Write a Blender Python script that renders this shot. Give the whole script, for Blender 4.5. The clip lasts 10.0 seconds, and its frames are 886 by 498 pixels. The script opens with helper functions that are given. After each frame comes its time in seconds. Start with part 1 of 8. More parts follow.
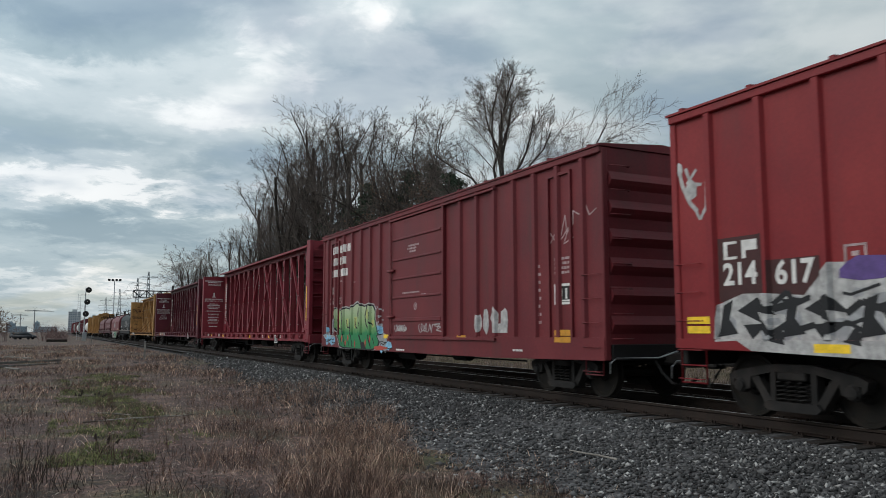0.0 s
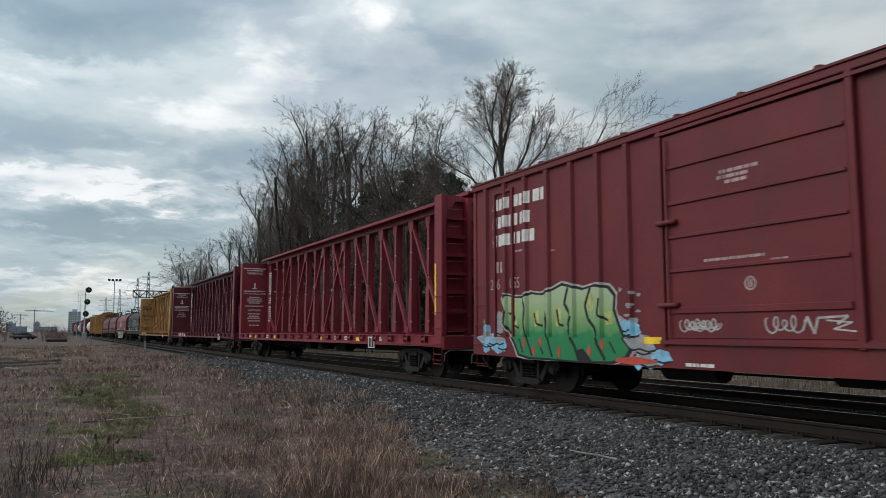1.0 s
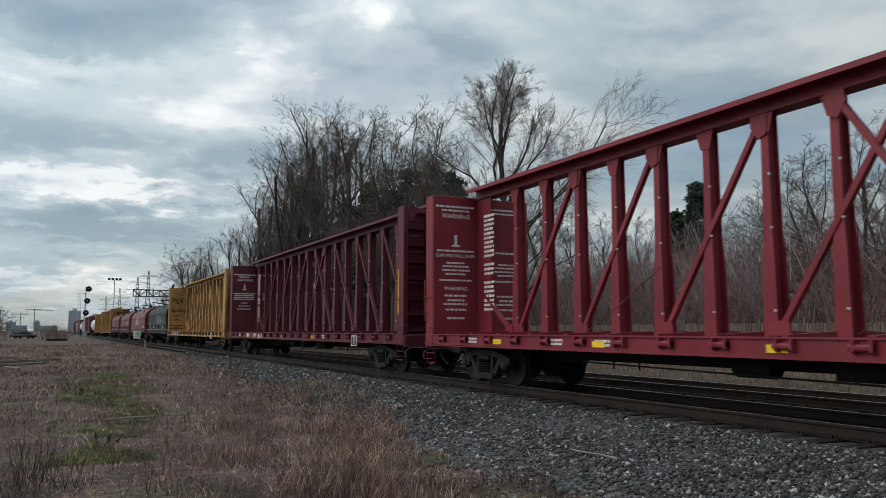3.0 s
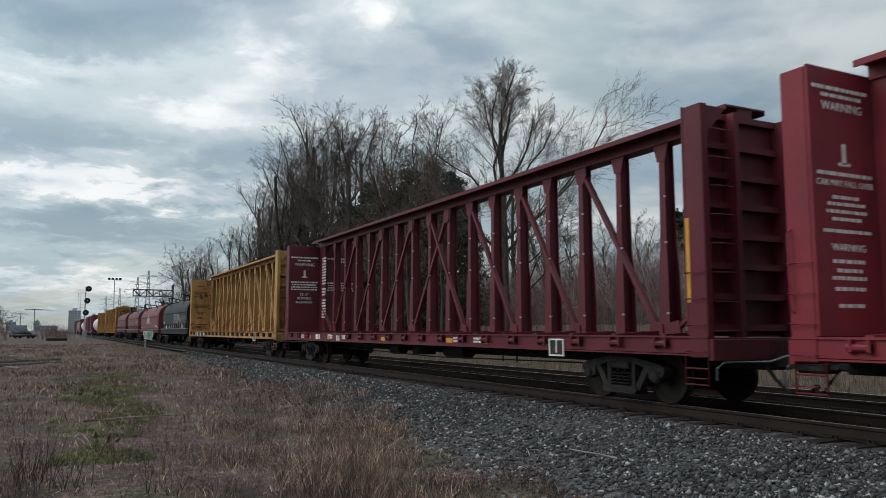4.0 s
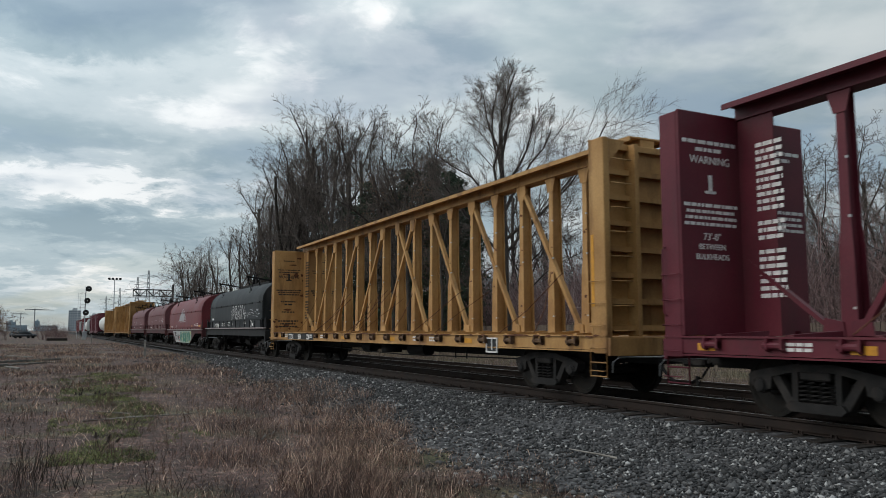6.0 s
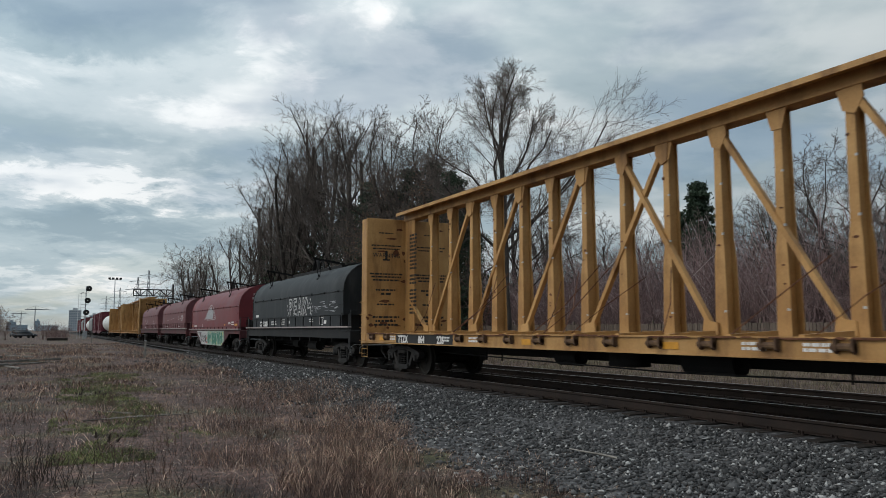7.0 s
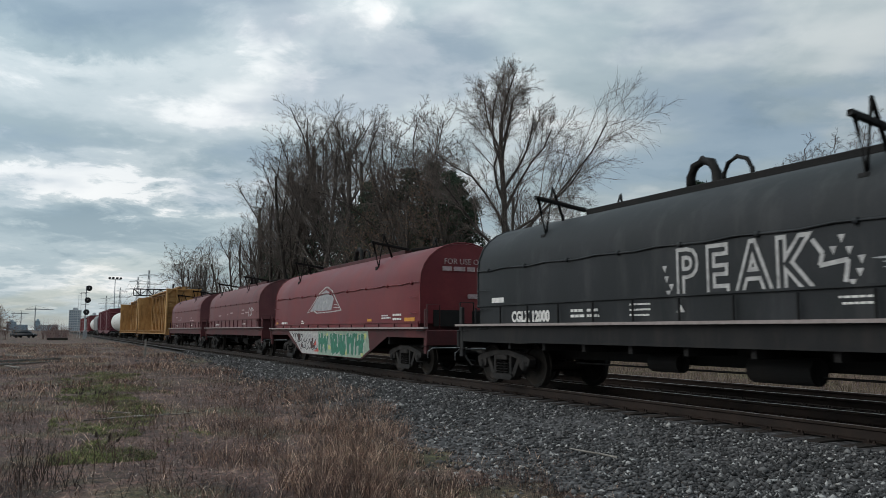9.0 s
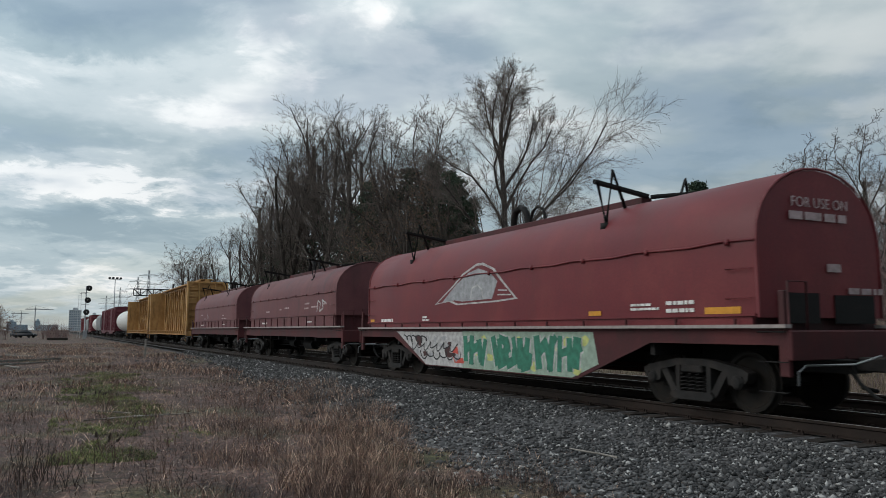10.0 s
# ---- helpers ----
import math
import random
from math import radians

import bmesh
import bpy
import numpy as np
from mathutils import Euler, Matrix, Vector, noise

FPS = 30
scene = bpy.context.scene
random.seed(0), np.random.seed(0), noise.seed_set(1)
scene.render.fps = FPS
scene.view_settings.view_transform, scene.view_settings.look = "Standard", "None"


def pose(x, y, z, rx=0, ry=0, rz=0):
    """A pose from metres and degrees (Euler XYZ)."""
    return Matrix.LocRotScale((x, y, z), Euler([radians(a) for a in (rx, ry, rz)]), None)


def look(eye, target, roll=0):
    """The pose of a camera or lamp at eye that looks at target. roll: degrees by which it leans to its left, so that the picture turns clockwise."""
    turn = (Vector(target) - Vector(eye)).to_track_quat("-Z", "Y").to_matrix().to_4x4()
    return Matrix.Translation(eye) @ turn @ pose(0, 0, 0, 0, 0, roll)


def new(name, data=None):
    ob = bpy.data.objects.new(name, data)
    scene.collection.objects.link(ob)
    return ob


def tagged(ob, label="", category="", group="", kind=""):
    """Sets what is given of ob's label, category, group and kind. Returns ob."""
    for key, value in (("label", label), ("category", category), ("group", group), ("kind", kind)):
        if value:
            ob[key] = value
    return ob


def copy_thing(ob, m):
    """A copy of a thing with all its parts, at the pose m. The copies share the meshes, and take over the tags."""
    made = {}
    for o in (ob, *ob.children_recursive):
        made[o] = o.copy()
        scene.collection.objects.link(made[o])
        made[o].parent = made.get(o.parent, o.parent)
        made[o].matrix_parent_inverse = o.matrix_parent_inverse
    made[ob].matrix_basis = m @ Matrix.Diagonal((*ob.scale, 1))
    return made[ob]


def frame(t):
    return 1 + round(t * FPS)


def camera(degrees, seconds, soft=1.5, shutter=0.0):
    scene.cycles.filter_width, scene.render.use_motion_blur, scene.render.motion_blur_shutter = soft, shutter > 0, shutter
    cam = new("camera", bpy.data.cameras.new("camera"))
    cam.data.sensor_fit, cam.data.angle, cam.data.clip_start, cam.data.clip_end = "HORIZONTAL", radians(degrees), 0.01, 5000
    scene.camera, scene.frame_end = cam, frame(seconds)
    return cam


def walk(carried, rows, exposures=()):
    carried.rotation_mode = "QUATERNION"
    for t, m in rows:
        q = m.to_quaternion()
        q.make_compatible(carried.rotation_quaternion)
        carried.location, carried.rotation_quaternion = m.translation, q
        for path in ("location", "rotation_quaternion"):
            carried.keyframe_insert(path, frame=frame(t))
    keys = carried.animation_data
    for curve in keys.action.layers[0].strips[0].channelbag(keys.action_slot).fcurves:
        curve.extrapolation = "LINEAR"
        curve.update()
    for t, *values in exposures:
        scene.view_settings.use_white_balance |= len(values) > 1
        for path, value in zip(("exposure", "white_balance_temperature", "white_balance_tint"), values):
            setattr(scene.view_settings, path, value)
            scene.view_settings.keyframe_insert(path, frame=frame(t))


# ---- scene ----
# ---- camera: held almost still beside the line ----
EYE_Z = 1.69
RAIL_Z = 0.36            # level from which the cars' bodies are built
LIFT = 0.10              # the near rails stand this much above it
TRACK_X = 10.13          # centre of the near track
TRACK2_X = 14.55         # centre of the far track
SPEED = 11.1             # train, metres a second

cam = camera(59.6, 10.0, soft=0.75, shutter=0.12)


def view(pitch, yaw):
    return pose(0.0, 0.0, EYE_Z, 90.0 + 6.08 + pitch, 0.0, -26.86 + yaw)


walk(cam, [(0.0, view(0, 0)), (2.0, view(0, 0)), (3.0, view(-0.07, 0)), (5.5, view(-0.085, 0)),
           (7.5, view(-0.12, 0.03)), (8.0, view(-0.14, 0.03)), (8.6, view(-0.125, 0.03)), (10.0, view(-0.125, 0.03))],
     exposures=[(0.0, 0.0), (10.0, 0.0)])

# ---- sky and sun ----
SUN_AZ, SUN_EL = -75.0, 34.0     # degrees: clockwise from the line's direction, above the horizon


def build_world():
    w = bpy.data.worlds.new("overcast_sky")
    scene.world = w
    w.use_nodes = True
    nt = w.node_tree
    N, L = nt.nodes, nt.links
    N.clear()
    out = N.new("ShaderNodeOutputWorld")
    sky = N.new("ShaderNodeTexSky")
    sky.sky_type = "NISHITA"
    sky.sun_disc = False
    sky.sun_elevation = radians(SUN_EL)
    sky.sun_rotation = radians(SUN_AZ)
    bg_sky = N.new("ShaderNodeBackground")
    bg_sky.inputs["Strength"].default_value = 0.10
    L.new(sky.outputs["Color"], bg_sky.inputs["Color"])
    tc = N.new("ShaderNodeTexCoord")
    sep = N.new("ShaderNodeSeparateXYZ")
    L.new(tc.outputs["Generated"], sep.inputs[0])

    def math_node(op, a, b=None, clamp=False):
        n = N.new("ShaderNodeMath")
        n.operation, n.use_clamp = op, clamp
        for k, v in enumerate((a, b)):
            if v is None:
                continue
            if isinstance(v, (int, float)):
                n.inputs[k].default_value = v
            else:
                L.new(v, n.inputs[k])
        return n.outputs[0]

    up = math_node("ADD", math_node("MAXIMUM", sep.outputs["Z"], 0.0), 0.17)
    px = math_node("DIVIDE", sep.outputs["X"], up)
    py = math_node("DIVIDE", sep.outputs["Y"], up)
    comb = N.new("ShaderNodeCombineXYZ")
    L.new(px, comb.inputs[0])
    L.new(py, comb.inputs[1])

    def layer(scale, detail, rough, offset, turn, stretch, warp=0.6):
        mp = N.new("ShaderNodeMapping")
        mp.vector_type = "TEXTURE"
        mp.inputs["Location"].default_value = offset
        mp.inputs["Rotation"].default_value = (0, 0, radians(turn))
        mp.inputs["Scale"].default_value = stretch
        L.new(comb.outputs[0], mp.inputs[0])
        n = N.new("ShaderNodeTexNoise")
        n.inputs["Scale"].default_value = scale
        n.inputs["Detail"].default_value = detail
        n.inputs["Roughness"].default_value = rough
        n.inputs["Distortion"].default_value = warp
        L.new(mp.outputs[0], n.inputs["Vector"])
        return n.outputs["Fac"]

    def ramp(src, stops):
        r = N.new("ShaderNodeValToRGB")
        r.color_ramp.interpolation = "EASE"
        while len(r.color_ramp.elements) < len(stops):
            r.color_ramp.elements.new(0.5)
        for e, (p, c) in zip(r.color_ramp.elements, stops):
            e.position, e.color = p, (*c, 1)
        L.new(src, r.inputs[0])
        return r.outputs[0]

    cover = layer(1.3, 5.0, 0.50, CLOUD_SHIFT, -27, (1.1, 0.9, 1.0), 0.1)
    shade = layer(1.7, 5.0, 0.48, CLOUD_SHADE, -27, (1.15, 0.9, 1.0), 0.0)
    big = layer(0.7, 2.0, 0.4, (7.7, 3.1, 0), -27, (1.3, 0.8, 1.0), 0.2)
    # cloud masses: bearing and height in degrees, half-widths, lighter (+) or darker (-)
    wob = layer(4.2, 7.0, 0.62, (4.1, 8.3, 0), -27, (1.0, 1.0, 1.0), 0.3)
    wob2 = layer(4.2, 7.0, 0.62, (14.1, 2.3, 0), -27, (1.0, 1.0, 1.0), 0.3)
    az = math_node("MULTIPLY", math_node("ARCTAN2", sep.outputs["X"], sep.outputs["Y"]), 57.296)
    el = math_node("MULTIPLY", math_node("ARCSINE", sep.outputs["Z"]), 57.296)
    az = math_node("ADD", az, math_node("MULTIPLY", math_node("SUBTRACT", wob, 0.5), 20.0))
    el = math_node("ADD", el, math_node("MULTIPLY", math_node("SUBTRACT", wob2, 0.5), 9.0))
    total = math_node("MULTIPLY_ADD", shade, 0.62)
    total.node.inputs[2].default_value = 0.19
    for a0, e0, ra, re, amp in CLOUD_MASSES:
        qa = math_node("POWER", math_node("ABSOLUTE", math_node("DIVIDE", math_node("SUBTRACT", az, a0), ra)), 2.0)
        qe = math_node("POWER", math_node("ABSOLUTE", math_node("DIVIDE", math_node("SUBTRACT", el, e0), re)), 2.0)
        g = math_node("MULTIPLY", math_node("EXPONENT", math_node("MULTIPLY", math_node("ADD", qa, qe), -1.0)), amp)
        total = math_node("ADD", total, g)
    shade = total
    grey = ramp(shade, [(0.32, (0.285, 0.375, 0.43)), (0.45, (0.395, 0.485, 0.53)), (0.57, (0.60, 0.665, 0.69)), (0.72, (0.96, 0.96, 0.95))])
    depth = ramp(big, [(0.34, (0.80, 0.84, 0.87)), (0.62, (1.10, 1.09, 1.08))])
    mul = N.new("ShaderNodeMix")
    mul.data_type, mul.blend_type = "RGBA", "MULTIPLY"
    mul.inputs["Factor"].default_value = 1.0
    L.new(grey, mul.inputs["A"])
    L.new(depth, mul.inputs["B"])
    sd = N.new("ShaderNodeVectorMath")
    sd.operation = "DOT_PRODUCT"
    sd.inputs[1].default_value = (math.sin(radians(SUN_AZ)), math.cos(radians(SUN_AZ)), 0.0)
    L.new(tc.outputs["Generated"], sd.inputs[0])
    glow = math_node("MULTIPLY_ADD", sd.outputs["Value"], 0.50)
    glow.node.inputs[2].default_value = CLOUD_LIGHT
    # an overcast sky is brighter overhead than at the horizon
    lift = math_node("MULTIPLY_ADD", math_node("MAXIMUM", sep.outputs["Z"], 0.0), 0.85)
    lift.node.inputs[2].default_value = 0.70
    glow = math_node("MULTIPLY", glow, lift)
    bg_cloud = N.new("ShaderNodeBackground")
    L.new(glow, bg_cloud.inputs["Strength"])
    L.new(mul.outputs["Result"], bg_cloud.inputs["Color"])
    mask = ramp(cover, [(0.38, (0.58, 0.58, 0.58)), (0.53, (1, 1, 1))])
    mix = N.new("ShaderNodeMixShader")
    L.new(mask, mix.inputs[0])
    L.new(bg_sky.outputs[0], mix.inputs[1])
    L.new(bg_cloud.outputs[0], mix.inputs[2])
    L.new(mix.outputs[0], out.inputs["Surface"])


CLOUD_SHIFT = (3.030, 1.486, 0)
CLOUD_SHADE = (0.430, 2.386, 0)
CLOUD_LIGHT = 1.20
CLOUD_MASSES = [(17.0, 18.0, 9.0, 6.0, 0.068), (0.0, 13.0, 8.0, 6.0, 0.02), (21.5, 22.5, 4.0, 2.0, 0.16), (14.8, 19.8, 2.8, 2.0, 0.10), (8.2, 15.4, 3.6, 1.3, 0.10), (0.0, 17.3, 4.5, 1.2, 0.13), (4.0, 9.9, 8.5, 1.3, 0.24),
                (3.0, 6.8, 10.0, 1.6, -0.14), (1.5, 3.0, 5.0, 0.9, 0.13), (19.0, 18.8, 2.6, 1.8, -0.05), (-1.0, 20.8, 7.0, 1.5, -0.07), (2.0, 13.0, 7.0, 1.2, -0.04),
                (8.0, 19.0, 3.0, 2.0, -0.05), (34.0, 20.0, 8.0, 4.0, -0.09), (40.0, 15.0, 8.0, 2.0, 0.02), (51.0, 15.0, 7.0, 1.6, -0.11), (45.0, 11.5, 9.0, 1.4, -0.08), (49.0, 20.5, 6.0, 1.8, 0.05), (27.0, 17.5, 4.5, 2.2, 0.03)]
build_world()

sun = new("sun", bpy.data.lights.new("sun", "SUN"))
sun.data.energy, sun.data.angle, sun.data.color = 1.1, radians(40), (1.0, 0.95, 0.88)
_a, _e = radians(SUN_AZ), radians(SUN_EL)
sun.matrix_world = look((0, 0, 60), Vector((0, 0, 60)) - Vector((math.sin(_a) * math.cos(_e), math.cos(_a) * math.cos(_e), math.sin(_e))))

# ---- materials ----


def surface(name, colors, scale=3.0, fine=40.0, rough=0.7, metal=0.0, bump=0.2, bump_at=None, dirt=None, dirt_amount=0.35, per_piece=0.0, stretch=(1, 1, 1)):
    """A weathered surface: two or three base colours mixed by coarse noise, fine grain, optional dirt patches and bump."""
    m = bpy.data.materials.new(name)
    m.use_nodes = True
    nt = m.node_tree
    N, L = nt.nodes, nt.links
    b = N["Principled BSDF"]
    tc = N.new("ShaderNodeTexCoord")
    mp = N.new("ShaderNodeMapping")
    mp.inputs["Scale"].default_value = stretch
    L.new(tc.outputs["Object"], mp.inputs[0])

    def noise_node(sc, det=4.0, ro=0.55):
        n = N.new("ShaderNodeTexNoise")
        n.inputs["Scale"].default_value, n.inputs["Detail"].default_value, n.inputs["Roughness"].default_value = sc, det, ro
        L.new(mp.outputs[0], n.inputs["Vector"])
        return n.outputs["Fac"]

    coarse, grain = noise_node(scale), noise_node(fine, 3.0)
    r = N.new("ShaderNodeValToRGB")
    while len(r.color_ramp.elements) < len(colors):
        r.color_ramp.elements.new(0.5)
    for k, (e, c) in enumerate(zip(r.color_ramp.elements, colors)):
        e.position = 0.32 + 0.36 * k / max(1, len(colors) - 1)
        e.color = (*c, 1)
    L.new(coarse, r.inputs[0])
    col = r.outputs[0]
    g = N.new("ShaderNodeMapRange")
    g.inputs["To Min"].default_value, g.inputs["To Max"].default_value = 0.78, 1.22
    L.new(grain, g.inputs["Value"])

    def times(a, f):
        mx = N.new("ShaderNodeMix")
        mx.data_type, mx.blend_type = "RGBA", "MULTIPLY"
        mx.inputs["Factor"].default_value = 1.0
        L.new(a, mx.inputs["A"])
        L.new(f, mx.inputs["B"])
        return mx.outputs["Result"]

    col = times(col, g.outputs[0])
    if per_piece:
        oi = N.new("ShaderNodeObjectInfo")
        q = N.new("ShaderNodeMapRange")
        q.inputs["To Min"].default_value, q.inputs["To Max"].default_value = 1 - per_piece, 1 + per_piece
        L.new(oi.outputs["Random"], q.inputs["Value"])
        col = times(col, q.outputs[0])
    if dirt:
        d = N.new("ShaderNodeValToRGB")
        d.color_ramp.elements[0].position, d.color_ramp.elements[1].position = 0.5, 0.72
        d.color_ramp.elements[1].color = (dirt_amount,) * 3 + (1,)
        st = N.new("ShaderNodeMapping")
        st.inputs["Scale"].default_value = (1, 1, 0.22)
        L.new(tc.outputs["Object"], st.inputs[0])
        n = N.new("ShaderNodeTexNoise")
        n.inputs["Scale"].default_value, n.inputs["Detail"].default_value, n.inputs["Roughness"].default_value = scale * 2.2, 8.0, 0.65
        L.new(st.outputs[0], n.inputs["Vector"])
        L.new(n.outputs["Fac"], d.inputs[0])
        mx = N.new("ShaderNodeMix")
        mx.data_type = "RGBA"
        L.new(d.outputs[0], mx.inputs["Factor"])
        L.new(col, mx.inputs["A"])
        mx.inputs["B"].default_value = (*dirt, 1)
        col = mx.outputs["Result"]
    L.new(col, b.inputs["Base Color"])
    rr = N.new("ShaderNodeMapRange")
    rr.inputs["To Min"].default_value, rr.inputs["To Max"].default_value = max(0.05, rough - 0.12), min(1, rough + 0.12)
    L.new(coarse, rr.inputs["Value"])
    L.new(rr.outputs[0], b.inputs["Roughness"])
    b.inputs["Metallic"].default_value = metal
    b.inputs["Specular IOR Level"].default_value = 0.28 if rough > 0.4 else 0.5
    if bump:
        bp = N.new("ShaderNodeBump")
        bp.inputs["Strength"].default_value, bp.inputs["Distance"].default_value = bump, 0.02
        L.new(noise_node(bump_at or fine, 5.0), bp.inputs["Height"])
        L.new(bp.outputs[0], b.inputs["Normal"])
    return m


def plain(name, col, rough=0.6, metal=0.0, vary=0.15, scale=8.0):
    return surface(name, [tuple(c * (1 - vary) for c in col), col, tuple(min(1, c * (1 + vary)) for c in col)], scale, scale * 6, rough, metal, 0.08)


RUST = (0.09, 0.035, 0.018)
GRIME = (0.045, 0.03, 0.026)
M_BOX_RED = surface("boxcar_oxide_red_paint", [(0.110, 0.015, 0.020), (0.130, 0.0185, 0.023), (0.154, 0.025, 0.029)], 0.7, 22, 0.55, 0, 0.10, 6, GRIME, 0.45)
M_BOX_BRIGHT = surface("boxcar_bright_red_paint", [(0.165, 0.012, 0.016), (0.195, 0.0155, 0.019), (0.225, 0.022, 0.024)], 0.7, 22, 0.5, 0, 0.10, 6, (0.10, 0.03, 0.03), 0.4)
M_CB_RED = surface("lumber_car_red_paint", [(0.155, 0.016, 0.025), (0.185, 0.020, 0.030), (0.215, 0.028, 0.037)], 0.8, 25, 0.5, 0, 0.10, 7, GRIME, 0.4)
M_CB_MAROON = surface("lumber_car_maroon_paint", [(0.078, 0.011, 0.019), (0.095, 0.013, 0.022), (0.116, 0.020, 0.028)], 0.8, 25, 0.5, 0, 0.10, 7, GRIME, 0.4)
M_CB_YELLOW = surface("lumber_car_yellow_paint", [(0.28, 0.145, 0.050), (0.365, 0.200, 0.072), (0.43, 0.25, 0.098)], 0.9, 25, 0.6, 0, 0.12, 7, (0.10, 0.045, 0.02), 0.85)
M_COIL_BLACK = surface("coil_car_black_paint", [(0.009, 0.011, 0.012), (0.013, 0.015, 0.017), (0.020, 0.022, 0.025)], 0.9, 30, 0.62, 0, 0.10, 8, (0.055, 0.055, 0.056), 0.5)
# Grimy red whose colour also holds the shade below the sill flange.
M_COIL_FRAME = surface("grimy_shaded_red_paint", [(0.040, 0.011, 0.012), (0.058, 0.014, 0.016), (0.080, 0.020, 0.021)], 1.2, 24, 0.65, 0, 0.12, 7, (0.03, 0.018, 0.016), 0.6)
# Frame black, a step darker than the cover's black.
M_COIL_FRAME_BLACK = surface("black_frame_paint", [(0.006, 0.006, 0.007), (0.010, 0.010, 0.011), (0.017, 0.016, 0.016)], 1.5, 26, 0.7, 0, 0.15, 8, (0.035, 0.028, 0.024), 0.4)
M_COIL_RED = surface("coil_car_red_paint", [(0.106, 0.016, 0.0205), (0.127, 0.0198, 0.0235), (0.155, 0.030, 0.031)], 0.8, 26, 0.5, 0, 0.10, 8, (0.09, 0.022, 0.022), 0.5)
M_COIL_DULL = surface("coil_car_faded_maroon_paint", [(0.095, 0.032, 0.037), (0.12, 0.042, 0.045), (0.15, 0.06, 0.06)], 0.8, 26, 0.6, 0, 0.10, 8, (0.05, 0.028, 0.026), 0.55)
M_STEEL = surface("grimy_cast_steel", [(0.009, 0.0085, 0.0085), (0.018, 0.0165, 0.016), (0.034, 0.030, 0.028)], 3, 40, 0.75, 0.2, 0.25, 30, (0.04, 0.027, 0.02), 0.35)
M_UNDER = surface("underframe_black", [(0.006, 0.006, 0.006), (0.010, 0.009, 0.009), (0.016, 0.014, 0.013)], 2, 30, 0.8, 0.1, 0.2)
M_WHEEL = surface("wheel_brown_steel", [(0.009, 0.008, 0.0075), (0.014, 0.012, 0.010), (0.022, 0.017, 0.014)], 4, 40, 0.7, 0.4, 0.1)
M_BRIGHT = plain("worn_bright_steel", (0.45, 0.44, 0.43), 0.35, 0.9)
M_WHITE = plain("white_lettering_paint", (0.62, 0.60, 0.58), 0.6)
M_FADED = plain("faded_lettering_paint", (0.36, 0.27, 0.27), 0.7, 0, 0.3)
M_BLACKPAINT = plain("black_stencil_paint", (0.018, 0.017, 0.017), 0.6)
M_YEL = plain("yellow_reflective_sheet", (0.80, 0.52, 0.02), 0.4)
M_ORANGE = plain("aged_orange_reflective_sheet", (0.52, 0.24, 0.03), 0.45)
M_RUSTPATCH = plain("rust_patch", (0.10, 0.04, 0.02), 0.85, 0, 0.4)
M_RAIL = surface("rusty_rail_steel", [(0.014, 0.009, 0.008), (0.021, 0.014, 0.011), (0.031, 0.020, 0.016)], 2, 40, 0.7, 0.3, 0.2)
M_RAILTOP = plain("polished_rail_head", (0.36, 0.34, 0.32), 0.38, 0.8)
M_TIE = surface("creosoted_timber", [(0.016, 0.013, 0.011), (0.026, 0.020, 0.017), (0.042, 0.033, 0.028)], 4, 60, 0.9, 0, 0.4, 40, None, 0, 0.3, (1, 6, 6))
M_BALLAST = surface("dark_ballast_bed", [(0.016, 0.016, 0.017), (0.055, 0.053, 0.056), (0.15, 0.147, 0.148)], 9, 34, 0.92, 0, 1.0, 14, (0.05, 0.036, 0.03), 0.6)
M_STONE = None
M_BARK = surface("grey_brown_bark", [(0.036, 0.029, 0.025), (0.056, 0.046, 0.040), (0.082, 0.069, 0.061)], 3, 30, 0.95, 0, 0.3, 20, None, 0, 0.25, (1, 1, 0.3))
M_TWIG = surface("reddish_brush_twigs", [(0.125, 0.079, 0.074), (0.185, 0.118, 0.110), (0.26, 0.175, 0.16)], 0.6, 12, 0.95, 0, 0, None, None, 0, 0.25)
M_NEEDLE = surface("dark_pine_needles", [(0.020, 0.032, 0.020), (0.036, 0.055, 0.034), (0.056, 0.080, 0.048)], 0.8, 9, 0.85, 0, 0, None, None, 0, 0.2)
M_BROWNLEAF = surface("withered_brown_leaves", [(0.10, 0.062, 0.044), (0.145, 0.090, 0.062), (0.19, 0.125, 0.085)], 1.2, 9, 0.9, 0, 0)
M_FENCE = surface("weathered_fence_boards", [(0.085, 0.064, 0.052), (0.115, 0.088, 0.070), (0.155, 0.122, 0.098)], 2, 40, 0.9, 0, 0.3, 30, None, 0, 0.25, (1, 1, 0.2))
M_GALV = plain("galvanised_steel", (0.32, 0.33, 0.34), 0.5, 0.6)
M_DARKMETAL = plain("dark_painted_metal", (0.03, 0.03, 0.032), 0.6, 0.2)

# ---- mesh helpers ----


def box(bm, x0, x1, y0, y1, z0, z1, bevel=0.0):
    vs = [bm.verts.new((x, y, z)) for z in (z0, z1) for y in (y0, y1) for x in (x0, x1)]
    fs = [bm.faces.new([vs[i] for i in q]) for q in ((0, 2, 3, 1), (4, 5, 7, 6), (0, 1, 5, 4), (2, 6, 7, 3), (0, 4, 6, 2), (1, 3, 7, 5))]
    if bevel:
        es = {e for f in fs for e in f.edges}
        bmesh.ops.bevel(bm, geom=list(es), offset=bevel, segments=1, affect="EDGES")
    return vs


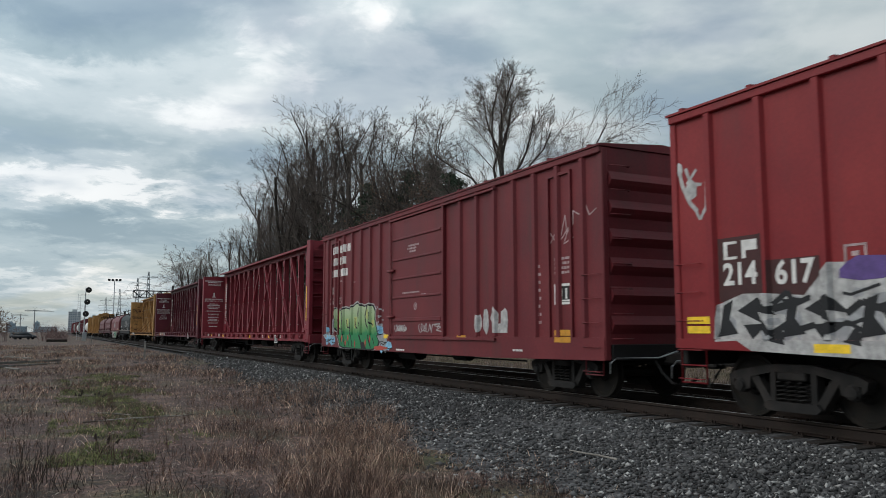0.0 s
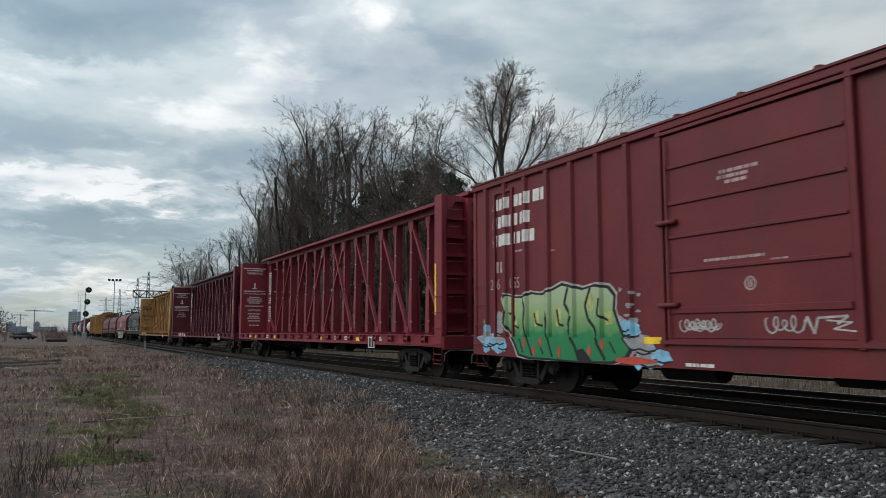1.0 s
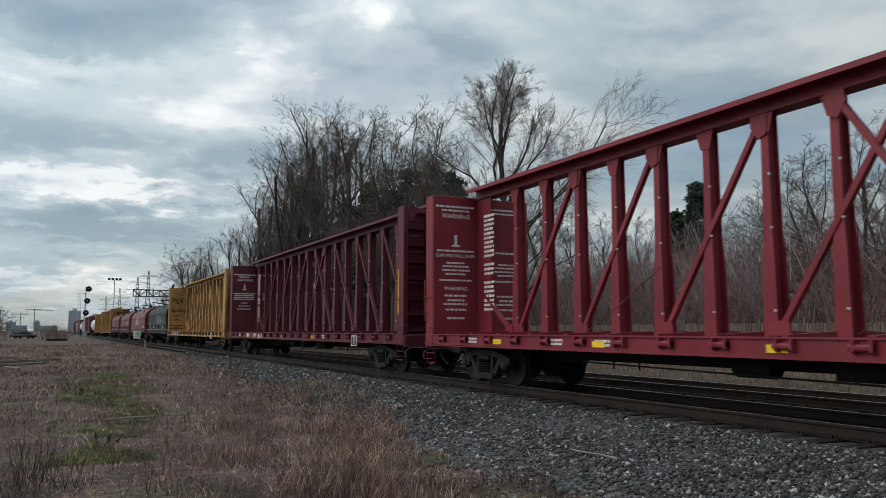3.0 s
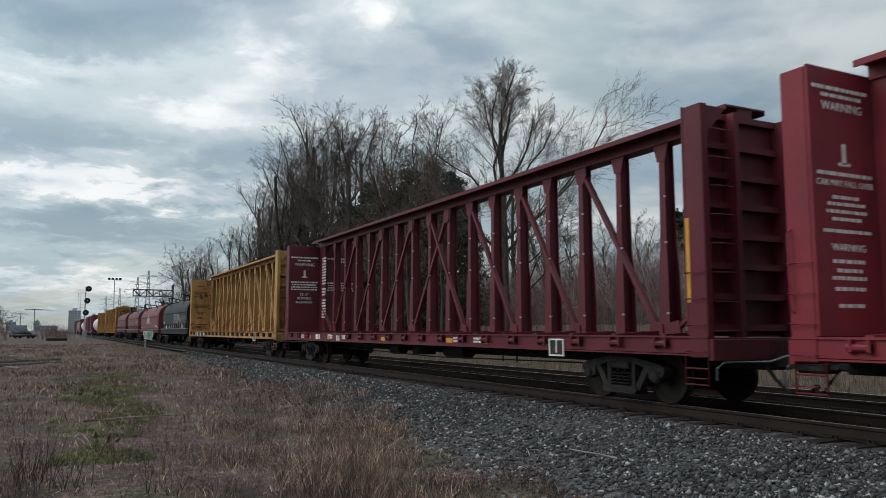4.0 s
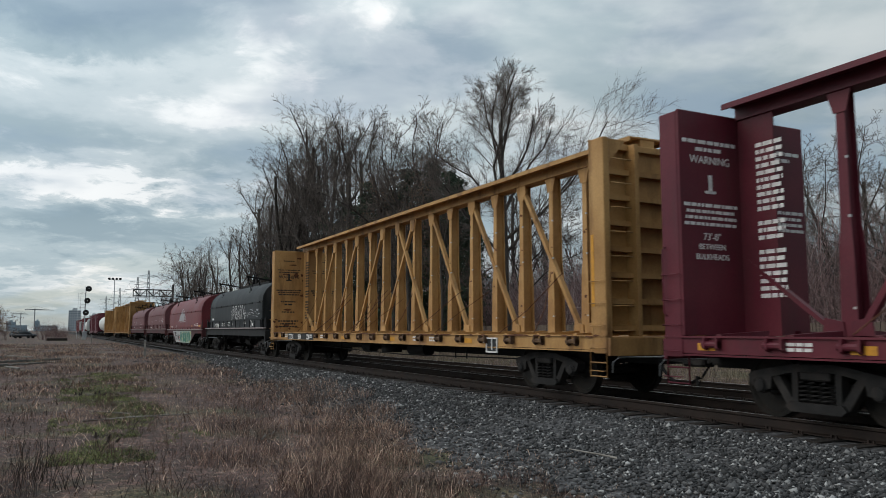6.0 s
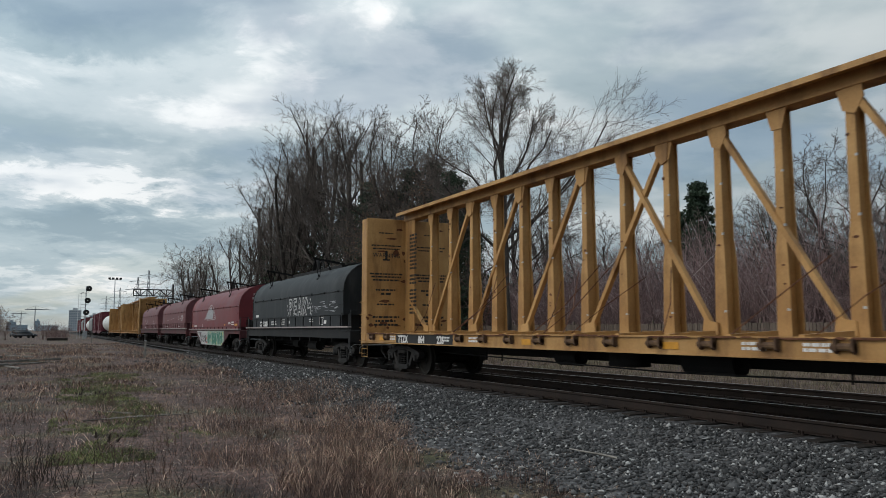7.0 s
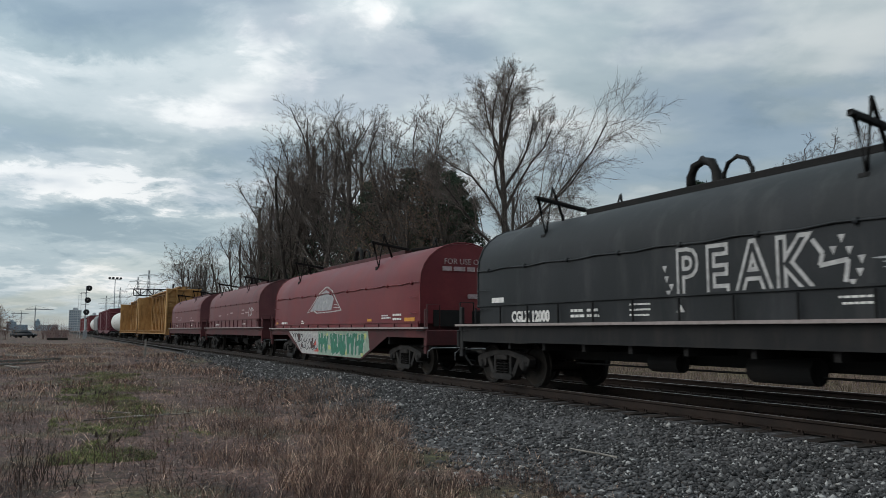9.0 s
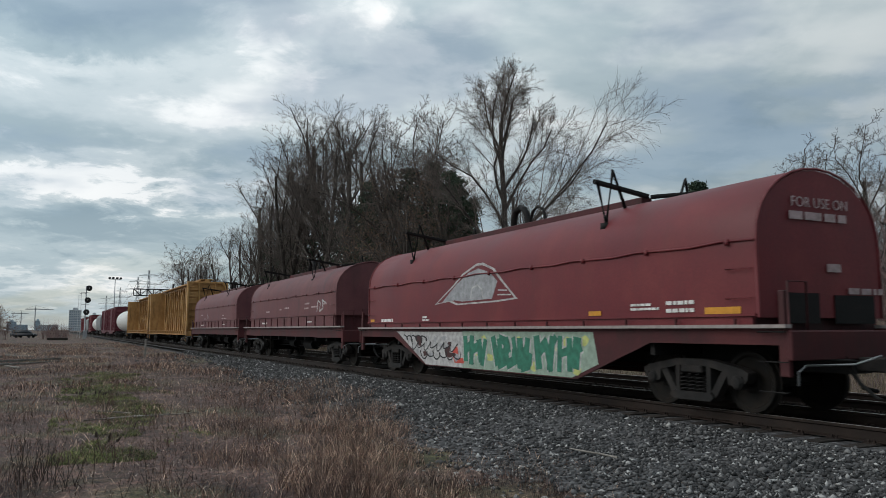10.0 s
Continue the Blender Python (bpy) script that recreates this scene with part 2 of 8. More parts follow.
def prism(bm, poly, a0, a1, axis="x"):
    """A polygon of two coordinates swept along an axis. axis x: poly is (y, z); y: (x, z); z: (x, y)."""
    def at(p, a):
        return {"x": (a, p[0], p[1]), "y": (p[0], a, p[1]), "z": (p[0], p[1], a)}[axis]
    lo, hi = [bm.verts.new(at(p, a0)) for p in poly], [bm.verts.new(at(p, a1)) for p in poly]
    n = len(poly)
    faces = [bm.faces.new(lo), bm.faces.new(hi)]
    for i in range(n):
        faces.append(bm.faces.new((lo[i], lo[(i + 1) % n], hi[(i + 1) % n], hi[i])))
    bmesh.ops.recalc_face_normals(bm, faces=faces)


def tube(bm, pts, radii, sides=6, caps=True):
    """A tapered round bar along points."""
    pts = [Vector(p) for p in pts]
    if isinstance(radii, (int, float)):
        radii = [radii] * len(pts)
    rings = []
    for i, p in enumerate(pts):
        d = (pts[min(i + 1, len(pts) - 1)] - pts[max(i - 1, 0)]).normalized()
        a = d.orthogonal().normalized()
        c = d.cross(a)
        rings.append([bm.verts.new(p + radii[i] * (math.cos(2 * math.pi * k / sides) * a + math.sin(2 * math.pi * k / sides) * c)) for k in range(sides)])
    # rings are matched by nearest start vertex
    for r0, r1 in zip(rings, rings[1:]):
        off = min(range(sides), key=lambda s: (r1[s].co - r0[0].co).length)
        for k in range(sides):
            bm.faces.new((r0[k], r0[(k + 1) % sides], r1[(k + 1 + off) % sides], r1[(k + off) % sides]))
    if caps:
        bm.faces.new(rings[0])
        bm.faces.new(rings[-1])


def lathe(bm, profile, axis_x0=0.0, sides=28):
    """A turned shape about the x axis: profile of (x, radius)."""
    rings = [[bm.verts.new((axis_x0 + x, r * math.cos(2 * math.pi * k / sides), r * math.sin(2 * math.pi * k / sides))) for k in range(sides)] for x, r in profile]
    fs = []
    for a, b in zip(rings, rings[1:]):
        for k in range(sides):
            fs.append(bm.faces.new((a[k], a[(k + 1) % sides], b[(k + 1) % sides], b[k])))
    fs += [bm.faces.new(rings[0]), bm.faces.new(rings[-1])]
    bmesh.ops.recalc_face_normals(bm, faces=fs)


def mesh_of(name, bm, material, smooth=False):
    me = bpy.data.meshes.new(name)
    bm.normal_update()
    bm.to_mesh(me)
    bm.free()
    me.materials.append(material)
    if smooth:
        me.polygons.foreach_set("use_smooth", [True] * len(me.polygons))
    return me


def part(name, bm, material, parent, label="", smooth=False):
    ob = new(name, mesh_of(name, bm, material, smooth))
    ob.parent = parent
    return tagged(ob, label)


def part_mesh(name, me, parent, label="", loc=(0, 0, 0)):
    ob = new(name, me)
    ob.parent = parent
    ob.location = loc
    return tagged(ob, label)


def thing(name, label, category, group="", kind="", at=(0, 0, 0)):
    ob = new(name)
    ob.empty_display_size = 0.3
    ob.location = at
    return tagged(ob, label, category, group, kind)


def raw_mesh(name, verts, faces, material):
    """verts: n x 3, faces: m x 3 or m x 4 whole numbers, in bulk."""
    me = bpy.data.meshes.new(name)
    verts, faces = np.asarray(verts, np.float32), np.asarray(faces, np.int32)
    m, k = faces.shape
    me.vertices.add(len(verts))
    me.vertices.foreach_set("co", verts.ravel())
    me.loops.add(m * k)
    me.loops.foreach_set("vertex_index", faces.ravel())
    me.polygons.add(m)
    me.polygons.foreach_set("loop_start", np.arange(0, m * k, k, dtype=np.int32))
    me.polygons.foreach_set("loop_total", np.full(m, k, dtype=np.int32))
    me.update(calc_edges=True)
    me.materials.append(material)
    return me


def letters(text, size, material, name="lettering", squeeze=1.0, thick=0.003, bold=0.0):
    """Text as a flat mesh that reads along +y... seen from the -x side, standing on z = 0."""
    cu = bpy.data.curves.new("text", "FONT")
    cu.body, cu.size, cu.extrude, cu.offset = text, size, thick, bold
    cu.resolution_u = 3
    ob = bpy.data.objects.new("text", cu)
    me = bpy.data.meshes.new_from_object(ob)
    bpy.data.objects.remove(ob)
    # the reader stands on the -x side: rightwards is -y
    me.transform(Matrix(((0, 0, -1, 0), (-squeeze, 0, 0, 0), (0, 1, 0, 0), (0, 0, 0, 1))))
    me.name = name
    me.materials.clear()
    me.materials.append(material)
    return me


# ---- setting: ground, ballast, track ----


def section_z(x):
    """Height of the ballast's cross-section."""
    xs = [3.6, 5.2, 7.4, 8.35, 8.75, 11.5, 12.1, 12.6, 13.1, 16.0, 16.5, 17.6, 19.5]
    zs = [-0.06, 0.012, 0.10, 0.20, 0.250, 0.245, 0.12, 0.09, 0.12, 0.12, 0.10, 0.02, -0.06]
    return float(np.interp(x, xs, zs))


def ground_z(x, y):
    rise = 0.30 * min(1.0, max(0.0, (x - 19.0) / 6.0))
    near = math.exp(-((x * x + y * y) / 900.0))
    return rise + near * (0.045 * noise.noise((x * 0.55, y * 0.55, 0)) + 0.02 * noise.noise((x * 1.9, y * 1.9, 4)))


def spread(lo, hi, near, step, grow):
    """Grid lines, close together round a point and ever wider away from it."""
    out, a, s = [near], near, step
    while a < hi:
        a, s = a + s, s * grow
        out.append(a)
    a, s = near, step
    while a > lo:
        a, s = a - s, s * grow
        out.insert(0, a)
    return out


def ground_material():
    m = bpy.data.materials.new("dry_grass_and_dirt")
    m.use_nodes = True
    N, L = m.node_tree.nodes, m.node_tree.links
    b = N["Principled BSDF"]
    tc = N.new("ShaderNodeTexCoord")

    def nz(scale, detail, stops):
        n = N.new("ShaderNodeTexNoise")
        n.inputs["Scale"].default_value, n.inputs["Detail"].default_value, n.inputs["Roughness"].default_value = scale, detail, 0.6
        L.new(tc.outputs["Object"], n.inputs["Vector"])
        r = N.new("ShaderNodeValToRGB")
        while len(r.color_ramp.elements) < len(stops):
            r.color_ramp.elements.new(0.5)
        for e, (p, c) in zip(r.color_ramp.elements, stops):
            e.position, e.color = p, (*c, 1)
        L.new(n.outputs["Fac"], r.inputs[0])
        return r.outputs[0], n.outputs["Fac"]

    def mixed(mode, f, a, c):
        mx = N.new("ShaderNodeMix")
        mx.data_type, mx.blend_type = "RGBA", mode
        if isinstance(f, float):
            mx.inputs["Factor"].default_value = f
        else:
            L.new(f, mx.inputs["Factor"])
        L.new(a, mx.inputs["A"])
        if isinstance(c, tuple):
            mx.inputs["B"].default_value = (*c, 1)
        else:
            L.new(c, mx.inputs["B"])
        return mx.outputs["Result"]

    base, _ = nz(0.9, 6.0, [(0.32, (0.028, 0.0145, 0.012)), (0.5, (0.084, 0.046, 0.038)), (0.68, (0.180, 0.112, 0.092))])
    green, _ = nz(0.33, 4.0, [(0.50, (0, 0, 0)), (0.66, (0.75, 0.75, 0.75))])
    fine, fac = nz(26.0, 5.0, [(0.3, (0.30, 0.30, 0.30)), (0.55, (1.0, 1.0, 1.0)), (0.72, (2.0, 1.95, 1.9))])
    col = mixed("MIX", green, base, (0.085, 0.088, 0.036))
    col = mixed("MULTIPLY", 1.0, col, fine)
    mid, _ = nz(7.0, 6.0, [(0.36, (0.45, 0.44, 0.43)), (0.52, (1.0, 1.0, 1.0)), (0.66, (1.75, 1.7, 1.65))])
    col = mixed("MULTIPLY", 1.0, col, mid)
    L.new(col, b.inputs["Base Color"])
    b.inputs["Roughness"].default_value = 0.95
    bp = N.new("ShaderNodeBump")
    bp.inputs["Strength"].default_value, bp.inputs["Distance"].default_value = 0.8, 0.05
    L.new(fac, bp.inputs["Height"])
    L.new(bp.outputs[0], b.inputs["Normal"])
    return m


def island_material(name, stops, rough=0.9, clump=0.0):
    """Colour by loose piece of one mesh."""
    m = bpy.data.materials.new(name)
    m.use_nodes = True
    N, L = m.node_tree.nodes, m.node_tree.links
    g = N.new("ShaderNodeNewGeometry")
    r = N.new("ShaderNodeValToRGB")
    while len(r.color_ramp.elements) < len(stops):
        r.color_ramp.elements.new(0.5)
    for e, (p, c) in zip(r.color_ramp.elements, stops):
        e.position, e.color = p, (*c, 1)
    L.new(g.outputs["Random Per Island"], r.inputs[0])
    col = r.outputs[0]
    if clump:
        tc = N.new("ShaderNodeTexCoord")
        for scale, amount in ((clump, 0.62), (clump * 4.0, 0.5)):
            n = N.new("ShaderNodeTexNoise")
            n.inputs["Scale"].default_value, n.inputs["Detail"].default_value = scale, 4.0
            L.new(tc.outputs["Object"], n.inputs["Vector"])
            q = N.new("ShaderNodeMapRange")
            q.inputs["From Min"].default_value, q.inputs["From Max"].default_value = 0.32, 0.68
            q.inputs["To Min"].default_value, q.inputs["To Max"].default_value = 1 - amount, 1 + amount
            L.new(n.outputs["Fac"], q.inputs["Value"])
            mx = N.new("ShaderNodeMix")
            mx.data_type, mx.blend_type = "RGBA", "MULTIPLY"
            mx.inputs["Factor"].default_value = 1.0
            L.new(col, mx.inputs["A"])
            L.new(q.outputs[0], mx.inputs["B"])
            col = mx.outputs["Result"]
    L.new(col, N["Principled BSDF"].inputs["Base Color"])
    N["Principled BSDF"].inputs["Roughness"].default_value = rough
    return m


M_GROUND = ground_material()
M_GRASS = island_material("dry_grass_blades", [(0.0, (0.026, 0.014, 0.011)), (0.35, (0.098, 0.052, 0.039)), (0.7, (0.235, 0.140, 0.102)), (1.0, (0.58, 0.42, 0.32))], 0.9, 1.1)
M_GREEN = island_material("green_grass_blades", [(0.0, (0.045, 0.052, 0.018)), (0.6, (0.105, 0.120, 0.038)), (1.0, (0.22, 0.23, 0.08))], 0.9, 1.3)
M_LITTER = island_material("brown_litter", [(0.0, (0.028, 0.017, 0.014)), (0.6, (0.085, 0.052, 0.040)), (1.0, (0.24, 0.17, 0.13))], 0.9, 1.2)
M_REDSTALK = island_material("reddish_dead_stalks", [(0.0, (0.016, 0.009, 0.008)), (0.5, (0.060, 0.032, 0.026)), (0.85, (0.13, 0.078, 0.062)), (1.0, (0.30, 0.21, 0.17))], 0.9, 1.6)
M_STRAW = island_material("pale_straw", [(0.0, (0.14, 0.10, 0.08)), (0.5, (0.32, 0.25, 0.20)), (1.0, (0.56, 0.49, 0.42))])
M_STONE = island_material("crushed_stone", [(0.0, (0.012, 0.0117, 0.012)), (0.5, (0.041, 0.0395, 0.0405)), (0.88, (0.102, 0.098, 0.098)), (1.0, (0.37, 0.36, 0.35))])


def build_ground():
    xs, ys = spread(-4500, 4500, 4.0, 0.35, 1.16), spread(-4500, 4800, 10.0, 0.4, 1.13)
    v = [(x, y, ground_z(x, y)) for y in ys for x in xs]
    n = len(xs)
    q = [(j * n + i, j * n + i + 1, (j + 1) * n + i + 1, (j + 1) * n + i) for j in range(len(ys) - 1) for i in range(n - 1)]
    tagged(new("ground", raw_mesh("ground", v, q, M_GROUND)), "flat ground of dry brown grass, dirt and green patches", "ground", kind="structure")


def build_ballast():
    xs = [3.6, 4.2, 4.8, 5.4, 6.0, 6.6, 7.2, 7.8, 8.3, 8.6, 8.8, 9.4, 10.1, 10.8, 11.4, 11.7, 12.1, 12.6, 13.0, 13.4, 14.5, 15.6, 16.1, 16.6, 17.2, 17.8, 18.6, 19.5]
    ys = spread(-60, 900, 12.0, 0.3, 1.06)
    v = []
    for y in ys:
        for k, x in enumerate(xs):
            wob = 0.5 * noise.noise((0, y * 0.23, 9)) + 0.25 * noise.noise((3, y * 0.9, 2))
            xx = x + ((wob + min(4.3, max(0.0, (y - 11.0) * 0.11))) * max(0.0, 1 - k / 8.5) ** 0.6 if x < 9 else 0)
            v.append((xx, y, section_z(x) + 0.018 * noise.noise((x * 3, y * 3, 1)) + (ground_z(x, y) if x < 8 else 0) * 0.7))
    n = len(xs)
    q = [(j * n + i, j * n + i + 1, (j + 1) * n + i + 1, (j + 1) * n + i) for j in range(len(ys) - 1) for i in range(n - 1)]
    tagged(new("ballast_bed", raw_mesh("ballast_bed", v, q, M_BALLAST)), "bed of dark grey crushed stone under the tracks", "ballast", kind="structure")


def scatter_stones():
    rng = np.random.default_rng(5)
    octa = np.array([(1, 0, 0), (-1, 0, 0), (0, 1, 0), (0, -1, 0), (0, 0, 1), (0, 0, -1)], float)
    tri = np.array([(0, 2, 4), (2, 1, 4), (1, 3, 4), (3, 0, 4), (2, 0, 5), (1, 2, 5), (3, 1, 5), (0, 3, 5)])
    count = 66000
    y = 3.0 + 52.0 * rng.random(count) ** 2.0
    x = 4.0 + 4.75 * rng.random(count) ** 0.72
    # loose stones also lie between the rails and beyond
    k = count // 5
    x[:k] = 11.6 + 2.0 * rng.random(k)
    y[:k] = 5.0 + 30.0 * rng.random(k)
    size = rng.uniform(0.012, 0.036, count) * (1.0 + np.clip((y - 18.0) * 0.02, 0, 0.8)) * np.where(rng.random(count) < 0.1, 1.5, 1.0)
    edge = np.clip((y - 11.0) * 0.11, 0, 4.0)
    keep = rng.random(count) < np.clip((x - 3.7 - edge) / 2.4, 0.06, 1.0)
    x, y, size = x[keep], y[keep], size[keep]
    count = len(x)
    z = np.array([section_z(a) + (0.7 * ground_z(a, b) if a < 8 else 0) for a, b in zip(x, y)])
    z = np.maximum(z, [ground_z(a, b) if a < 8 else -1 for a, b in zip(x, y)]) + size * 0.25
    verts = (octa[None] * rng.uniform(0.6, 1.35, (count, 6, 1)) + rng.normal(0, 0.22, (count, 6, 3))) * (size[:, None, None] * rng.uniform(0.7, 1.3, (count, 1, 3)) * np.array((1, 1, 0.75)))
    ang = rng.random(count) * 6.28
    c, s = np.cos(ang)[:, None], np.sin(ang)[:, None]
    vx, vy = verts[..., 0] * c - verts[..., 1] * s, verts[..., 0] * s + verts[..., 1] * c
    verts = np.stack((vx + x[:, None], vy + y[:, None], verts[..., 2] + z[:, None]), -1).reshape(-1, 3)
    faces = (tri[None] + 6 * np.arange(count)[:, None, None]).reshape(-1, 3)
    tagged(new("ballast_stones", raw_mesh("ballast_stones", verts, faces, M_STONE)), "loose crushed stones, dark grey with pale ones", "gravel", kind="stuff")


def blades(name, xs, ys, heights, width, lean, material, label, rng):
    """Bent tapering blades, three triangles each."""
    n = len(xs)
    zs = np.array([max(ground_z(a, b), section_z(a) if a > 3.7 else -1) for a, b in zip(xs, ys)])
    a = rng.random(n) * 6.283
    side = np.stack((np.cos(a), np.sin(a), np.zeros(n)), -1) * (width * rng.uniform(0.6, 1.3, n))[:, None]
    b = rng.random(n) * 6.283
    tilt = np.stack((np.cos(b), np.sin(b), np.zeros(n)), -1) * (heights * rng.uniform(0.15, 1.0, n) * lean)[:, None]
    base = np.stack((xs, ys, zs - 0.01), -1)
    up = np.stack((np.zeros(n), np.zeros(n), heights), -1)
    mid = base + 0.55 * up + 0.35 * tilt
    tip = base + up * 0.92 + tilt
    v = np.stack((base - side, base + side, mid - side * 0.7, mid + side * 0.7, tip), 1).reshape(-1, 3)
    f = np.array([(0, 1, 3), (0, 3, 2), (2, 3, 4)])[None] + 5 * np.arange(n)[:, None, None]
    return tagged(new(name, raw_mesh(name, v, f.reshape(-1, 3), material)), label, "grass", kind="stuff")


def build_grass():
    rng = np.random.default_rng(11)
    n = 60000
    y = 5.5 + 48.0 * rng.random(n) ** 2.0
    x = -4.0 - 0.05 * y + (9.6 + 0.08 * y) * rng.random(n)
    dens = np.array([noise.noise((a * 0.5, b * 0.5, 7)) for a, b in zip(x, y)])
    keep = (dens > -0.25 + 0.5 * rng.random(n) - 0.25) & (x < 4.6 + 0.05 * y + 0.8 * dens + 1.2 * rng.random(n) ** 3)
    x, y, dens = x[keep], y[keep], dens[keep]
    h = (0.03 + 0.085 * rng.random(len(x)) ** 2) * (1.0 + 0.9 * np.clip(dens, 0, 1))
    blades("dry_grass", x, y, h, 0.004, 1.9, M_GRASS, "short dry brown grass and dead stalks", rng)
    # clumps further off
    m = 64000
    fy = 13.0 + 90.0 * rng.random(m)
    fx = -0.09 * fy - 2.0 + (9.5 + 0.09 * fy) * rng.random(m)
    fd = np.array([noise.noise((a * 0.35, b * 0.18, 13)) for a, b in zip(fx, fy)])
    kk = (fd > 0.15 - 0.4 * rng.random(m)) & (fx < np.minimum(8.1, 4.8 + 0.06 * fy)) & (rng.random(m) < np.clip((fy - 11.0) / 24.0, 0, 1))
    blades("far_dry_grass", fx[kk], fy[kk], (0.05 + 0.22 * rng.random(kk.sum()) ** 2) * np.clip(0.8 + fd[kk], 0.4, 1.6), 0.011, 1.2, M_GRASS, "uneven clumps of dead grass further off", rng)
    # taller tufts
    tx, ty, th = [], [], []
    for cx, cy, r, k, hh in [(2.9, 8.3, 0.55, 1500, 0.34), (3.7, 9.6, 0.6, 1300, 0.30), (4.6, 12.2, 0.7, 1300, 0.30), (5.4, 14.8, 0.8, 1100, 0.28), (4.0, 11.0, 0.6, 900, 0.25), (3.4, 7.4, 0.5, 800, 0.22),
                             (6.2, 18.5, 0.9, 900, 0.28), (6.4, 22.0, 1.0, 900, 0.30), (3.2, 13.5, 0.8, 800, 0.22), (2.4, 10.3, 0.6, 700, 0.22), (4.8, 19.0, 1.2, 700, 0.25), (1.8, 17.0, 1.3, 700, 0.22)]:
        rr = r * np.sqrt(rng.random(k)) * 1.2
        aa = rng.random(k) * 6.283
        tx.append(cx + rr * np.cos(aa))
        ty.append(cy + rr * np.sin(aa) * 1.3)
        th.append(hh * rng.uniform(0.45, 1.15, k))
    blades("tall_dry_grass", np.concatenate(tx), np.concatenate(ty), np.concatenate(th), 0.0026, 1.25, M_GRASS, "tufts of tall bleached dry grass by the ballast", rng)
    # brown litter where the grass meets the stones
    m = 16000
    ly = 4.0 + 22.0 * rng.random(m) ** 1.6
    lx = 3.4 + 0.07 * ly + 2.3 * rng.random(m) ** 1.4
    blades("leaf_litter", lx, ly, 0.012 + 0.02 * rng.random(m), 0.006, 2.6, M_LITTER, "brown dead litter on the edge of the stones", rng)
    # thin reddish-brown stalks, thick in places
    m = 52000
    sy = 6.5 + 34.0 * rng.random(m) ** 1.7
    sx = -3.0 - 0.05 * sy + (8.2 + 0.10 * sy) * rng.random(m)
    sd = np.array([noise.noise((a * 0.9, b * 0.6, 21)) + 0.6 * noise.noise((a * 3.1, b * 2.2, 5)) for a, b in zip(sx, sy)])
    kk = (sd > -0.1 + 0.45 * rng.random(m)) & (sx < 4.6 + 0.07 * sy)
    blades("dead_stalks", sx[kk], sy[kk], (0.06 + 0.20 * rng.random(kk.sum()) ** 1.6) * np.clip(0.7 + sd[kk], 0.5, 1.6), 0.0026, 0.9, M_REDSTALK, "thin reddish-brown dead stalks standing in clumps", rng)
    # fallen stalks lying flat
    n = 15000
    y = 5.5 + 44.0 * rng.random(n) ** 1.8
    x = -4.0 - 0.05 * y + (9.0 + 0.10 * y) * rng.random(n)
    blades("fallen_straw", x, y, 0.02 + 0.03 * rng.random(n), 0.0045, 4.5, M_STRAW, "pale straw lying flat on the ground", rng)
    n = 95000
    y = 11.0 + 23.0 * rng.random(n) ** 1.2
    x = -0.1 + 0.01 * y + (1.9 + 0.05 * y) * rng.random(n)
    mid = 0.25 + 0.055 * y
    d = np.array([noise.noise((a * 0.9 + 5, b * 0.35, 3)) + 0.5 * noise.noise((a * 2.6, b * 1.3, 8)) for a, b in zip(x, y)])
    keep = d > -0.28 + 0.50 * np.abs(x - mid) ** 1.5 / (1.0 + 0.03 * y) + 0.25 * rng.random(n)
    x, y = x[keep], y[keep]
    blades("green_grass", x, y, 0.02 + 0.045 * rng.random(len(x)), 0.0045, 1.8, M_GREEN, "low green grass patches among dead grass", rng)


def rail_mesh(y0, y1):
    bm = bmesh.new()
    prism(bm, [(-0.075, -0.185), (0.075, -0.185), (0.075, -0.172), (0.014, -0.155), (0.010, -0.05), (0.036, -0.036), (0.036, -0.006), (0.030, 0.0), (-0.030, 0.0), (-0.036, -0.006), (-0.036, -0.036), (-0.010, -0.05), (-0.014, -0.155), (-0.075, -0.172)], y0, y1, "y")
    return mesh_of("rail", bm, M_RAIL)


def build_track(cx, name, label, y_near, ties, top_z):
    tr = thing(name, label, "railway track", kind="structure", at=(cx, 0, top_z))
    me = rail_mesh(-80, 900)
    bm = bmesh.new()
    box(bm, -0.027, 0.027, -80, 900, 0.0, 0.0015)
    top = mesh_of("rail_head", bm, M_RAILTOP)
    for s in (-1, 1):
        r = part_mesh("rail", me, tr, "", (s * 0.7535, 0, 0))
        part_mesh("rail_head", top, r, "worn bright running surface")
    bm = bmesh.new()
    box(bm, -1.3, 1.3, -0.115, 0.115, -0.36, -0.192, 0.008)
    tie = mesh_of("tie", bm, M_TIE)
    rng = random.Random(4)
    for k in range(ties):
        ob = part_mesh("tie", tie, tr, "", (rng.uniform(-0.03, 0.03), y_near + 0.52 * k, rng.uniform(-0.01, 0.006)))
        ob.rotation_euler = (0, 0, rng.uniform(-0.012, 0.012))
    bm = bmesh.new()
    for k in range(ties):
        for s in (-0.7535, 0.7535):
            y = y_near + 0.52 * k
            box(bm, s - 0.17, s + 0.17, y - 0.09, y + 0.09, -0.192, -0.178)
            for dx, dy in ((-0.1, 0.05), (0.1, -0.05), (-0.14, -0.05)):
                box(bm, s + dx - 0.012, s + dx + 0.012, y + dy - 0.012, y + dy + 0.012, -0.18, -0.145)
    tagged(part("tie_plates_and_spikes", bm, M_RAIL, tr), kind="stuff")
    return tr


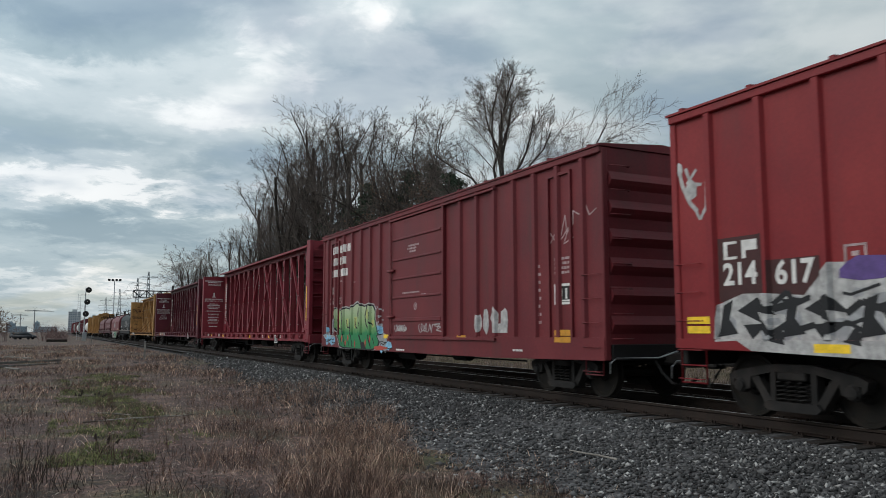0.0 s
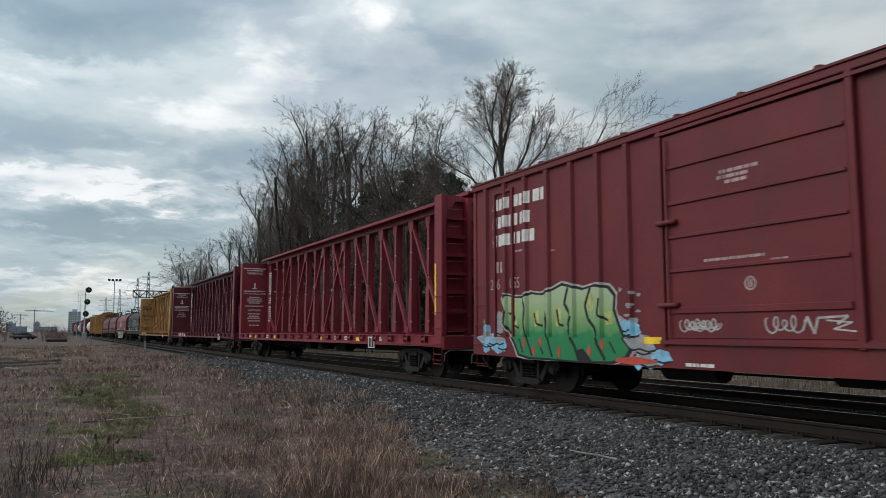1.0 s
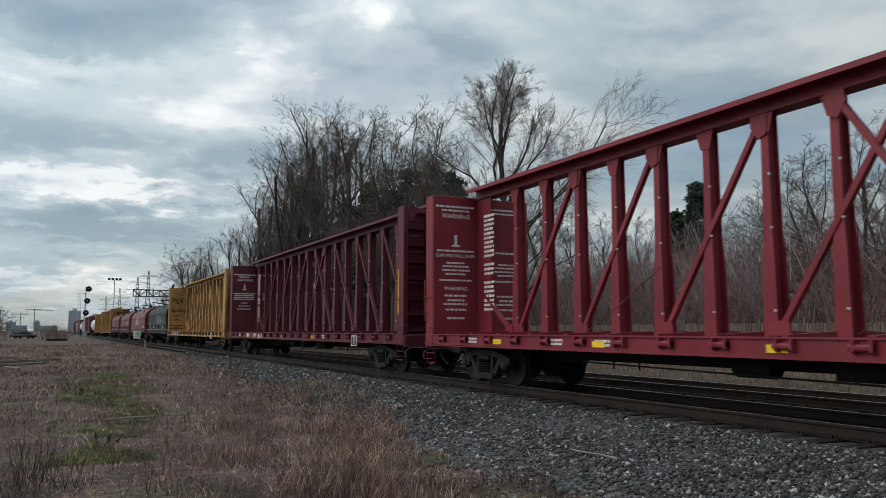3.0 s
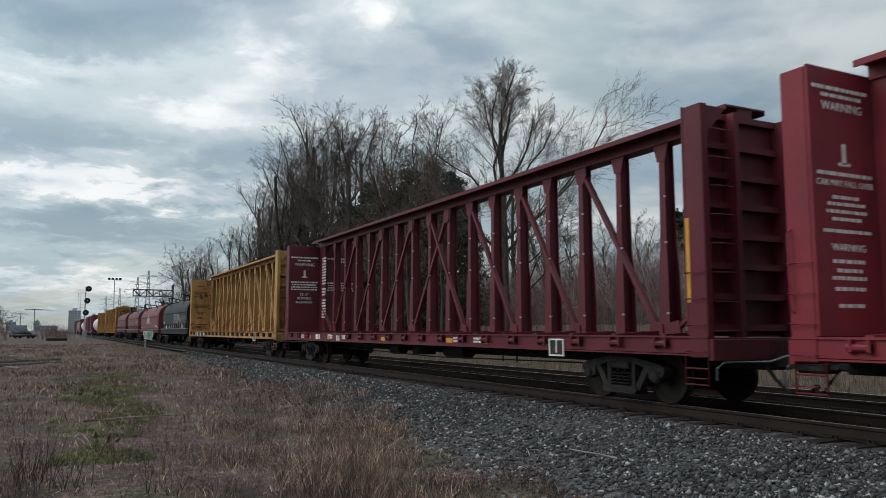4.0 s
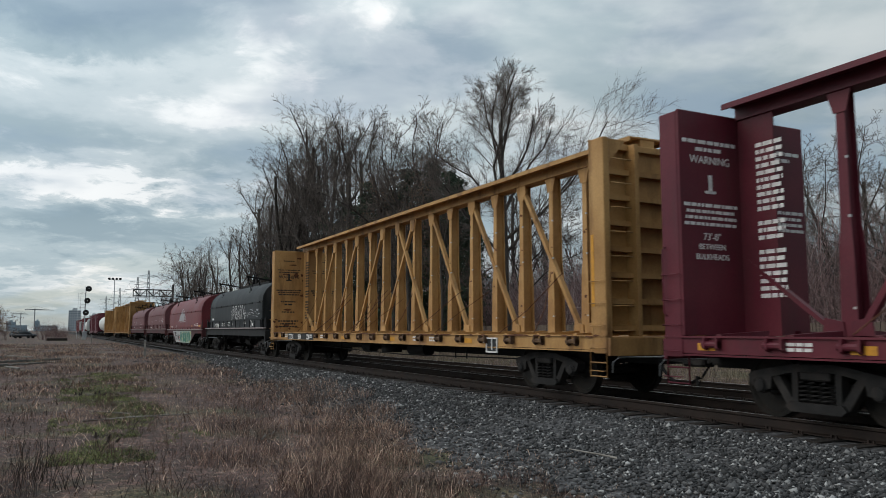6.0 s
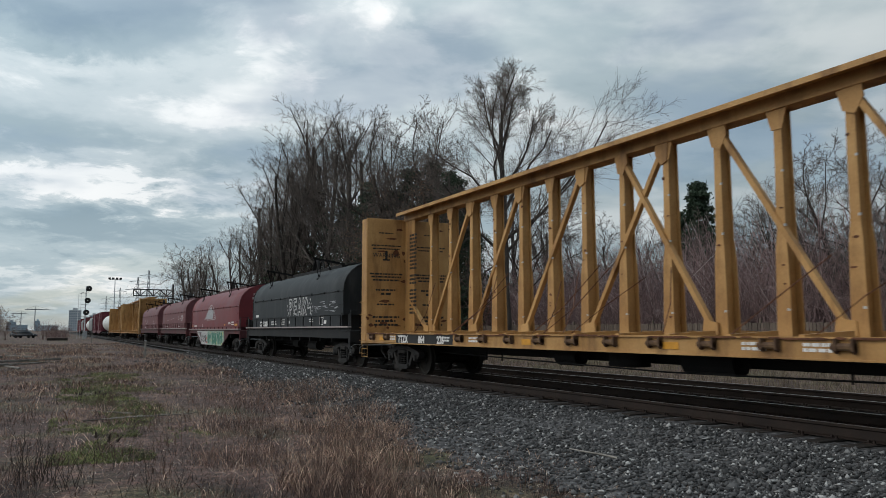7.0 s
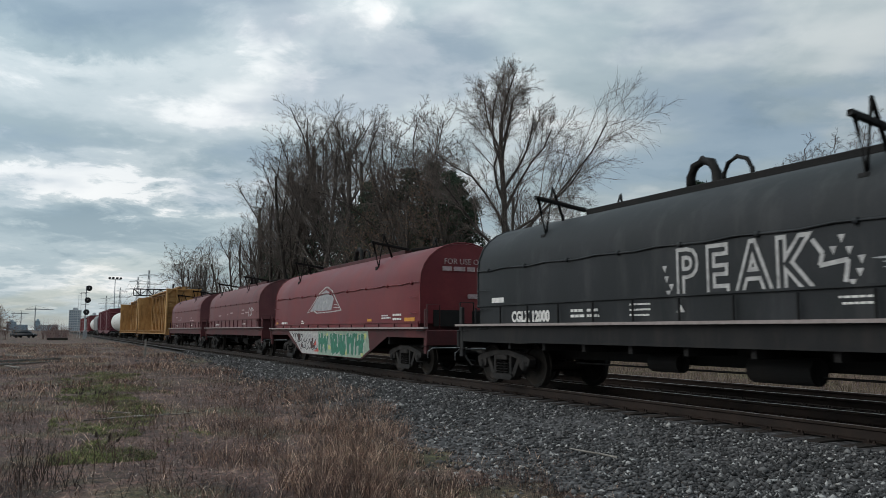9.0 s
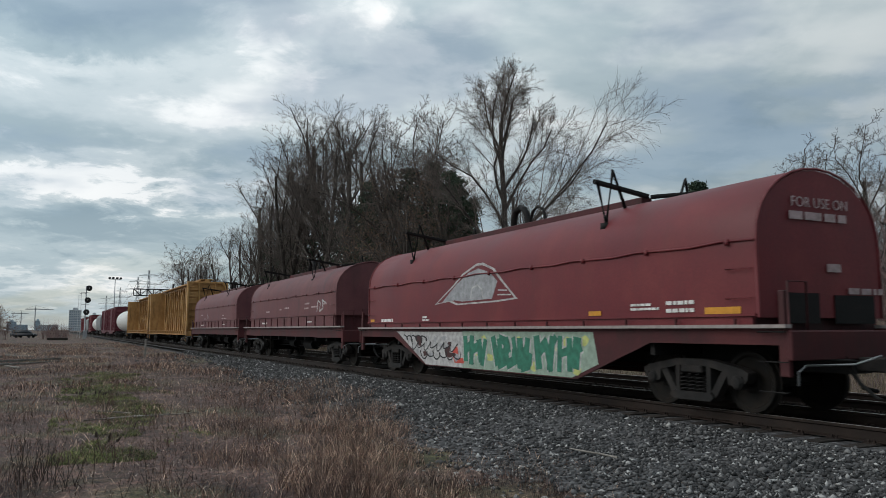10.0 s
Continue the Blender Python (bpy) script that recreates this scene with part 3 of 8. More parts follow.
build_ground()
build_ballast()
scatter_stones()
build_grass()
build_track(TRACK_X, "railway_track", "near railway track with rusty rails on dark timber ties", -4.0, 290, RAIL_Z + LIFT)
build_track(TRACK2_X, "railway_track", "second railway track with rusty rails, empty", 2.0, 150, RAIL_Z)


def build_fence():
    f = thing("wooden_fence", "weathered brown board fence along the railway", "fence", at=(27.0, 0, 0))
    bm = bmesh.new()
    box(bm, -0.012, 0.012, -0.068, 0.068, 0, 1.75, 0.004)
    board = mesh_of("board", bm, M_FENCE)
    bm = bmesh.new()
    box(bm, -0.05, 0.05, -0.05, 0.05, 0, 1.95, 0.008)
    post = mesh_of("post", bm, M_FENCE)
    rng = random.Random(8)
    y = 8.0
    k = 0
    while k < 260:
        ob = part_mesh("board", board, f, "", (rng.uniform(-0.01, 0.01), y, 0.24 + rng.uniform(-0.02, 0.02)))
        ob.rotation_euler = (0, rng.uniform(-0.01, 0.01), 0)
        if k % 14 == 0:
            part_mesh("post", post, f, "", (0.08, y, 0.22))
        y += 0.158
        k += 1
    for z in (0.65, 1.65):
        bm = bmesh.new()
        box(bm, 0.015, 0.055, 8.0, y, z, z + 0.09)
        part("fence_rail", bm, M_FENCE, f)


build_fence()

# ---- train: trucks and couplers shared by all cars ----
WHEEL_R = 0.457


def wheelset_mesh():
    bm = bmesh.new()
    for s in (-1, 1):
        prof = [(0.755 - 0.06, 0.12), (0.755 - 0.045, 0.14), (0.755 - 0.01, 0.35), (0.755 - 0.045, 0.40), (0.755 - 0.065, WHEEL_R + 0.025), (0.755 - 0.04, WHEEL_R + 0.025), (0.755 - 0.03, WHEEL_R), (0.755 + 0.06, WHEEL_R - 0.006), (0.755 + 0.06, 0.40), (0.755 + 0.03, 0.37), (0.755 + 0.02, 0.16), (0.755 + 0.05, 0.13), (0.755 + 0.05, 0.09)]
        lathe(bm, [(s * x, r) for x, r in prof], 0, 30)
    lathe(bm, [(-0.97, 0.07), (-0.8, 0.085), (0, 0.08), (0.8, 0.085), (0.97, 0.07)], 0, 12)
    return mesh_of("wheelset", bm, M_WHEEL)


def side_frame_mesh():
    """One cast side frame in its own plane: bridge-shaped with two windows and the spring opening."""
    bm = bmesh.new()
    for s in (-1, 1):
        prism(bm, [(s * 1.08, 0.50), (s * 1.10, 0.60), (s * 0.98, 0.66), (s * 0.55, 0.74), (s * 0.30, 0.78), (0, 0.78), (0, 0.68), (s * 0.32, 0.67), (s * 0.70, 0.585), (s * 0.72, 0.42), (s * 0.80, 0.40), (s * 0.84, 0.55), (s * 1.0, 0.54), (s * 1.02, 0.44)], -0.09, 0.09)
        prism(bm, [(s * 0.72, 0.60), (s * 0.60, 0.63), (s * 0.36, 0.28), (s * 0.36, 0.17), (s * 0.45, 0.19)], -0.07, 0.07)
        prism(bm, [(s * 0.37, 0.70), (s * 0.28, 0.70), (s * 0.28, 0.26), (s * 0.37, 0.26)], -0.08, 0.08)
    prism(bm, [(-0.46, 0.20), (-0.38, 0.14), (0.38, 0.14), (0.46, 0.20), (0.40, 0.27), (-0.40, 0.27)], -0.13, 0.13)
    return mesh_of("side_frame", bm, M_STEEL)


def spring_mesh():
    """One coil spring."""
    bm = bmesh.new()
    tube(bm, [(0.075 * math.cos(k * 0.785), 0.075 * math.sin(k * 0.785), 0.28 + 0.26 * k / 36) for k in range(37)], 0.017, 5)
    return mesh_of("spring", bm, M_STEEL, True)


def simple_mesh(name, material, build, smooth=False):
    bm = bmesh.new()
    build(bm)
    return mesh_of(name, bm, material, smooth)


ME_WHEELSET = wheelset_mesh()
ME_FRAME = side_frame_mesh()
ME_SPRING = spring_mesh()
ME_BOLSTER = simple_mesh("bolster", M_STEEL, lambda bm: (box(bm, -1.0, 1.0, -0.2, 0.2, 0.55, 0.72, 0.02), box(bm, -1.12, -0.9, -0.23, 0.23, 0.56, 0.68, 0.02), box(bm, 0.9, 1.12, -0.23, 0.23, 0.56, 0.68, 0.02), box(bm, -0.2, 0.2, -0.2, 0.2, 0.72, 0.82)))
ME_CAP = simple_mesh("bearing_cap", M_STEEL, lambda bm: (lathe(bm, [(-0.05, 0.11), (0.06, 0.11), (0.08, 0.085), (0.10, 0.085), (0.11, 0.05)], 0, 14)))
ME_BRAKE = simple_mesh("brake_beam", M_UNDER, lambda bm: (box(bm, -0.7, 0.7, -0.05, 0.05, 0.30, 0.40), box(bm, -0.82, -0.62, -0.09, 0.09, 0.26, 0.52), box(bm, 0.62, 0.82, -0.09, 0.09, 0.26, 0.52)))
WHEELSETS = []


def truck(parent, y, keyed=True, full=True):
    t = new("truck", ME_BOLSTER)
    t.parent = parent
    t.location = (0, y, LIFT)
    for s in (-1, 1):
        part_mesh("side_frame", ME_FRAME, t, "", (s * 1.0, 0, 0))
        if full:
            for k in (-0.17, 0, 0.17):
                part_mesh("spring", ME_SPRING, t, "", (s * 1.05, k, 0))
            part_mesh("brake_beam", ME_BRAKE, t, "", (0, s * 0.36, 0))
        w = part_mesh("wheelset", ME_WHEELSET, t, "brown steel wheels on an axle", (0, s * 0.89, WHEEL_R))
        if keyed:
            WHEELSETS.append((w, s * 0.89))
        for e in (-1, 1):
            if full or e < 0:
                c = part_mesh("bearing_cap", ME_CAP, t, "", (e * 1.03, s * 0.89, WHEEL_R))
                c.rotation_euler = (0, 0, 0 if e > 0 else math.pi)
    return t


def coupler(parent, y_end, out):
    """Knuckle coupler, air hose and cut lever at one end; out: +1 or -1 along the car."""
    bm = bmesh.new()
    box(bm, -0.09, 0.09, min(y_end - 0.4 * out, y_end + 0.45 * out), max(y_end - 0.4 * out, y_end + 0.45 * out), 0.75, 0.95, 0.02)
    a, b = sorted((y_end + 0.42 * out, y_end + 0.74 * out))
    box(bm, -0.17, 0.15, a, b, 0.70, 1.0, 0.04)
    box(bm, 0.03, 0.19, *sorted((y_end + 0.60 * out, y_end + 0.82 * out)), 0.72, 0.98, 0.03)
    part("coupler", bm, M_STEEL, parent)
    bm = bmesh.new()
    pts = [(-0.35, y_end + 0.05 * out, 0.80), (-0.36, y_end + 0.22 * out, 0.60), (-0.30, y_end + 0.40 * out, 0.42), (-0.15, y_end + 0.58 * out, 0.40), (-0.02, y_end + 0.72 * out, 0.52)]
    tube(bm, pts, 0.028, 7)
    part("air_hose", bm, M_UNDER, parent, "black rubber air hose", True)
    bm = bmesh.new()
    tube(bm, [(-1.42, y_end + 0.10 * out, 0.78), (-1.30, y_end + 0.12 * out, 0.86), (-0.35, y_end + 0.13 * out, 0.86), (-0.15, y_end + 0.4 * out, 0.98)], 0.016, 6)
    tube(bm, [(-1.42, y_end + 0.10 * out, 0.78), (-1.43, y_end + 0.10 * out, 0.60)], 0.016, 6)
    part("cut_lever", bm, M_GALV, parent, "thin steel uncoupling rod", True)


def ladder(parent, mats, x, y, z0, z1, along, width=0.42, rungs=None, name="ladder"):
    """Rungs and stiles. along 'y': on the side; 'x': on the end."""
    bm = bmesh.new()
    n = rungs or int((z1 - z0) / 0.42) + 1
    for k in range(n):
        z = z0 + (z1 - z0) * k / max(1, n - 1)
        if along == "y":
            s = -1 if x < 0 else 1
            tube(bm, [(x, y - width / 2, z), (x + s * 0.07, y - width / 2, z), (x + s * 0.07, y + width / 2, z), (x, y + width / 2, z)], 0.011, 5)
        else:
            o = 1 if y > 0 else -1
            tube(bm, [(x - width / 2, y, z), (x - width / 2, y + o * 0.07, z), (x + width / 2, y + o * 0.07, z), (x + width / 2, y, z)], 0.011, 5)
    return part(name, bm, mats, parent, "", True)


def bars(parent, material, x, rows, name="stencil_line"):
    """Rows of plain bars for small unreadable writing on a side; rows of (y_left, z, length, height). The reader stands on the -x side."""
    bm = bmesh.new()
    rng = random.Random(len(rows) * 7 + int(abs(rows[0][0]) * 10))
    for y, z, ln, h in rows:
        a = y
        while a > y - ln + 0.02:
            w = min(rng.uniform(0.6, 2.6) * h * 1.2, a - (y - ln))
            box(bm, x - 0.004, x, a - w, a, z, z + h)
            a -= w + h * rng.uniform(0.35, 0.6)
    return tagged(part(name, bm, material, parent), kind="stuff")


def wall_bars(parent, material, y, out, rows, name="stencil_line"):
    """Plain bars on an end wall that faces along the line; rows of (x_centre, z, length, height)."""
    bm = bmesh.new()
    rng = random.Random(int(abs(y) * 31))
    for xc, z, ln, h in rows:
        a = xc - ln / 2
        while a < xc + ln / 2 - 0.02:
            w = min(rng.uniform(0.6, 2.6) * h * 1.2, xc + ln / 2 - a)
            box(bm, a, a + w, min(y, y + out * 0.004), max(y, y + out * 0.004), z, z + h)
            a += w + h * rng.uniform(0.35, 0.6)
    return tagged(part(name, bm, material, parent), kind="stuff")


def sheet(parent, name, material, x, y0, y1, z0, z1, thick=0.005, label=""):
    bm = bmesh.new()
    box(bm, x - thick, x, y0, y1, z0, z1)
    return part(name, bm, material, parent, label)


def patch(parent, name, material, x, poly, thick=0.004, label=""):
    """A flat painted shape on a side: poly of (y, z)."""
    bm = bmesh.new()
    prism(bm, poly, x - thick, x)
    return part(name, bm, material, parent, label)


# ---- boxcars ----


def boxcar(label, paint, y0, half=7.9, eave=4.66, sill=0.82, detail=True, door=1.62, end_sill=1.02, keyed=True, post_gap=0.80, trucks=6.15, first=2.53):
    car = thing("boxcar", label, "freight car", "freight cars of the train", at=(TRACK_X, y0, RAIL_Z))
    W = 1.40
    bm = bmesh.new()
    box(bm, -W, W, -half, half, 1.05, eave, 0.02)
    body = part("body", bm, paint, car)
    # posts of the sides
    bm = bmesh.new()
    prism(bm, [(-0.085, -0.0), (-0.05, 0.065), (0.05, 0.065), (0.085, 0.0)], 1.222, eave - 0.10, "z")
    post_me = mesh_of("side_post", bm, paint)
    ys = []
    y = first
    while y < half - 0.25:
        ys.append(y)
        y += post_gap
    for s in (-1, 1):
        for y in ys:
            for e in (-1, 1):
                p = part_mesh("side_post", post_me, car, "", (s * W, e * y, 0))
                p.rotation_euler = (0, 0, s * math.pi / -2)
        # side sill: deeper between the trucks
        bm = bmesh.new()
        prism(bm, [(-half, end_sill), (-half, 1.22), (half, 1.22), (half, end_sill), (trucks - 1.6, end_sill - 0.05), (trucks - 2.0, sill - 0.12), (-trucks + 2.0, sill - 0.12), (-trucks + 1.6, end_sill - 0.05)], s * (W + 0.045), s * (W - 0.05))
        part("side_sill", bm, paint, car)
        bm = bmesh.new()
        box(bm, *sorted((s * (W - 0.02), s * (W + 0.075))), -half, half, eave - 0.12, eave, 0.012)
        part("top_rail", bm, paint, car)
        # corner posts
        for e in (-1, 1):
            bm = bmesh.new()
            box(bm, *sorted((s * (W - 0.1), s * (W + 0.03))), *sorted((e * (half - 0.11), e * (half + 0.02))), end_sill, eave - 0.02, 0.015)
            part("corner_post", bm, paint, car)
    # roof: shallow gable with seams
    bm = bmesh.new()
    prism(bm, [(-W - 0.10, eave), (-W - 0.10, eave + 0.035), (0, eave + 0.16), (W + 0.10, eave + 0.035), (W + 0.10, eave)], -half - 0.03, half + 0.03, "y")
    for k in range(13):
        y = -half + 0.3 + k * (2 * half - 0.6) / 12
        prism(bm, [(-W - 0.09, eave + 0.03), (-W - 0.09, eave + 0.075), (0, eave + 0.20), (W + 0.09, eave + 0.075), (W + 0.09, eave + 0.03)], y - 0.04, y + 0.04, "y")
    part("roof", bm, paint, car, "ribbed sheet-metal roof")
    # ends with pressed ribs
    for e in (-1, 1):
        for k in range(6):
            rib = bmesh.new()
            z = 1.45 + k * 0.52
            prism(rib, [(0, z - 0.16), (0.05, z - 0.08), (0.09, z), (0.05, z + 0.08), (0, z + 0.16)], -W + 0.12, W - 0.12, "x")
            for v in rib.verts:
                v.co.y = e * (half + v.co.y)
            part("end_rib", rib, paint, body)
        if detail:
            ladder(car, paint, -W + 0.34, e * (half + 0.02), 1.2, eave - 0.35, "x", rungs=8)
        ladder(car, paint, -W - 0.02, e * (half - 0.32), 0.62, 2.35, "y", 0.46, rungs=5)
        bm = bmesh.new()
        box(bm, -1.3, 1.3, *sorted((e * (half - 0.1), e * (half + 0.06))), 0.82, 1.1, 0.015)
        part("end_sill", bm, M_UNDER, car)
        coupler(car, e * (half + 0.03), e)
        truck(car, e * trucks, keyed)
        bm = bmesh.new()
        for yy in (half - 0.08, half - 0.58):
            tube(bm, [(-W, e * yy, 1.05), (-W, e * yy, 0.55)], 0.014, 5)
        for z in (0.56, 0.82):
            tube(bm, [(-W, e * (half - 0.08), z), (-W, e * (half - 0.58), z)], 0.014, 5)
        part("stirrup_step", bm, paint, car, "", True)
    # plug door on the near side and the far side
    for s in (-1, 1):
        d = bmesh.new()
        box(d, *sorted((s * (W + 0.005), s * (W + 0.055))), -door, door, 1.22, eave - 0.22, 0.012)
        dr = part("door", d, paint, car, "sliding plug door with pressed panels")
        for z, h in ((3.88, 0.055), (3.30, 0.055), (2.77, 0.055), (2.24, 0.055), (1.60, 0.10)):
            bm = bmesh.new()
            box(bm, *sorted((s * (W + 0.055), s * (W + 0.085))), -door + 0.04, door - 0.04, z, z + h, 0.008)
            part("door_rib", bm, paint, dr)
        for yy in (-door - 0.06, door + 0.06):
            bm = bmesh.new()
            box(bm, *sorted((s * W, s * (W + 0.09))), yy - 0.05, yy + 0.05, 1.1, eave - 0.1, 0.01)
            part("door_post", bm, paint, car)
        bm = bmesh.new()
        box(bm, *sorted((s * (W + 0.03), s * (W + 0.10))), -door * 2.6, door + 0.12, 1.13, 1.19)
        part("door_track", bm, paint, car)
        bm = bmesh.new()
        box(bm, *sorted((s * (W + 0.03), s * (W + 0.10))), -door * 2.6, door + 0.12, eave - 0.2, eave - 0.15)
        part("door_track", bm, paint, car)
        if s < 0 and detail:
            bm = bmesh.new()
            for yy in (door - 0.10,):
                tube(bm, [(-W - 0.10, yy, 1.25), (-W - 0.10, yy, eave - 0.3)], 0.018, 6)
            for z in (1.7, 3.0):
                box(bm, -W - 0.15, -W - 0.05, door - 0.30, door + 0.10, z, z + 0.07)
            part("lock_rod", bm, paint, dr, "", True)
    # underframe, brake gear
    bm = bmesh.new()
    box(bm, -0.22, 0.22, -half, half, 0.72, 1.06)
    for k in range(-3, 4):
        box(bm, -W + 0.02, W - 0.02, k * 1.5 - 0.05, k * 1.5 + 0.05, 0.80, 1.06)
    part("underframe", bm, M_UNDER, car)
    bm = bmesh.new()
    tube(bm, [(-0.7, 1.2, 0.72), (-0.7, 2.4, 0.72)], 0.2, 12)
    tube(bm, [(-0.55, -1.4, 0.74), (-0.55, -0.7, 0.74)], 0.16, 12)
    tube(bm, [(-0.4, -3.8, 0.66), (-0.4, 3.8, 0.66)], 0.02, 6)
    part("brake_cylinder", bm, M_UNDER, car, "", True)
    return car


# ---- centre-beam lumber cars ----


def centerbeam(label, paint, y0, keyed=True, detail=True, bare_sill=None, winch_mat=None):
    car = thing("centerbeam_lumber_car", label, "freight car", "freight cars of the train", at=(TRACK_X, y0, RAIL_Z))
    HB, W, DECK, TOP = 11.125, 1.43, 1.22, 4.82
    bm = bmesh.new()
    box(bm, -W + 0.05, W - 0.05, -HB - 0.40, HB + 0.40, DECK - 0.07, DECK - 0.005)
    part("deck", bm, paint, car)
    for s in (-1, 1):
        bm = bmesh.new()
        prism(bm, [(-HB - 0.43, DECK), (HB + 0.43, DECK), (HB + 0.43, DECK - 0.24), (HB - 3.2, DECK - 0.24), (HB - 4.2, DECK - 0.26), (-HB + 4.2, DECK - 0.26), (-HB + 3.2, DECK - 0.24), (-HB - 0.43, DECK - 0.24)], s * (W - 0.04), s * (W - 0.015))
        box(bm, *sorted((s * (W - 0.09), s * (W + 0.02))), -HB - 0.43, HB + 0.43, DECK - 0.004, DECK + 0.025)
        box(bm, *sorted((s * (W - 0.10), s * (W + 0.005))), -HB - 0.43, HB + 0.43, DECK - 0.275, DECK - 0.25)
        part("side_sill", bm, paint, car)
    # strap winches hung on the sills
    bm = bmesh.new()
    tube(bm, [(0, -0.16, 0), (0, 0.16, 0)], 0.048, 9)
    prism(bm, [(-0.05, 0.10), (0.075, 0.10), (0.06, -0.05), (0, -0.085), (-0.05, -0.05)], -0.16, -0.12, "y")
    prism(bm, [(-0.05, 0.10), (0.075, 0.10), (0.06, -0.05), (0, -0.085), (-0.05, -0.05)], 0.08, 0.12, "y")
    winch = mesh_of("strap_winch", bm, winch_mat or paint)
    for k in range(20):
        y = -HB + 0.55 + k * (2 * HB - 1.1) / 19
        for s in ((-1, 1) if detail else (-1,)):
            if not (s < 0 and bare_sill and bare_sill[0] < y < bare_sill[1]):
                part_mesh("strap_winch", winch, car, "", (s * (W + 0.03), y, DECK - 0.10))
    # centre sill and cross bearers
    bm = bmesh.new()
    box(bm, -0.24, 0.24, -HB - 0.5, HB + 0.5, 0.72, DECK - 0.06)
    for k in range(-6, 7):
        prism(bm, [(-W + 0.06, DECK - 0.08), (-W + 0.06, DECK - 0.2), (-0.3, 0.86), (0.3, 0.86), (W - 0.06, DECK - 0.2), (W - 0.06, DECK - 0.08)], k * 1.6 - 0.04, k * 1.6 + 0.04, "y")
    part("underframe", bm, M_UNDER, car)
    bm = bmesh.new()
    tube(bm, [(-0.55, -2.6, 0.80), (-0.55, -1.5, 0.80)], 0.2, 12)
    tube(bm, [(-0.6, 1.4, 0.78), (-0.6, 2.1, 0.78)], 0.17, 12)
    box(bm, -0.8, -0.4, -0.4, 0.3, 0.66, 0.92)
    tube(bm, [(-0.75, -7.6, 0.70), (-0.75, -1.2, 0.62), (-0.75, 7.4, 0.74)], 0.016, 5)
    for yy in (-5.2, -4.6, 4.2, 4.9):
        tube(bm, [(-0.75, yy, 1.0), (-0.75, yy, 0.62)], 0.02, 5)
    part("brake_gear", bm, M_UNDER, car, "", True)
    # bulkheads
    for e in (-1, 1):
        bm = bmesh.new()
        box(bm, -W, W, *sorted((e * HB, e * (HB + 0.05))), DECK + 0.026, TOP, 0.01)
        bh = part("bulkhead", bm, paint, car, "tall steel end bulkhead")
        for s in (-1, 1):
            bm = bmesh.new()
            box(bm, *sorted((s * (W - 0.14), s * (W + 0.004))), *sorted((e * (HB + 0.05), e * (HB + 0.43))), DECK - 0.3, TOP - 0.02, 0.015)
            part("corner_post", bm, paint, bh)
        bm = bmesh.new()
        for k in range(8):
            z = DECK + 0.15 + k * (TOP - DECK - 0.25) / 7
            box(bm, -W + 0.14, W - 0.14, *sorted((e * (HB + 0.05), e * (HB + 0.26 - 0.014 * k))), z - 0.05, z + 0.05)
        box(bm, -0.62, -0.52, *sorted((e * (HB + 0.05), e * (HB + 0.33))), DECK, TOP - 0.05)
        box(bm, 0.52, 0.62, *sorted((e * (HB + 0.05), e * (HB + 0.33))), DECK, TOP - 0.05)
        prism(bm, [(-W + 0.14, TOP - 0.04), (-W + 0.14, TOP - 0.5), (-W + 0.55, TOP - 0.04)], e * (HB + 0.36), e * (HB + 0.40), "y")
        prism(bm, [(W - 0.14, TOP - 0.04), (W - 0.14, TOP - 0.5), (W - 0.55, TOP - 0.04)], e * (HB + 0.36), e * (HB + 0.40), "y")
        part("bulkhead_rib", bm, paint, bh)
        ladder(bh, paint, -W + 0.42, e * (HB + 0.36), DECK + 0.1, TOP - 0.4, "x", 0.44, 8)
        ladder(bh, paint, -W, e * (HB + 0.22), 0.62, 2.2, "y", 0.34, 5)
        coupler(car, e * (HB + 0.47), e)
        truck(car, e * 9.14, keyed)
        bm = bmesh.new()
        box(bm, -W + 0.02, W - 0.02, *sorted((e * (HB + 0.40), e * (HB + 0.50))), DECK - 0.34, DECK - 0.02, 0.01)
        part("end_sill", bm, paint, car)
        bm = bmesh.new()
        for yy in (0.40, -0.06):
            tube(bm, [(-W + 0.02, e * (HB + yy), DECK - 0.25), (-W + 0.02, e * (HB + yy), 0.50)], 0.014, 5)
        for z in (0.52, 0.76):
            tube(bm, [(-W + 0.02, e * (HB + 0.40), z), (-W + 0.02, e * (HB - 0.06), z)], 0.014, 5)
        part("stirrup_step", bm, paint, car, "", True)
    # top chord: a broad flanged beam
    bm = bmesh.new()
    CH = 5.01
    prism(bm, [(-0.46, CH - 0.09), (-0.46, CH), (0.46, CH), (0.46, CH - 0.09), (0.43, CH - 0.09), (0.43, CH - 0.03), (-0.43, CH - 0.03), (-0.43, CH - 0.09)], -HB - 0.02, HB + 0.02, "y")
    box(bm, -0.17, 0.17, -HB, HB, CH - 0.24, CH - 0.03)
    part("top_chord", bm, paint, car)
    # posts and diagonals: eight posts each side of the middle
    step = 1.236
    zt = CH - 0.22
    b = bmesh.new()
    rings = []
    for z, w, d in ((DECK, 0.135, 0.15), (DECK + 1.30, 0.108, 0.14), (DECK + 1.62, 0.080, 0.125), (zt, 0.068, 0.115)):
        k = 0.018
        rings.append([b.verts.new((x, y, z)) for x, y in ((-d, -w), (-d, w), (-d + k, w), (-d + k, k), (d - k, k), (d - k, w), (d, w), (d, -w), (d - k, -w), (d - k, -k), (-d + k, -k), (-d + k, -w))])
    for lo, hi in zip(rings, rings[1:]):
        for i in range(12):
            b.faces.new((lo[i], lo[(i + 1) % 12], hi[(i + 1) % 12], hi[i]))
    b.faces.new(rings[0])
    b.faces.new(rings[-1])
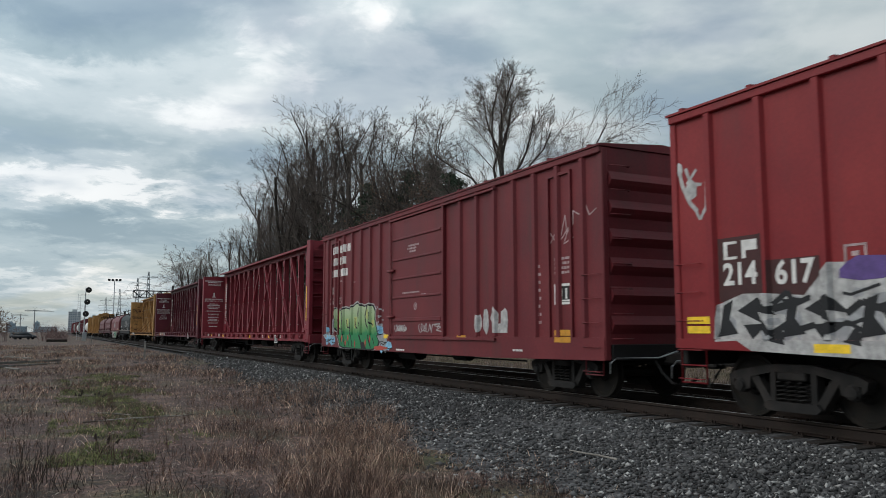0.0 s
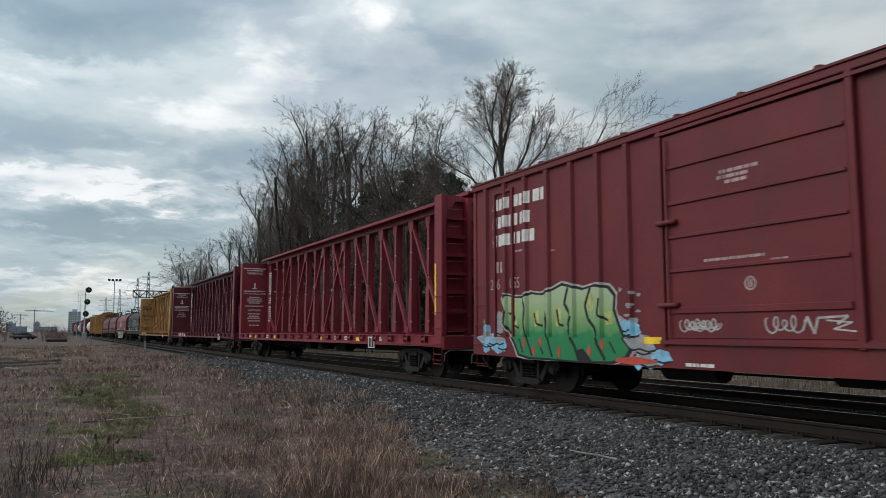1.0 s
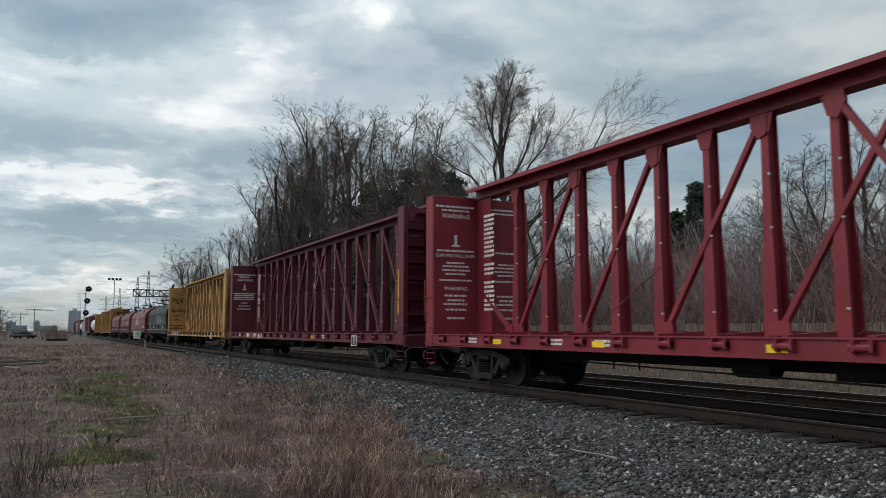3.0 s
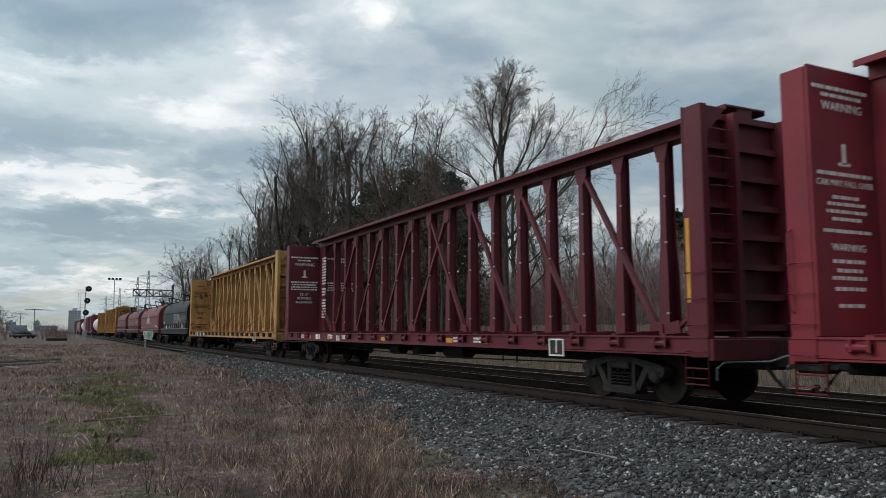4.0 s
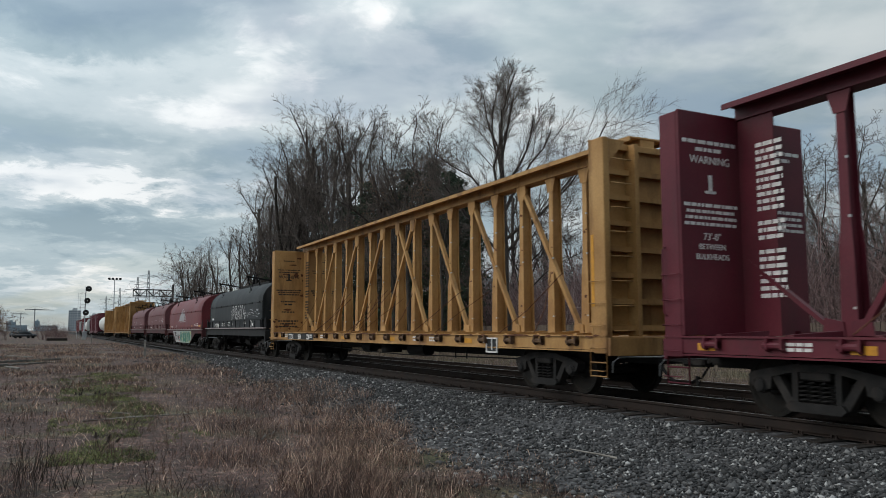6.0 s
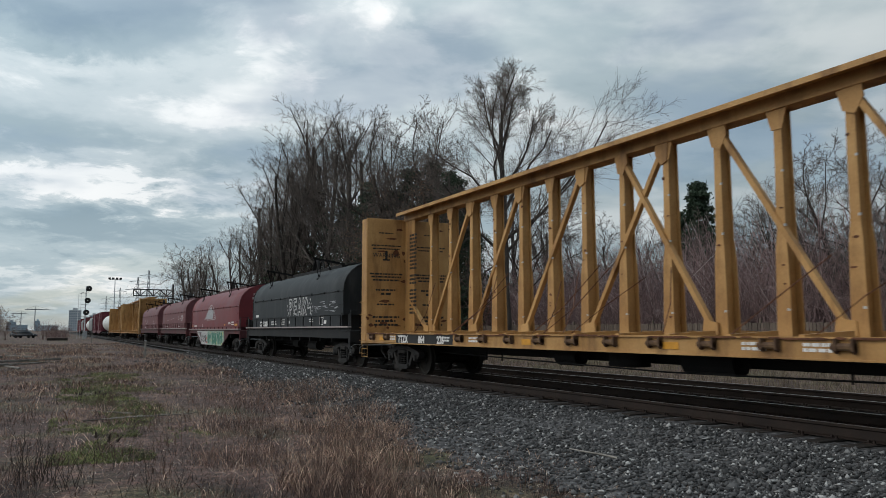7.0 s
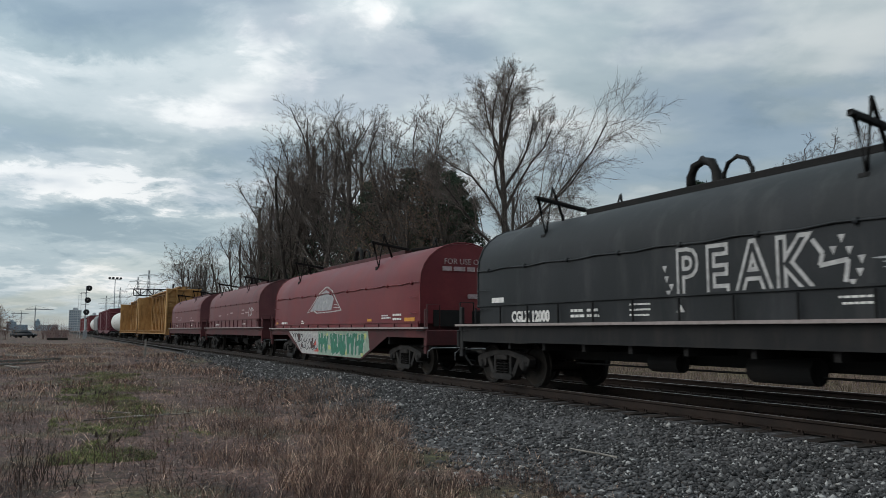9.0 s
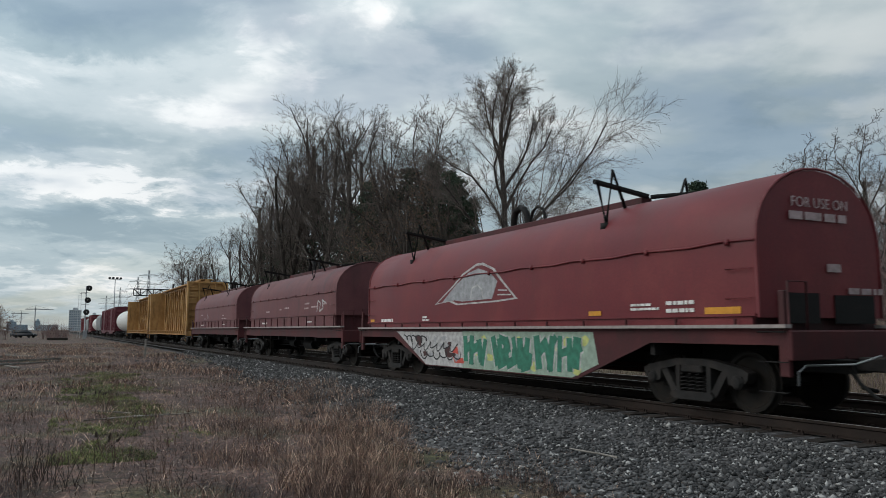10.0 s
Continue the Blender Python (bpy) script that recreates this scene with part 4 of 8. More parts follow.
    # gusset plate under the chord
    prism(b, [(-0.20, zt), (0.20, zt), (0.10, zt - 0.34), (-0.10, zt - 0.34)], -0.135, -0.113)
    bmesh.ops.recalc_face_normals(b, faces=b.faces[:])
    post_me = mesh_of("post", b, paint)
    b = bmesh.new()
    for z in (DECK + 0.40, DECK + 1.70, DECK + 2.55):
        box(b, -0.150, -0.115, -0.118 + 0.025 * (z > 2.6), -0.065, z, z + 0.035)
    stud_me = mesh_of("strap_guide", b, M_BRIGHT)
    for k in range(8):
        for e in (-1, 1):
            p = part_mesh("post", post_me, car, "", (0, e * (k + 0.5) * step, 0))
            if detail:
                part_mesh("strap_guide", stud_me, p)

    def diagonal(ya, za, yb, zb, lift=0.0):
        """A flat bar with gusset plates; its foot at ya, its head at yb."""
        b = bmesh.new()
        d = 0.055
        xa, xb = -0.165 - lift, -0.140 - lift
        vs = [(xa, ya - d, za), (xa, ya + d, za), (xb, yb + d, zb), (xb, yb - d, zb)]
        f = [b.verts.new(v) for v in vs]
        g = [b.verts.new((v[0] + 0.10, v[1], v[2])) for v in vs]
        b.faces.new(f)
        b.faces.new(g)
        for i in range(4):
            b.faces.new((f[i], f[(i + 1) % 4], g[(i + 1) % 4], g[i]))
        way = 1 if yb > ya else -1
        prism(b, [(ya - way * 0.10, za), (ya + way * 0.26, za), (ya + way * 0.22, za + 0.26), (ya - way * 0.08, za + 0.20)], xa - 0.012, xa + 0.02)
        if zb > zt - 0.1:
            prism(b, [(yb + way * 0.10, zb), (yb - way * 0.22, zb), (yb - way * 0.24, zb - 0.20), (yb - way * 0.10, zb - 0.42), (yb + way * 0.06, zb - 0.36)], xb - 0.012, xb + 0.02)
        bmesh.ops.recalc_face_normals(b, faces=b.faces[:])
        part("diagonal_brace", b, paint, car)

    foot = DECK + 0.03
    for e in (-1, 1):
        diagonal(-e * (1.5 * step - 0.12), foot, e * 0.5 * step, zt, 0.03 if e > 0 else 0.0)
        for k in (1.5, 3.5, 5.5):
            diagonal(e * ((k + 2) * step - 0.12), foot, e * k * step, zt)
        diagonal(e * (7.5 * step + 0.16), foot, e * (HB - 0.06), DECK + 1.25)
    # solid panels of the beam next to the bulkheads
    for e in (-1, 1):
        bm = bmesh.new()
        box(bm, -0.13, -0.10, *sorted((e * (HB - 0.005), e * (HB - 0.70))), DECK + 0.02, zt)
        part("end_panel", bm, paint, car)
    if detail:
        # riser plates on the deck
        bm = bmesh.new()
        prism(bm, [(-W + 0.08, 0), (-W + 0.08, 0.05), (-0.35, 0.10), (-0.35, 0)], -0.05, 0.05, "y")
        riser = mesh_of("load_riser", bm, paint)
        for k in range(18):
            for turn in (0, math.pi):
                r = part_mesh("load_riser", riser, car, "", (0, -HB + 0.6 + k * 1.238, DECK))
                r.rotation_euler = (0, 0, turn)
    return car


# ---- coil cars ----
M_SILL = plain("dusty_grey_sill_paint", (0.26, 0.22, 0.21), 0.7)



def hood_profile(w, z0, zs, zt, n=14):
    """Half-round cover in cross-section: straight sides, then an arch."""
    pts = [(-w, z0), (-w, zs)]
    for k in range(1, n):
        a = math.pi * k / n
        pts.append((-w * math.cos(a), zs + (zt - zs) * math.sin(a) ** 0.85))
    return pts + [(w, zs), (w, z0)]


def coil_car(label, paint, y0, hood_half, frame_half, trucks, belly=False, keyed=True, frame_mat=None):
    car = thing("coil_car", label, "freight car", "freight cars of the train", at=(TRACK_X, y0, RAIL_Z))
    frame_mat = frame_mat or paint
    W = 1.42
    # cover
    fl, z0, zs, FB = (1.38, 1.50, 2.50, 1.0) if belly else (1.44, 1.83, 2.62, 1.06)
    HW = 1.34
    prof = hood_profile(HW, z0, zs, 3.72)
    bm = bmesh.new()
    n = 8
    rings = []
    ys = [-hood_half, -hood_half + 0.05] + [-hood_half + 0.05 + (2 * hood_half - 0.1) * k / n for k in range(1, n)] + [hood_half - 0.05, hood_half]
    for j, y in enumerate(ys):
        k = 0.985 if j in (0, len(ys) - 1) else 1.0
        rings.append([bm.verts.new((x * k, y, z0 + (z - z0) * k)) for x, z in prof])
    for a, b in zip(rings, rings[1:]):
        for i in range(len(prof) - 1):
            bm.faces.new((a[i], a[i + 1], b[i + 1], b[i]))
    bm.faces.new(rings[0])
    bm.faces.new(rings[-1])
    bmesh.ops.recalc_face_normals(bm, faces=bm.faces[:])
    hood = part("cover", bm, paint, car, "removable rounded steel cover")
    for pl in hood.data.polygons:
        pl.use_smooth = abs(pl.normal.y) < 0.5
    # seam bead with a chain-like rope of lugs, end rims, crest beam
    bm = bmesh.new()
    for s in (-1, 1):
        tube(bm, [(s * (HW + 0.012), -hood_half + 0.02 + (2 * hood_half - 0.04) * k / 24, zs + (0.10 if belly else 0.04) + 0.018 * math.sin(k * 2.1)) for k in range(25)], 0.018, 6)
        for k in range(9):
            box(bm, *sorted((s * HW, s * (HW + 0.045))), -hood_half + 0.5 + k * (2 * hood_half - 1) / 8 - 0.03, -hood_half + 0.5 + k * (2 * hood_half - 1) / 8 + 0.03, zs + (0.05 if belly else 0.0), zs + (0.14 if belly else 0.08))
    part("seam_bead", bm, paint, hood, "", True)
    for e in (-1, 1):
        bm = bmesh.new()
        tube(bm, [(a[0], e * hood_half, a[1]) for a in prof], 0.022, 5)
        part("end_rim", bm, paint, hood, "", True)
    y_lo, y_hi = -hood_half * (0.515 if belly else 0.46), hood_half * 0.63
    dark = M_UNDER if paint is M_COIL_BLACK else M_COIL_FRAME
    bm = bmesh.new()
    box(bm, -0.13, 0.13, y_lo + 0.1, y_hi - 0.1, 3.70, 3.86, 0.015)
    part("crest_beam", bm, dark, hood)
    # lifting horns at the middle: a tall flat-topped loop and a broad one
    for y, r, h in ((0.02, 0.04, 4.22), (0.78, 0.085, 4.30)):
        bm = bmesh.new()
        tube(bm, [(0, y - 0.30, 3.74), (0, y - 0.30, h - 0.26), (0, y - 0.20, h - 0.08), (0, y, h), (0, y + 0.20, h - 0.08), (0, y + 0.30, h - 0.26), (0, y + 0.30, 3.74)], r, 8)
        part("lifting_horn", bm, M_UNDER, hood, "dark steel lifting arch", True)
    # stacking brackets: a cross bar on zigzag legs
    for y in (y_lo, y_hi):
        bm = bmesh.new()
        for s in (-1, 1):
            tube(bm, [(s * 1.26, y, 4.02), (s * 1.08, y, 3.26), (s * 0.90, y, 4.28), (s * 0.62, y, 3.58)], 0.036, 6)
            tube(bm, [(s * 1.32, y + 0.02, 4.04), (s * 0.05, y + 0.02, 3.86)], 0.055, 4)
            box(bm, *sorted((s * 1.00, s * 1.16)), y - 0.07, y + 0.07, 3.16, 3.28)
        part("stacking_guide", bm, M_UNDER, hood, "dark zigzag stacking bracket", True)
    # frame: sill flange, deep side sill
    for s in (-1, 1):
        bm = bmesh.new()
        box(bm, *sorted((s * (W - 0.06), s * (W + 0.07))), -frame_half, frame_half, fl - 0.03, fl + 0.02)
        part("sill_flange", bm, M_SILL, car)
        bm = bmesh.new()
        box(bm, *sorted((s * (HW - 0.05), s * (HW + 0.012))), -hood_half + 0.1, hood_half - 0.1, fl + 0.021, z0 + 0.03)
        part("sill_skirt", bm, paint, car)
        bm = bmesh.new()
        box(bm, *sorted((s * (HW - 0.02), s * (HW + 0.05))), -hood_half + 0.02, hood_half - 0.02, z0 + 0.02, z0 + 0.055)
        part("cover_lip", bm, paint, hood)
        bm = bmesh.new()
        if belly:
            prism(bm, [(-frame_half, fl - 0.03), (-frame_half, 1.12), (-trucks + 0.6, 1.12), (-trucks + 2.6, 0.42), (trucks - 2.6, 0.42), (trucks - 0.6, 1.12), (frame_half, 1.12), (frame_half, fl - 0.03)], s * (W - 0.03), s * (W - 0.06))
        else:
            prism(bm, [(-frame_half, fl - 0.03), (-frame_half, 1.06), (-trucks + 1.2, 1.04), (-trucks + 1.8, FB), (trucks - 1.8, FB), (trucks - 1.2, 1.04), (frame_half, 1.06), (frame_half, fl - 0.03)], s * (W - 0.04), s * (W - 0.09))
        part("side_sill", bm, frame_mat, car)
        bm = bmesh.new()
        box(bm, *sorted((s * (W - 0.02), s * (W + 0.02))), -0.012, 0.012, fl + 0.02, z0 - 0.01)
        rib = mesh_of("stake_rib", bm, frame_mat)
        for k in range(13):
            part_mesh("stake_rib", rib, car, "", (0, -frame_half + 0.9 + k * (2 * frame_half - 1.8) / 12, 0))
    bm = bmesh.new()
    box(bm, -W + 0.05, W - 0.05, -frame_half, frame_half, 1.22, 1.31)
    box(bm, -0.25, 0.25, -frame_half, frame_half, 0.72, 1.22)
    for k in range(-4, 5):
        box(bm, -W + 0.12, W - 0.12, k * 1.3 - 0.05, k * 1.3 + 0.05, 0.92, 1.24)
    part("underframe", bm, M_UNDER, car)
    bm = bmesh.new()
    tube(bm, [(-0.6, -1.8, 0.74), (-0.6, -0.7, 0.74)], 0.2, 12)
    tube(bm, [(-0.6, 0.8, 0.76), (-0.6, 1.5, 0.76)], 0.16, 12)
    tube(bm, [(-0.5, -3.9, 0.66), (-0.5, 3.9, 0.66)], 0.018, 5)
    part("brake_gear", bm, M_UNDER, car, "", True)
    for e in (-1, 1):
        truck(car, e * trucks, keyed)
        coupler(car, e * (frame_half + 0.02), e)
        bm = bmesh.new()
        box(bm, -W, W, *sorted((e * (frame_half - 0.05), e * (frame_half + 0.04))), 0.92, 1.32, 0.015)
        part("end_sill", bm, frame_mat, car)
        bm = bmesh.new()
        box(bm, -HW + 0.05, HW - 0.05, *sorted((e * (hood_half - 0.16), e * (hood_half - 0.10))), 1.311, z0 + 0.02)
        part("end_wall", bm, frame_mat, car)
        # platform ladder, handrail and walkway at each end
        ladder(car, paint, -HW - 0.0, e * (hood_half - 0.30), 1.35, 2.2, "y", 0.42, 3, "grab_iron")
        ladder(car, M_UNDER, -W + 0.02, e * (frame_half - 0.26), 0.50, 1.30, "y", 0.42, 3, "stirrup_step")
        bm = bmesh.new()
        ye = e * (frame_half - 0.04)
        tube(bm, [(-W + 0.05, ye, 1.3), (-W + 0.05, ye, 1.98), (-W + 0.42, ye, 1.98), (-W + 0.42, ye, 1.3)], 0.016, 6)
        part("hand_rail", bm, frame_mat, car, "", True)
        # corner post with its bracket, brake rigging and hoses under the platform
        bm = bmesh.new()
        box(bm, -W + 0.02, -W + 0.10, *sorted((ye - e * 0.04, ye - e * 0.14)), 1.30, 1.86, 0.012)
        box(bm, -W + 0.03, -W + 0.11, *sorted((ye, ye - e * 0.16)), 0.70, 1.31, 0.012)
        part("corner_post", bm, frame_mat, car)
        bm = bmesh.new()
        tube(bm, [(-0.35, ye, 1.05), (-0.38, ye + e * 0.16, 0.85), (-0.3, ye + e * 0.26, 0.55), (-0.12, ye + e * 0.36, 0.5)], 0.03, 6)
        tube(bm, [(-W + 0.1, ye + e * 0.06, 0.95), (-0.5, ye + e * 0.06, 0.92), (-0.3, ye + e * 0.2, 0.9)], 0.02, 6)
        part("brake_hose", bm, M_UNDER, car, "", True)
        bm = bmesh.new()
        tube(bm, [(W - 0.05, ye, 1.3), (W - 0.05, ye, 1.98), (W - 0.42, ye, 1.98), (W - 0.42, ye, 1.3)], 0.016, 6)
        part("hand_rail", bm, frame_mat, car, "", True)
    return car


# ---- tank car and hopper car, far back in the train ----


def tank_car(label, paint, y0):
    car = thing("tank_car", label, "freight car", "freight cars of the train", at=(TRACK_X, y0, RAIL_Z))
    half = 7.6
    bm = bmesh.new()
    prof = [(-half, 0.05), (-half + 0.08, 0.6), (-half + 0.3, 1.1), (-half + 0.65, 1.45), (half - 0.65, 1.45), (half - 0.3, 1.1), (half - 0.08, 0.6), (half, 0.05)]
    lathe(bm, prof, 0, 24)
    for v in bm.verts:
        v.co = Vector((v.co.y, v.co.x, v.co.z + 2.55))
    part("tank", bm, paint, car, "", True)
    bm = bmesh.new()
    tube(bm, [(0, 0, 3.9), (0, 0, 4.45)], 0.45, 16)
    box(bm, -0.6, 0.6, -1.4, 1.4, 3.98, 4.03)
    part("dome_platform", bm, M_DARKMETAL, car)
    bm = bmesh.new()
    box(bm, -0.3, 0.3, -half - 0.4, half + 0.4, 0.75, 1.12)
    box(bm, -1.35, 1.35, -half - 0.4, -half + 1.2, 1.02, 1.12)
    box(bm, -1.35, 1.35, half - 1.2, half + 0.4, 1.02, 1.12)
    part("underframe", bm, M_UNDER, car)
    for e in (-1, 1):
        truck(car, e * 5.9, False, False)
        coupler(car, e * (half + 0.4), e)
        ladder(car, M_DARKMETAL, -1.4, e * 0.5, 1.2, 3.6, "y", 0.4, 7)
    return car


def hopper_car(label, paint, y0):
    car = thing("hopper_car", label, "freight car", "freight cars of the train", at=(TRACK_X, y0, RAIL_Z))
    half = 8.2
    bm = bmesh.new()
    prism(bm, [(-1.35, 1.3), (-1.5, 2.3), (-1.5, 3.6), (-1.2, 4.2), (-0.5, 4.45), (0.5, 4.45), (1.2, 4.2), (1.5, 3.6), (1.5, 2.3), (1.35, 1.3)], -half + 0.9, half - 0.9, "y")
    part("body", bm, paint, car)
    bm = bmesh.new()
    for k in range(3):
        yc = -4.4 + 4.4 * k
        prism(bm, [(yc - 2.0, 1.3), (yc + 2.0, 1.3), (yc + 0.4, 0.45), (yc - 0.4, 0.45)], -0.9, 0.9)
    part("hopper_chute", bm, paint, car)
    bm = bmesh.new()
    box(bm, -0.3, 0.3, -half, half, 0.75, 1.1)
    box(bm, -1.4, 1.4, -half, half, 1.1, 1.2)
    part("underframe", bm, M_UNDER, car)
    for e in (-1, 1):
        truck(car, e * 6.7, False, False)
        coupler(car, e * half, e)
        ladder(car, M_DARKMETAL, -1.45, e * (half - 0.5), 1.2, 4.0, "y", 0.4, 8)
    return car


M_RUSTWINCH = surface("rusty_brown_winch", [(0.045, 0.022, 0.014), (0.09, 0.05, 0.028), (0.16, 0.095, 0.045)], 6, 40, 0.85)
TRAIN = []      # cars with their place along the line at the clip's start


def add(car):
    TRAIN.append((car, car.location.y))
    return car


M_TANK_WHITE = plain("white_tank_paint", (0.55, 0.54, 0.52), 0.5)
M_HOPPER_GREY = plain("grey_hopper_paint", (0.17, 0.17, 0.17), 0.6)
box_bright = add(boxcar("bright red steel boxcar with black and white spray paint", M_BOX_BRIGHT, 0.95, half=8.2, eave=4.72, sill=1.0, door=2.2, end_sill=1.08, post_gap=0.93, trucks=6.4, first=2.77))
box_oxide = add(boxcar("oxide-red ribbed steel boxcar with a green spray-painted tag", M_BOX_RED, 18.80, end_sill=0.82, sill=0.88))
cb_red = add(centerbeam("empty dark red centre-beam lumber car with white stencils", M_CB_RED, 39.9))
cb_maroon = add(centerbeam("empty maroon centre-beam lumber car with white stencils", M_CB_MAROON, 64.45, bare_sill=(4.6, 7.6)))
cb_yellow = add(centerbeam("empty rusty yellow centre-beam lumber car with black stencils", M_CB_YELLOW, 89.0, bare_sill=(5.3, 8.9), winch_mat=M_RUSTWINCH))
coil_black = add(coil_car("black coil car with white spray-painted letters on its rounded cover", M_COIL_BLACK, 109.0, 6.48, 7.35, 5.85, frame_mat=M_COIL_FRAME_BLACK))
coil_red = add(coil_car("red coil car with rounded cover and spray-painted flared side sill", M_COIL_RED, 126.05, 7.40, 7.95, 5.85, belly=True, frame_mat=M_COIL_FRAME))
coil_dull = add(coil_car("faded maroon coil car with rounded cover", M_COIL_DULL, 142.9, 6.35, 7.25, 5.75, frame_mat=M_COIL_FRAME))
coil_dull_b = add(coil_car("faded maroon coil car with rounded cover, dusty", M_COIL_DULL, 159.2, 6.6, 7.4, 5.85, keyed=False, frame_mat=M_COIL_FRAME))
cb_yellow_b = add(centerbeam("empty yellow centre-beam lumber car, far back in the train", M_CB_YELLOW, 180.4, keyed=False, detail=False))
cb_yellow_c = add(centerbeam("empty yellow centre-beam lumber car, far back in the train", M_CB_YELLOW, 205.0, keyed=False, detail=False))
add(tank_car("white tank car between lumber and box cars", M_TANK_WHITE, 227.2))
add(boxcar("dark red steel boxcar, far back in the train", M_CB_MAROON, 245.6, detail=False, keyed=False))
add(boxcar("dark red steel boxcar, far back in the train", M_CB_MAROON, 263.2, detail=False, keyed=False))
add(hopper_car("grey covered hopper car, far back in the train", M_HOPPER_GREY, 281.4))
add(tank_car("white tank car, far back in the train", M_TANK_WHITE, 299.4))
add(boxcar("dark red steel boxcar, far back in the train", M_BOX_RED, 317.4, detail=False, keyed=False))
add(hopper_car("grey covered hopper car, far back in the train", M_HOPPER_GREY, 335.6))
add(boxcar("dark red steel boxcar, far back in the train", M_BOX_RED, 353.6, detail=False, keyed=False))
add(boxcar("dark red steel boxcar, far back in the train", M_BOX_RED, 371.2, detail=False, keyed=False))

# ---- paint on the cars: stencils, reflectors, spray paint ----
M_GRAF_LIME = plain("lime_spray_paint", (0.30, 0.50, 0.14), 0.6, 0, 0.25)
M_GRAF_GREEN = plain("green_spray_paint", (0.03, 0.24, 0.085), 0.6, 0, 0.2)
M_GRAF_BLUE = plain("pale_blue_spray_paint", (0.20, 0.42, 0.58), 0.6, 0, 0.3)
M_GRAF_RED = plain("red_spray_paint", (0.45, 0.07, 0.05), 0.6, 0, 0.2)
M_GRAF_BLACK = plain("black_spray_paint", (0.016, 0.016, 0.018), 0.6, 0, 0.2)
M_GRAF_WHITE = plain("dusty_white_spray_paint", (0.37, 0.36, 0.355), 0.65, 0, 0.3)
M_GRAF_GREY = plain("silver_grey_spray_paint", (0.27, 0.27, 0.28), 0.5, 0, 0.25)
M_GRAF_MINT = plain("pale_mint_spray_paint", (0.24, 0.31, 0.25), 0.65, 0, 0.2)
M_GRAF_DEEP = plain("deep_green_spray_paint", (0.035, 0.15, 0.10), 0.65, 0, 0.3)
M_GRAF_VIOLET = plain("violet_spray_paint", (0.10, 0.06, 0.20), 0.6, 0, 0.2)
M_GRAF_STRAW = plain("straw_yellow_spray_paint", (0.40, 0.42, 0.15), 0.65, 0, 0.25)


def fade_paint():
    """Spray paint that fades from pale lime above to full green below."""
    m = bpy.data.materials.new("fading_green_spray_paint")
    m.use_nodes = True
    nt = m.node_tree
    bs = nt.nodes["Principled BSDF"]
    bs.inputs["Roughness"].default_value = 0.62
    tc = nt.nodes.new("ShaderNodeTexCoord")
    sep = nt.nodes.new("ShaderNodeSeparateXYZ")
    nz = nt.nodes.new("ShaderNodeTexNoise")
    nz.inputs["Scale"].default_value = 5.0
    nz.inputs["Detail"].default_value = 6.0
    ad = nt.nodes.new("ShaderNodeMath")
    ad.operation = "MULTIPLY_ADD"
    ad.inputs[1].default_value = 0.35
    mr = nt.nodes.new("ShaderNodeMapRange")
    mr.inputs["From Min"].default_value = 0.95
    mr.inputs["From Max"].default_value = 2.25
    cr = nt.nodes.new("ShaderNodeValToRGB")
    stops = [(0.0, (0.008, 0.165, 0.055)), (0.38, (0.012, 0.19, 0.065)), (0.46, (0.10, 0.26, 0.09)), (0.70, (0.25, 0.36, 0.17)), (1.0, (0.36, 0.43, 0.27))]
    while len(cr.color_ramp.elements) < len(stops):
        cr.color_ramp.elements.new(0.5)
    for e, (p, c) in zip(cr.color_ramp.elements, stops):
        e.position, e.color = p, (*c, 1)
    L = nt.links
    L.new(tc.outputs["Object"], sep.inputs[0])
    L.new(tc.outputs["Object"], nz.inputs["Vector"])
    L.new(nz.outputs["Fac"], ad.inputs[0])
    L.new(sep.outputs["Z"], ad.inputs[2])
    L.new(ad.outputs[0], mr.inputs["Value"])
    L.new(mr.outputs["Result"], cr.inputs[0])
    L.new(cr.outputs[0], bs.inputs["Base Color"])
    return m


M_GRAF_FADE = fade_paint()
M_PANEL = plain("dark_brown_patch_paint", (0.055, 0.020, 0.020), 0.6, 0, 0.15)


def clip_y(poly, lo, hi):
    """The part of a polygon of (y, z) between two y."""
    for bound, sign in ((lo, 1), (hi, -1)):
        out = []
        for i, a in enumerate(poly):
            b = poly[(i + 1) % len(poly)]
            ina, inb = (a[0] - bound) * sign >= 0, (b[0] - bound) * sign >= 0
            if ina:
                out.append(a)
            if ina != inb:
                w = (bound - a[0]) / (b[0] - a[0])
                out.append((bound, a[1] + w * (b[1] - a[1])))
        poly = out
        if len(poly) < 3:
            return []
    return poly


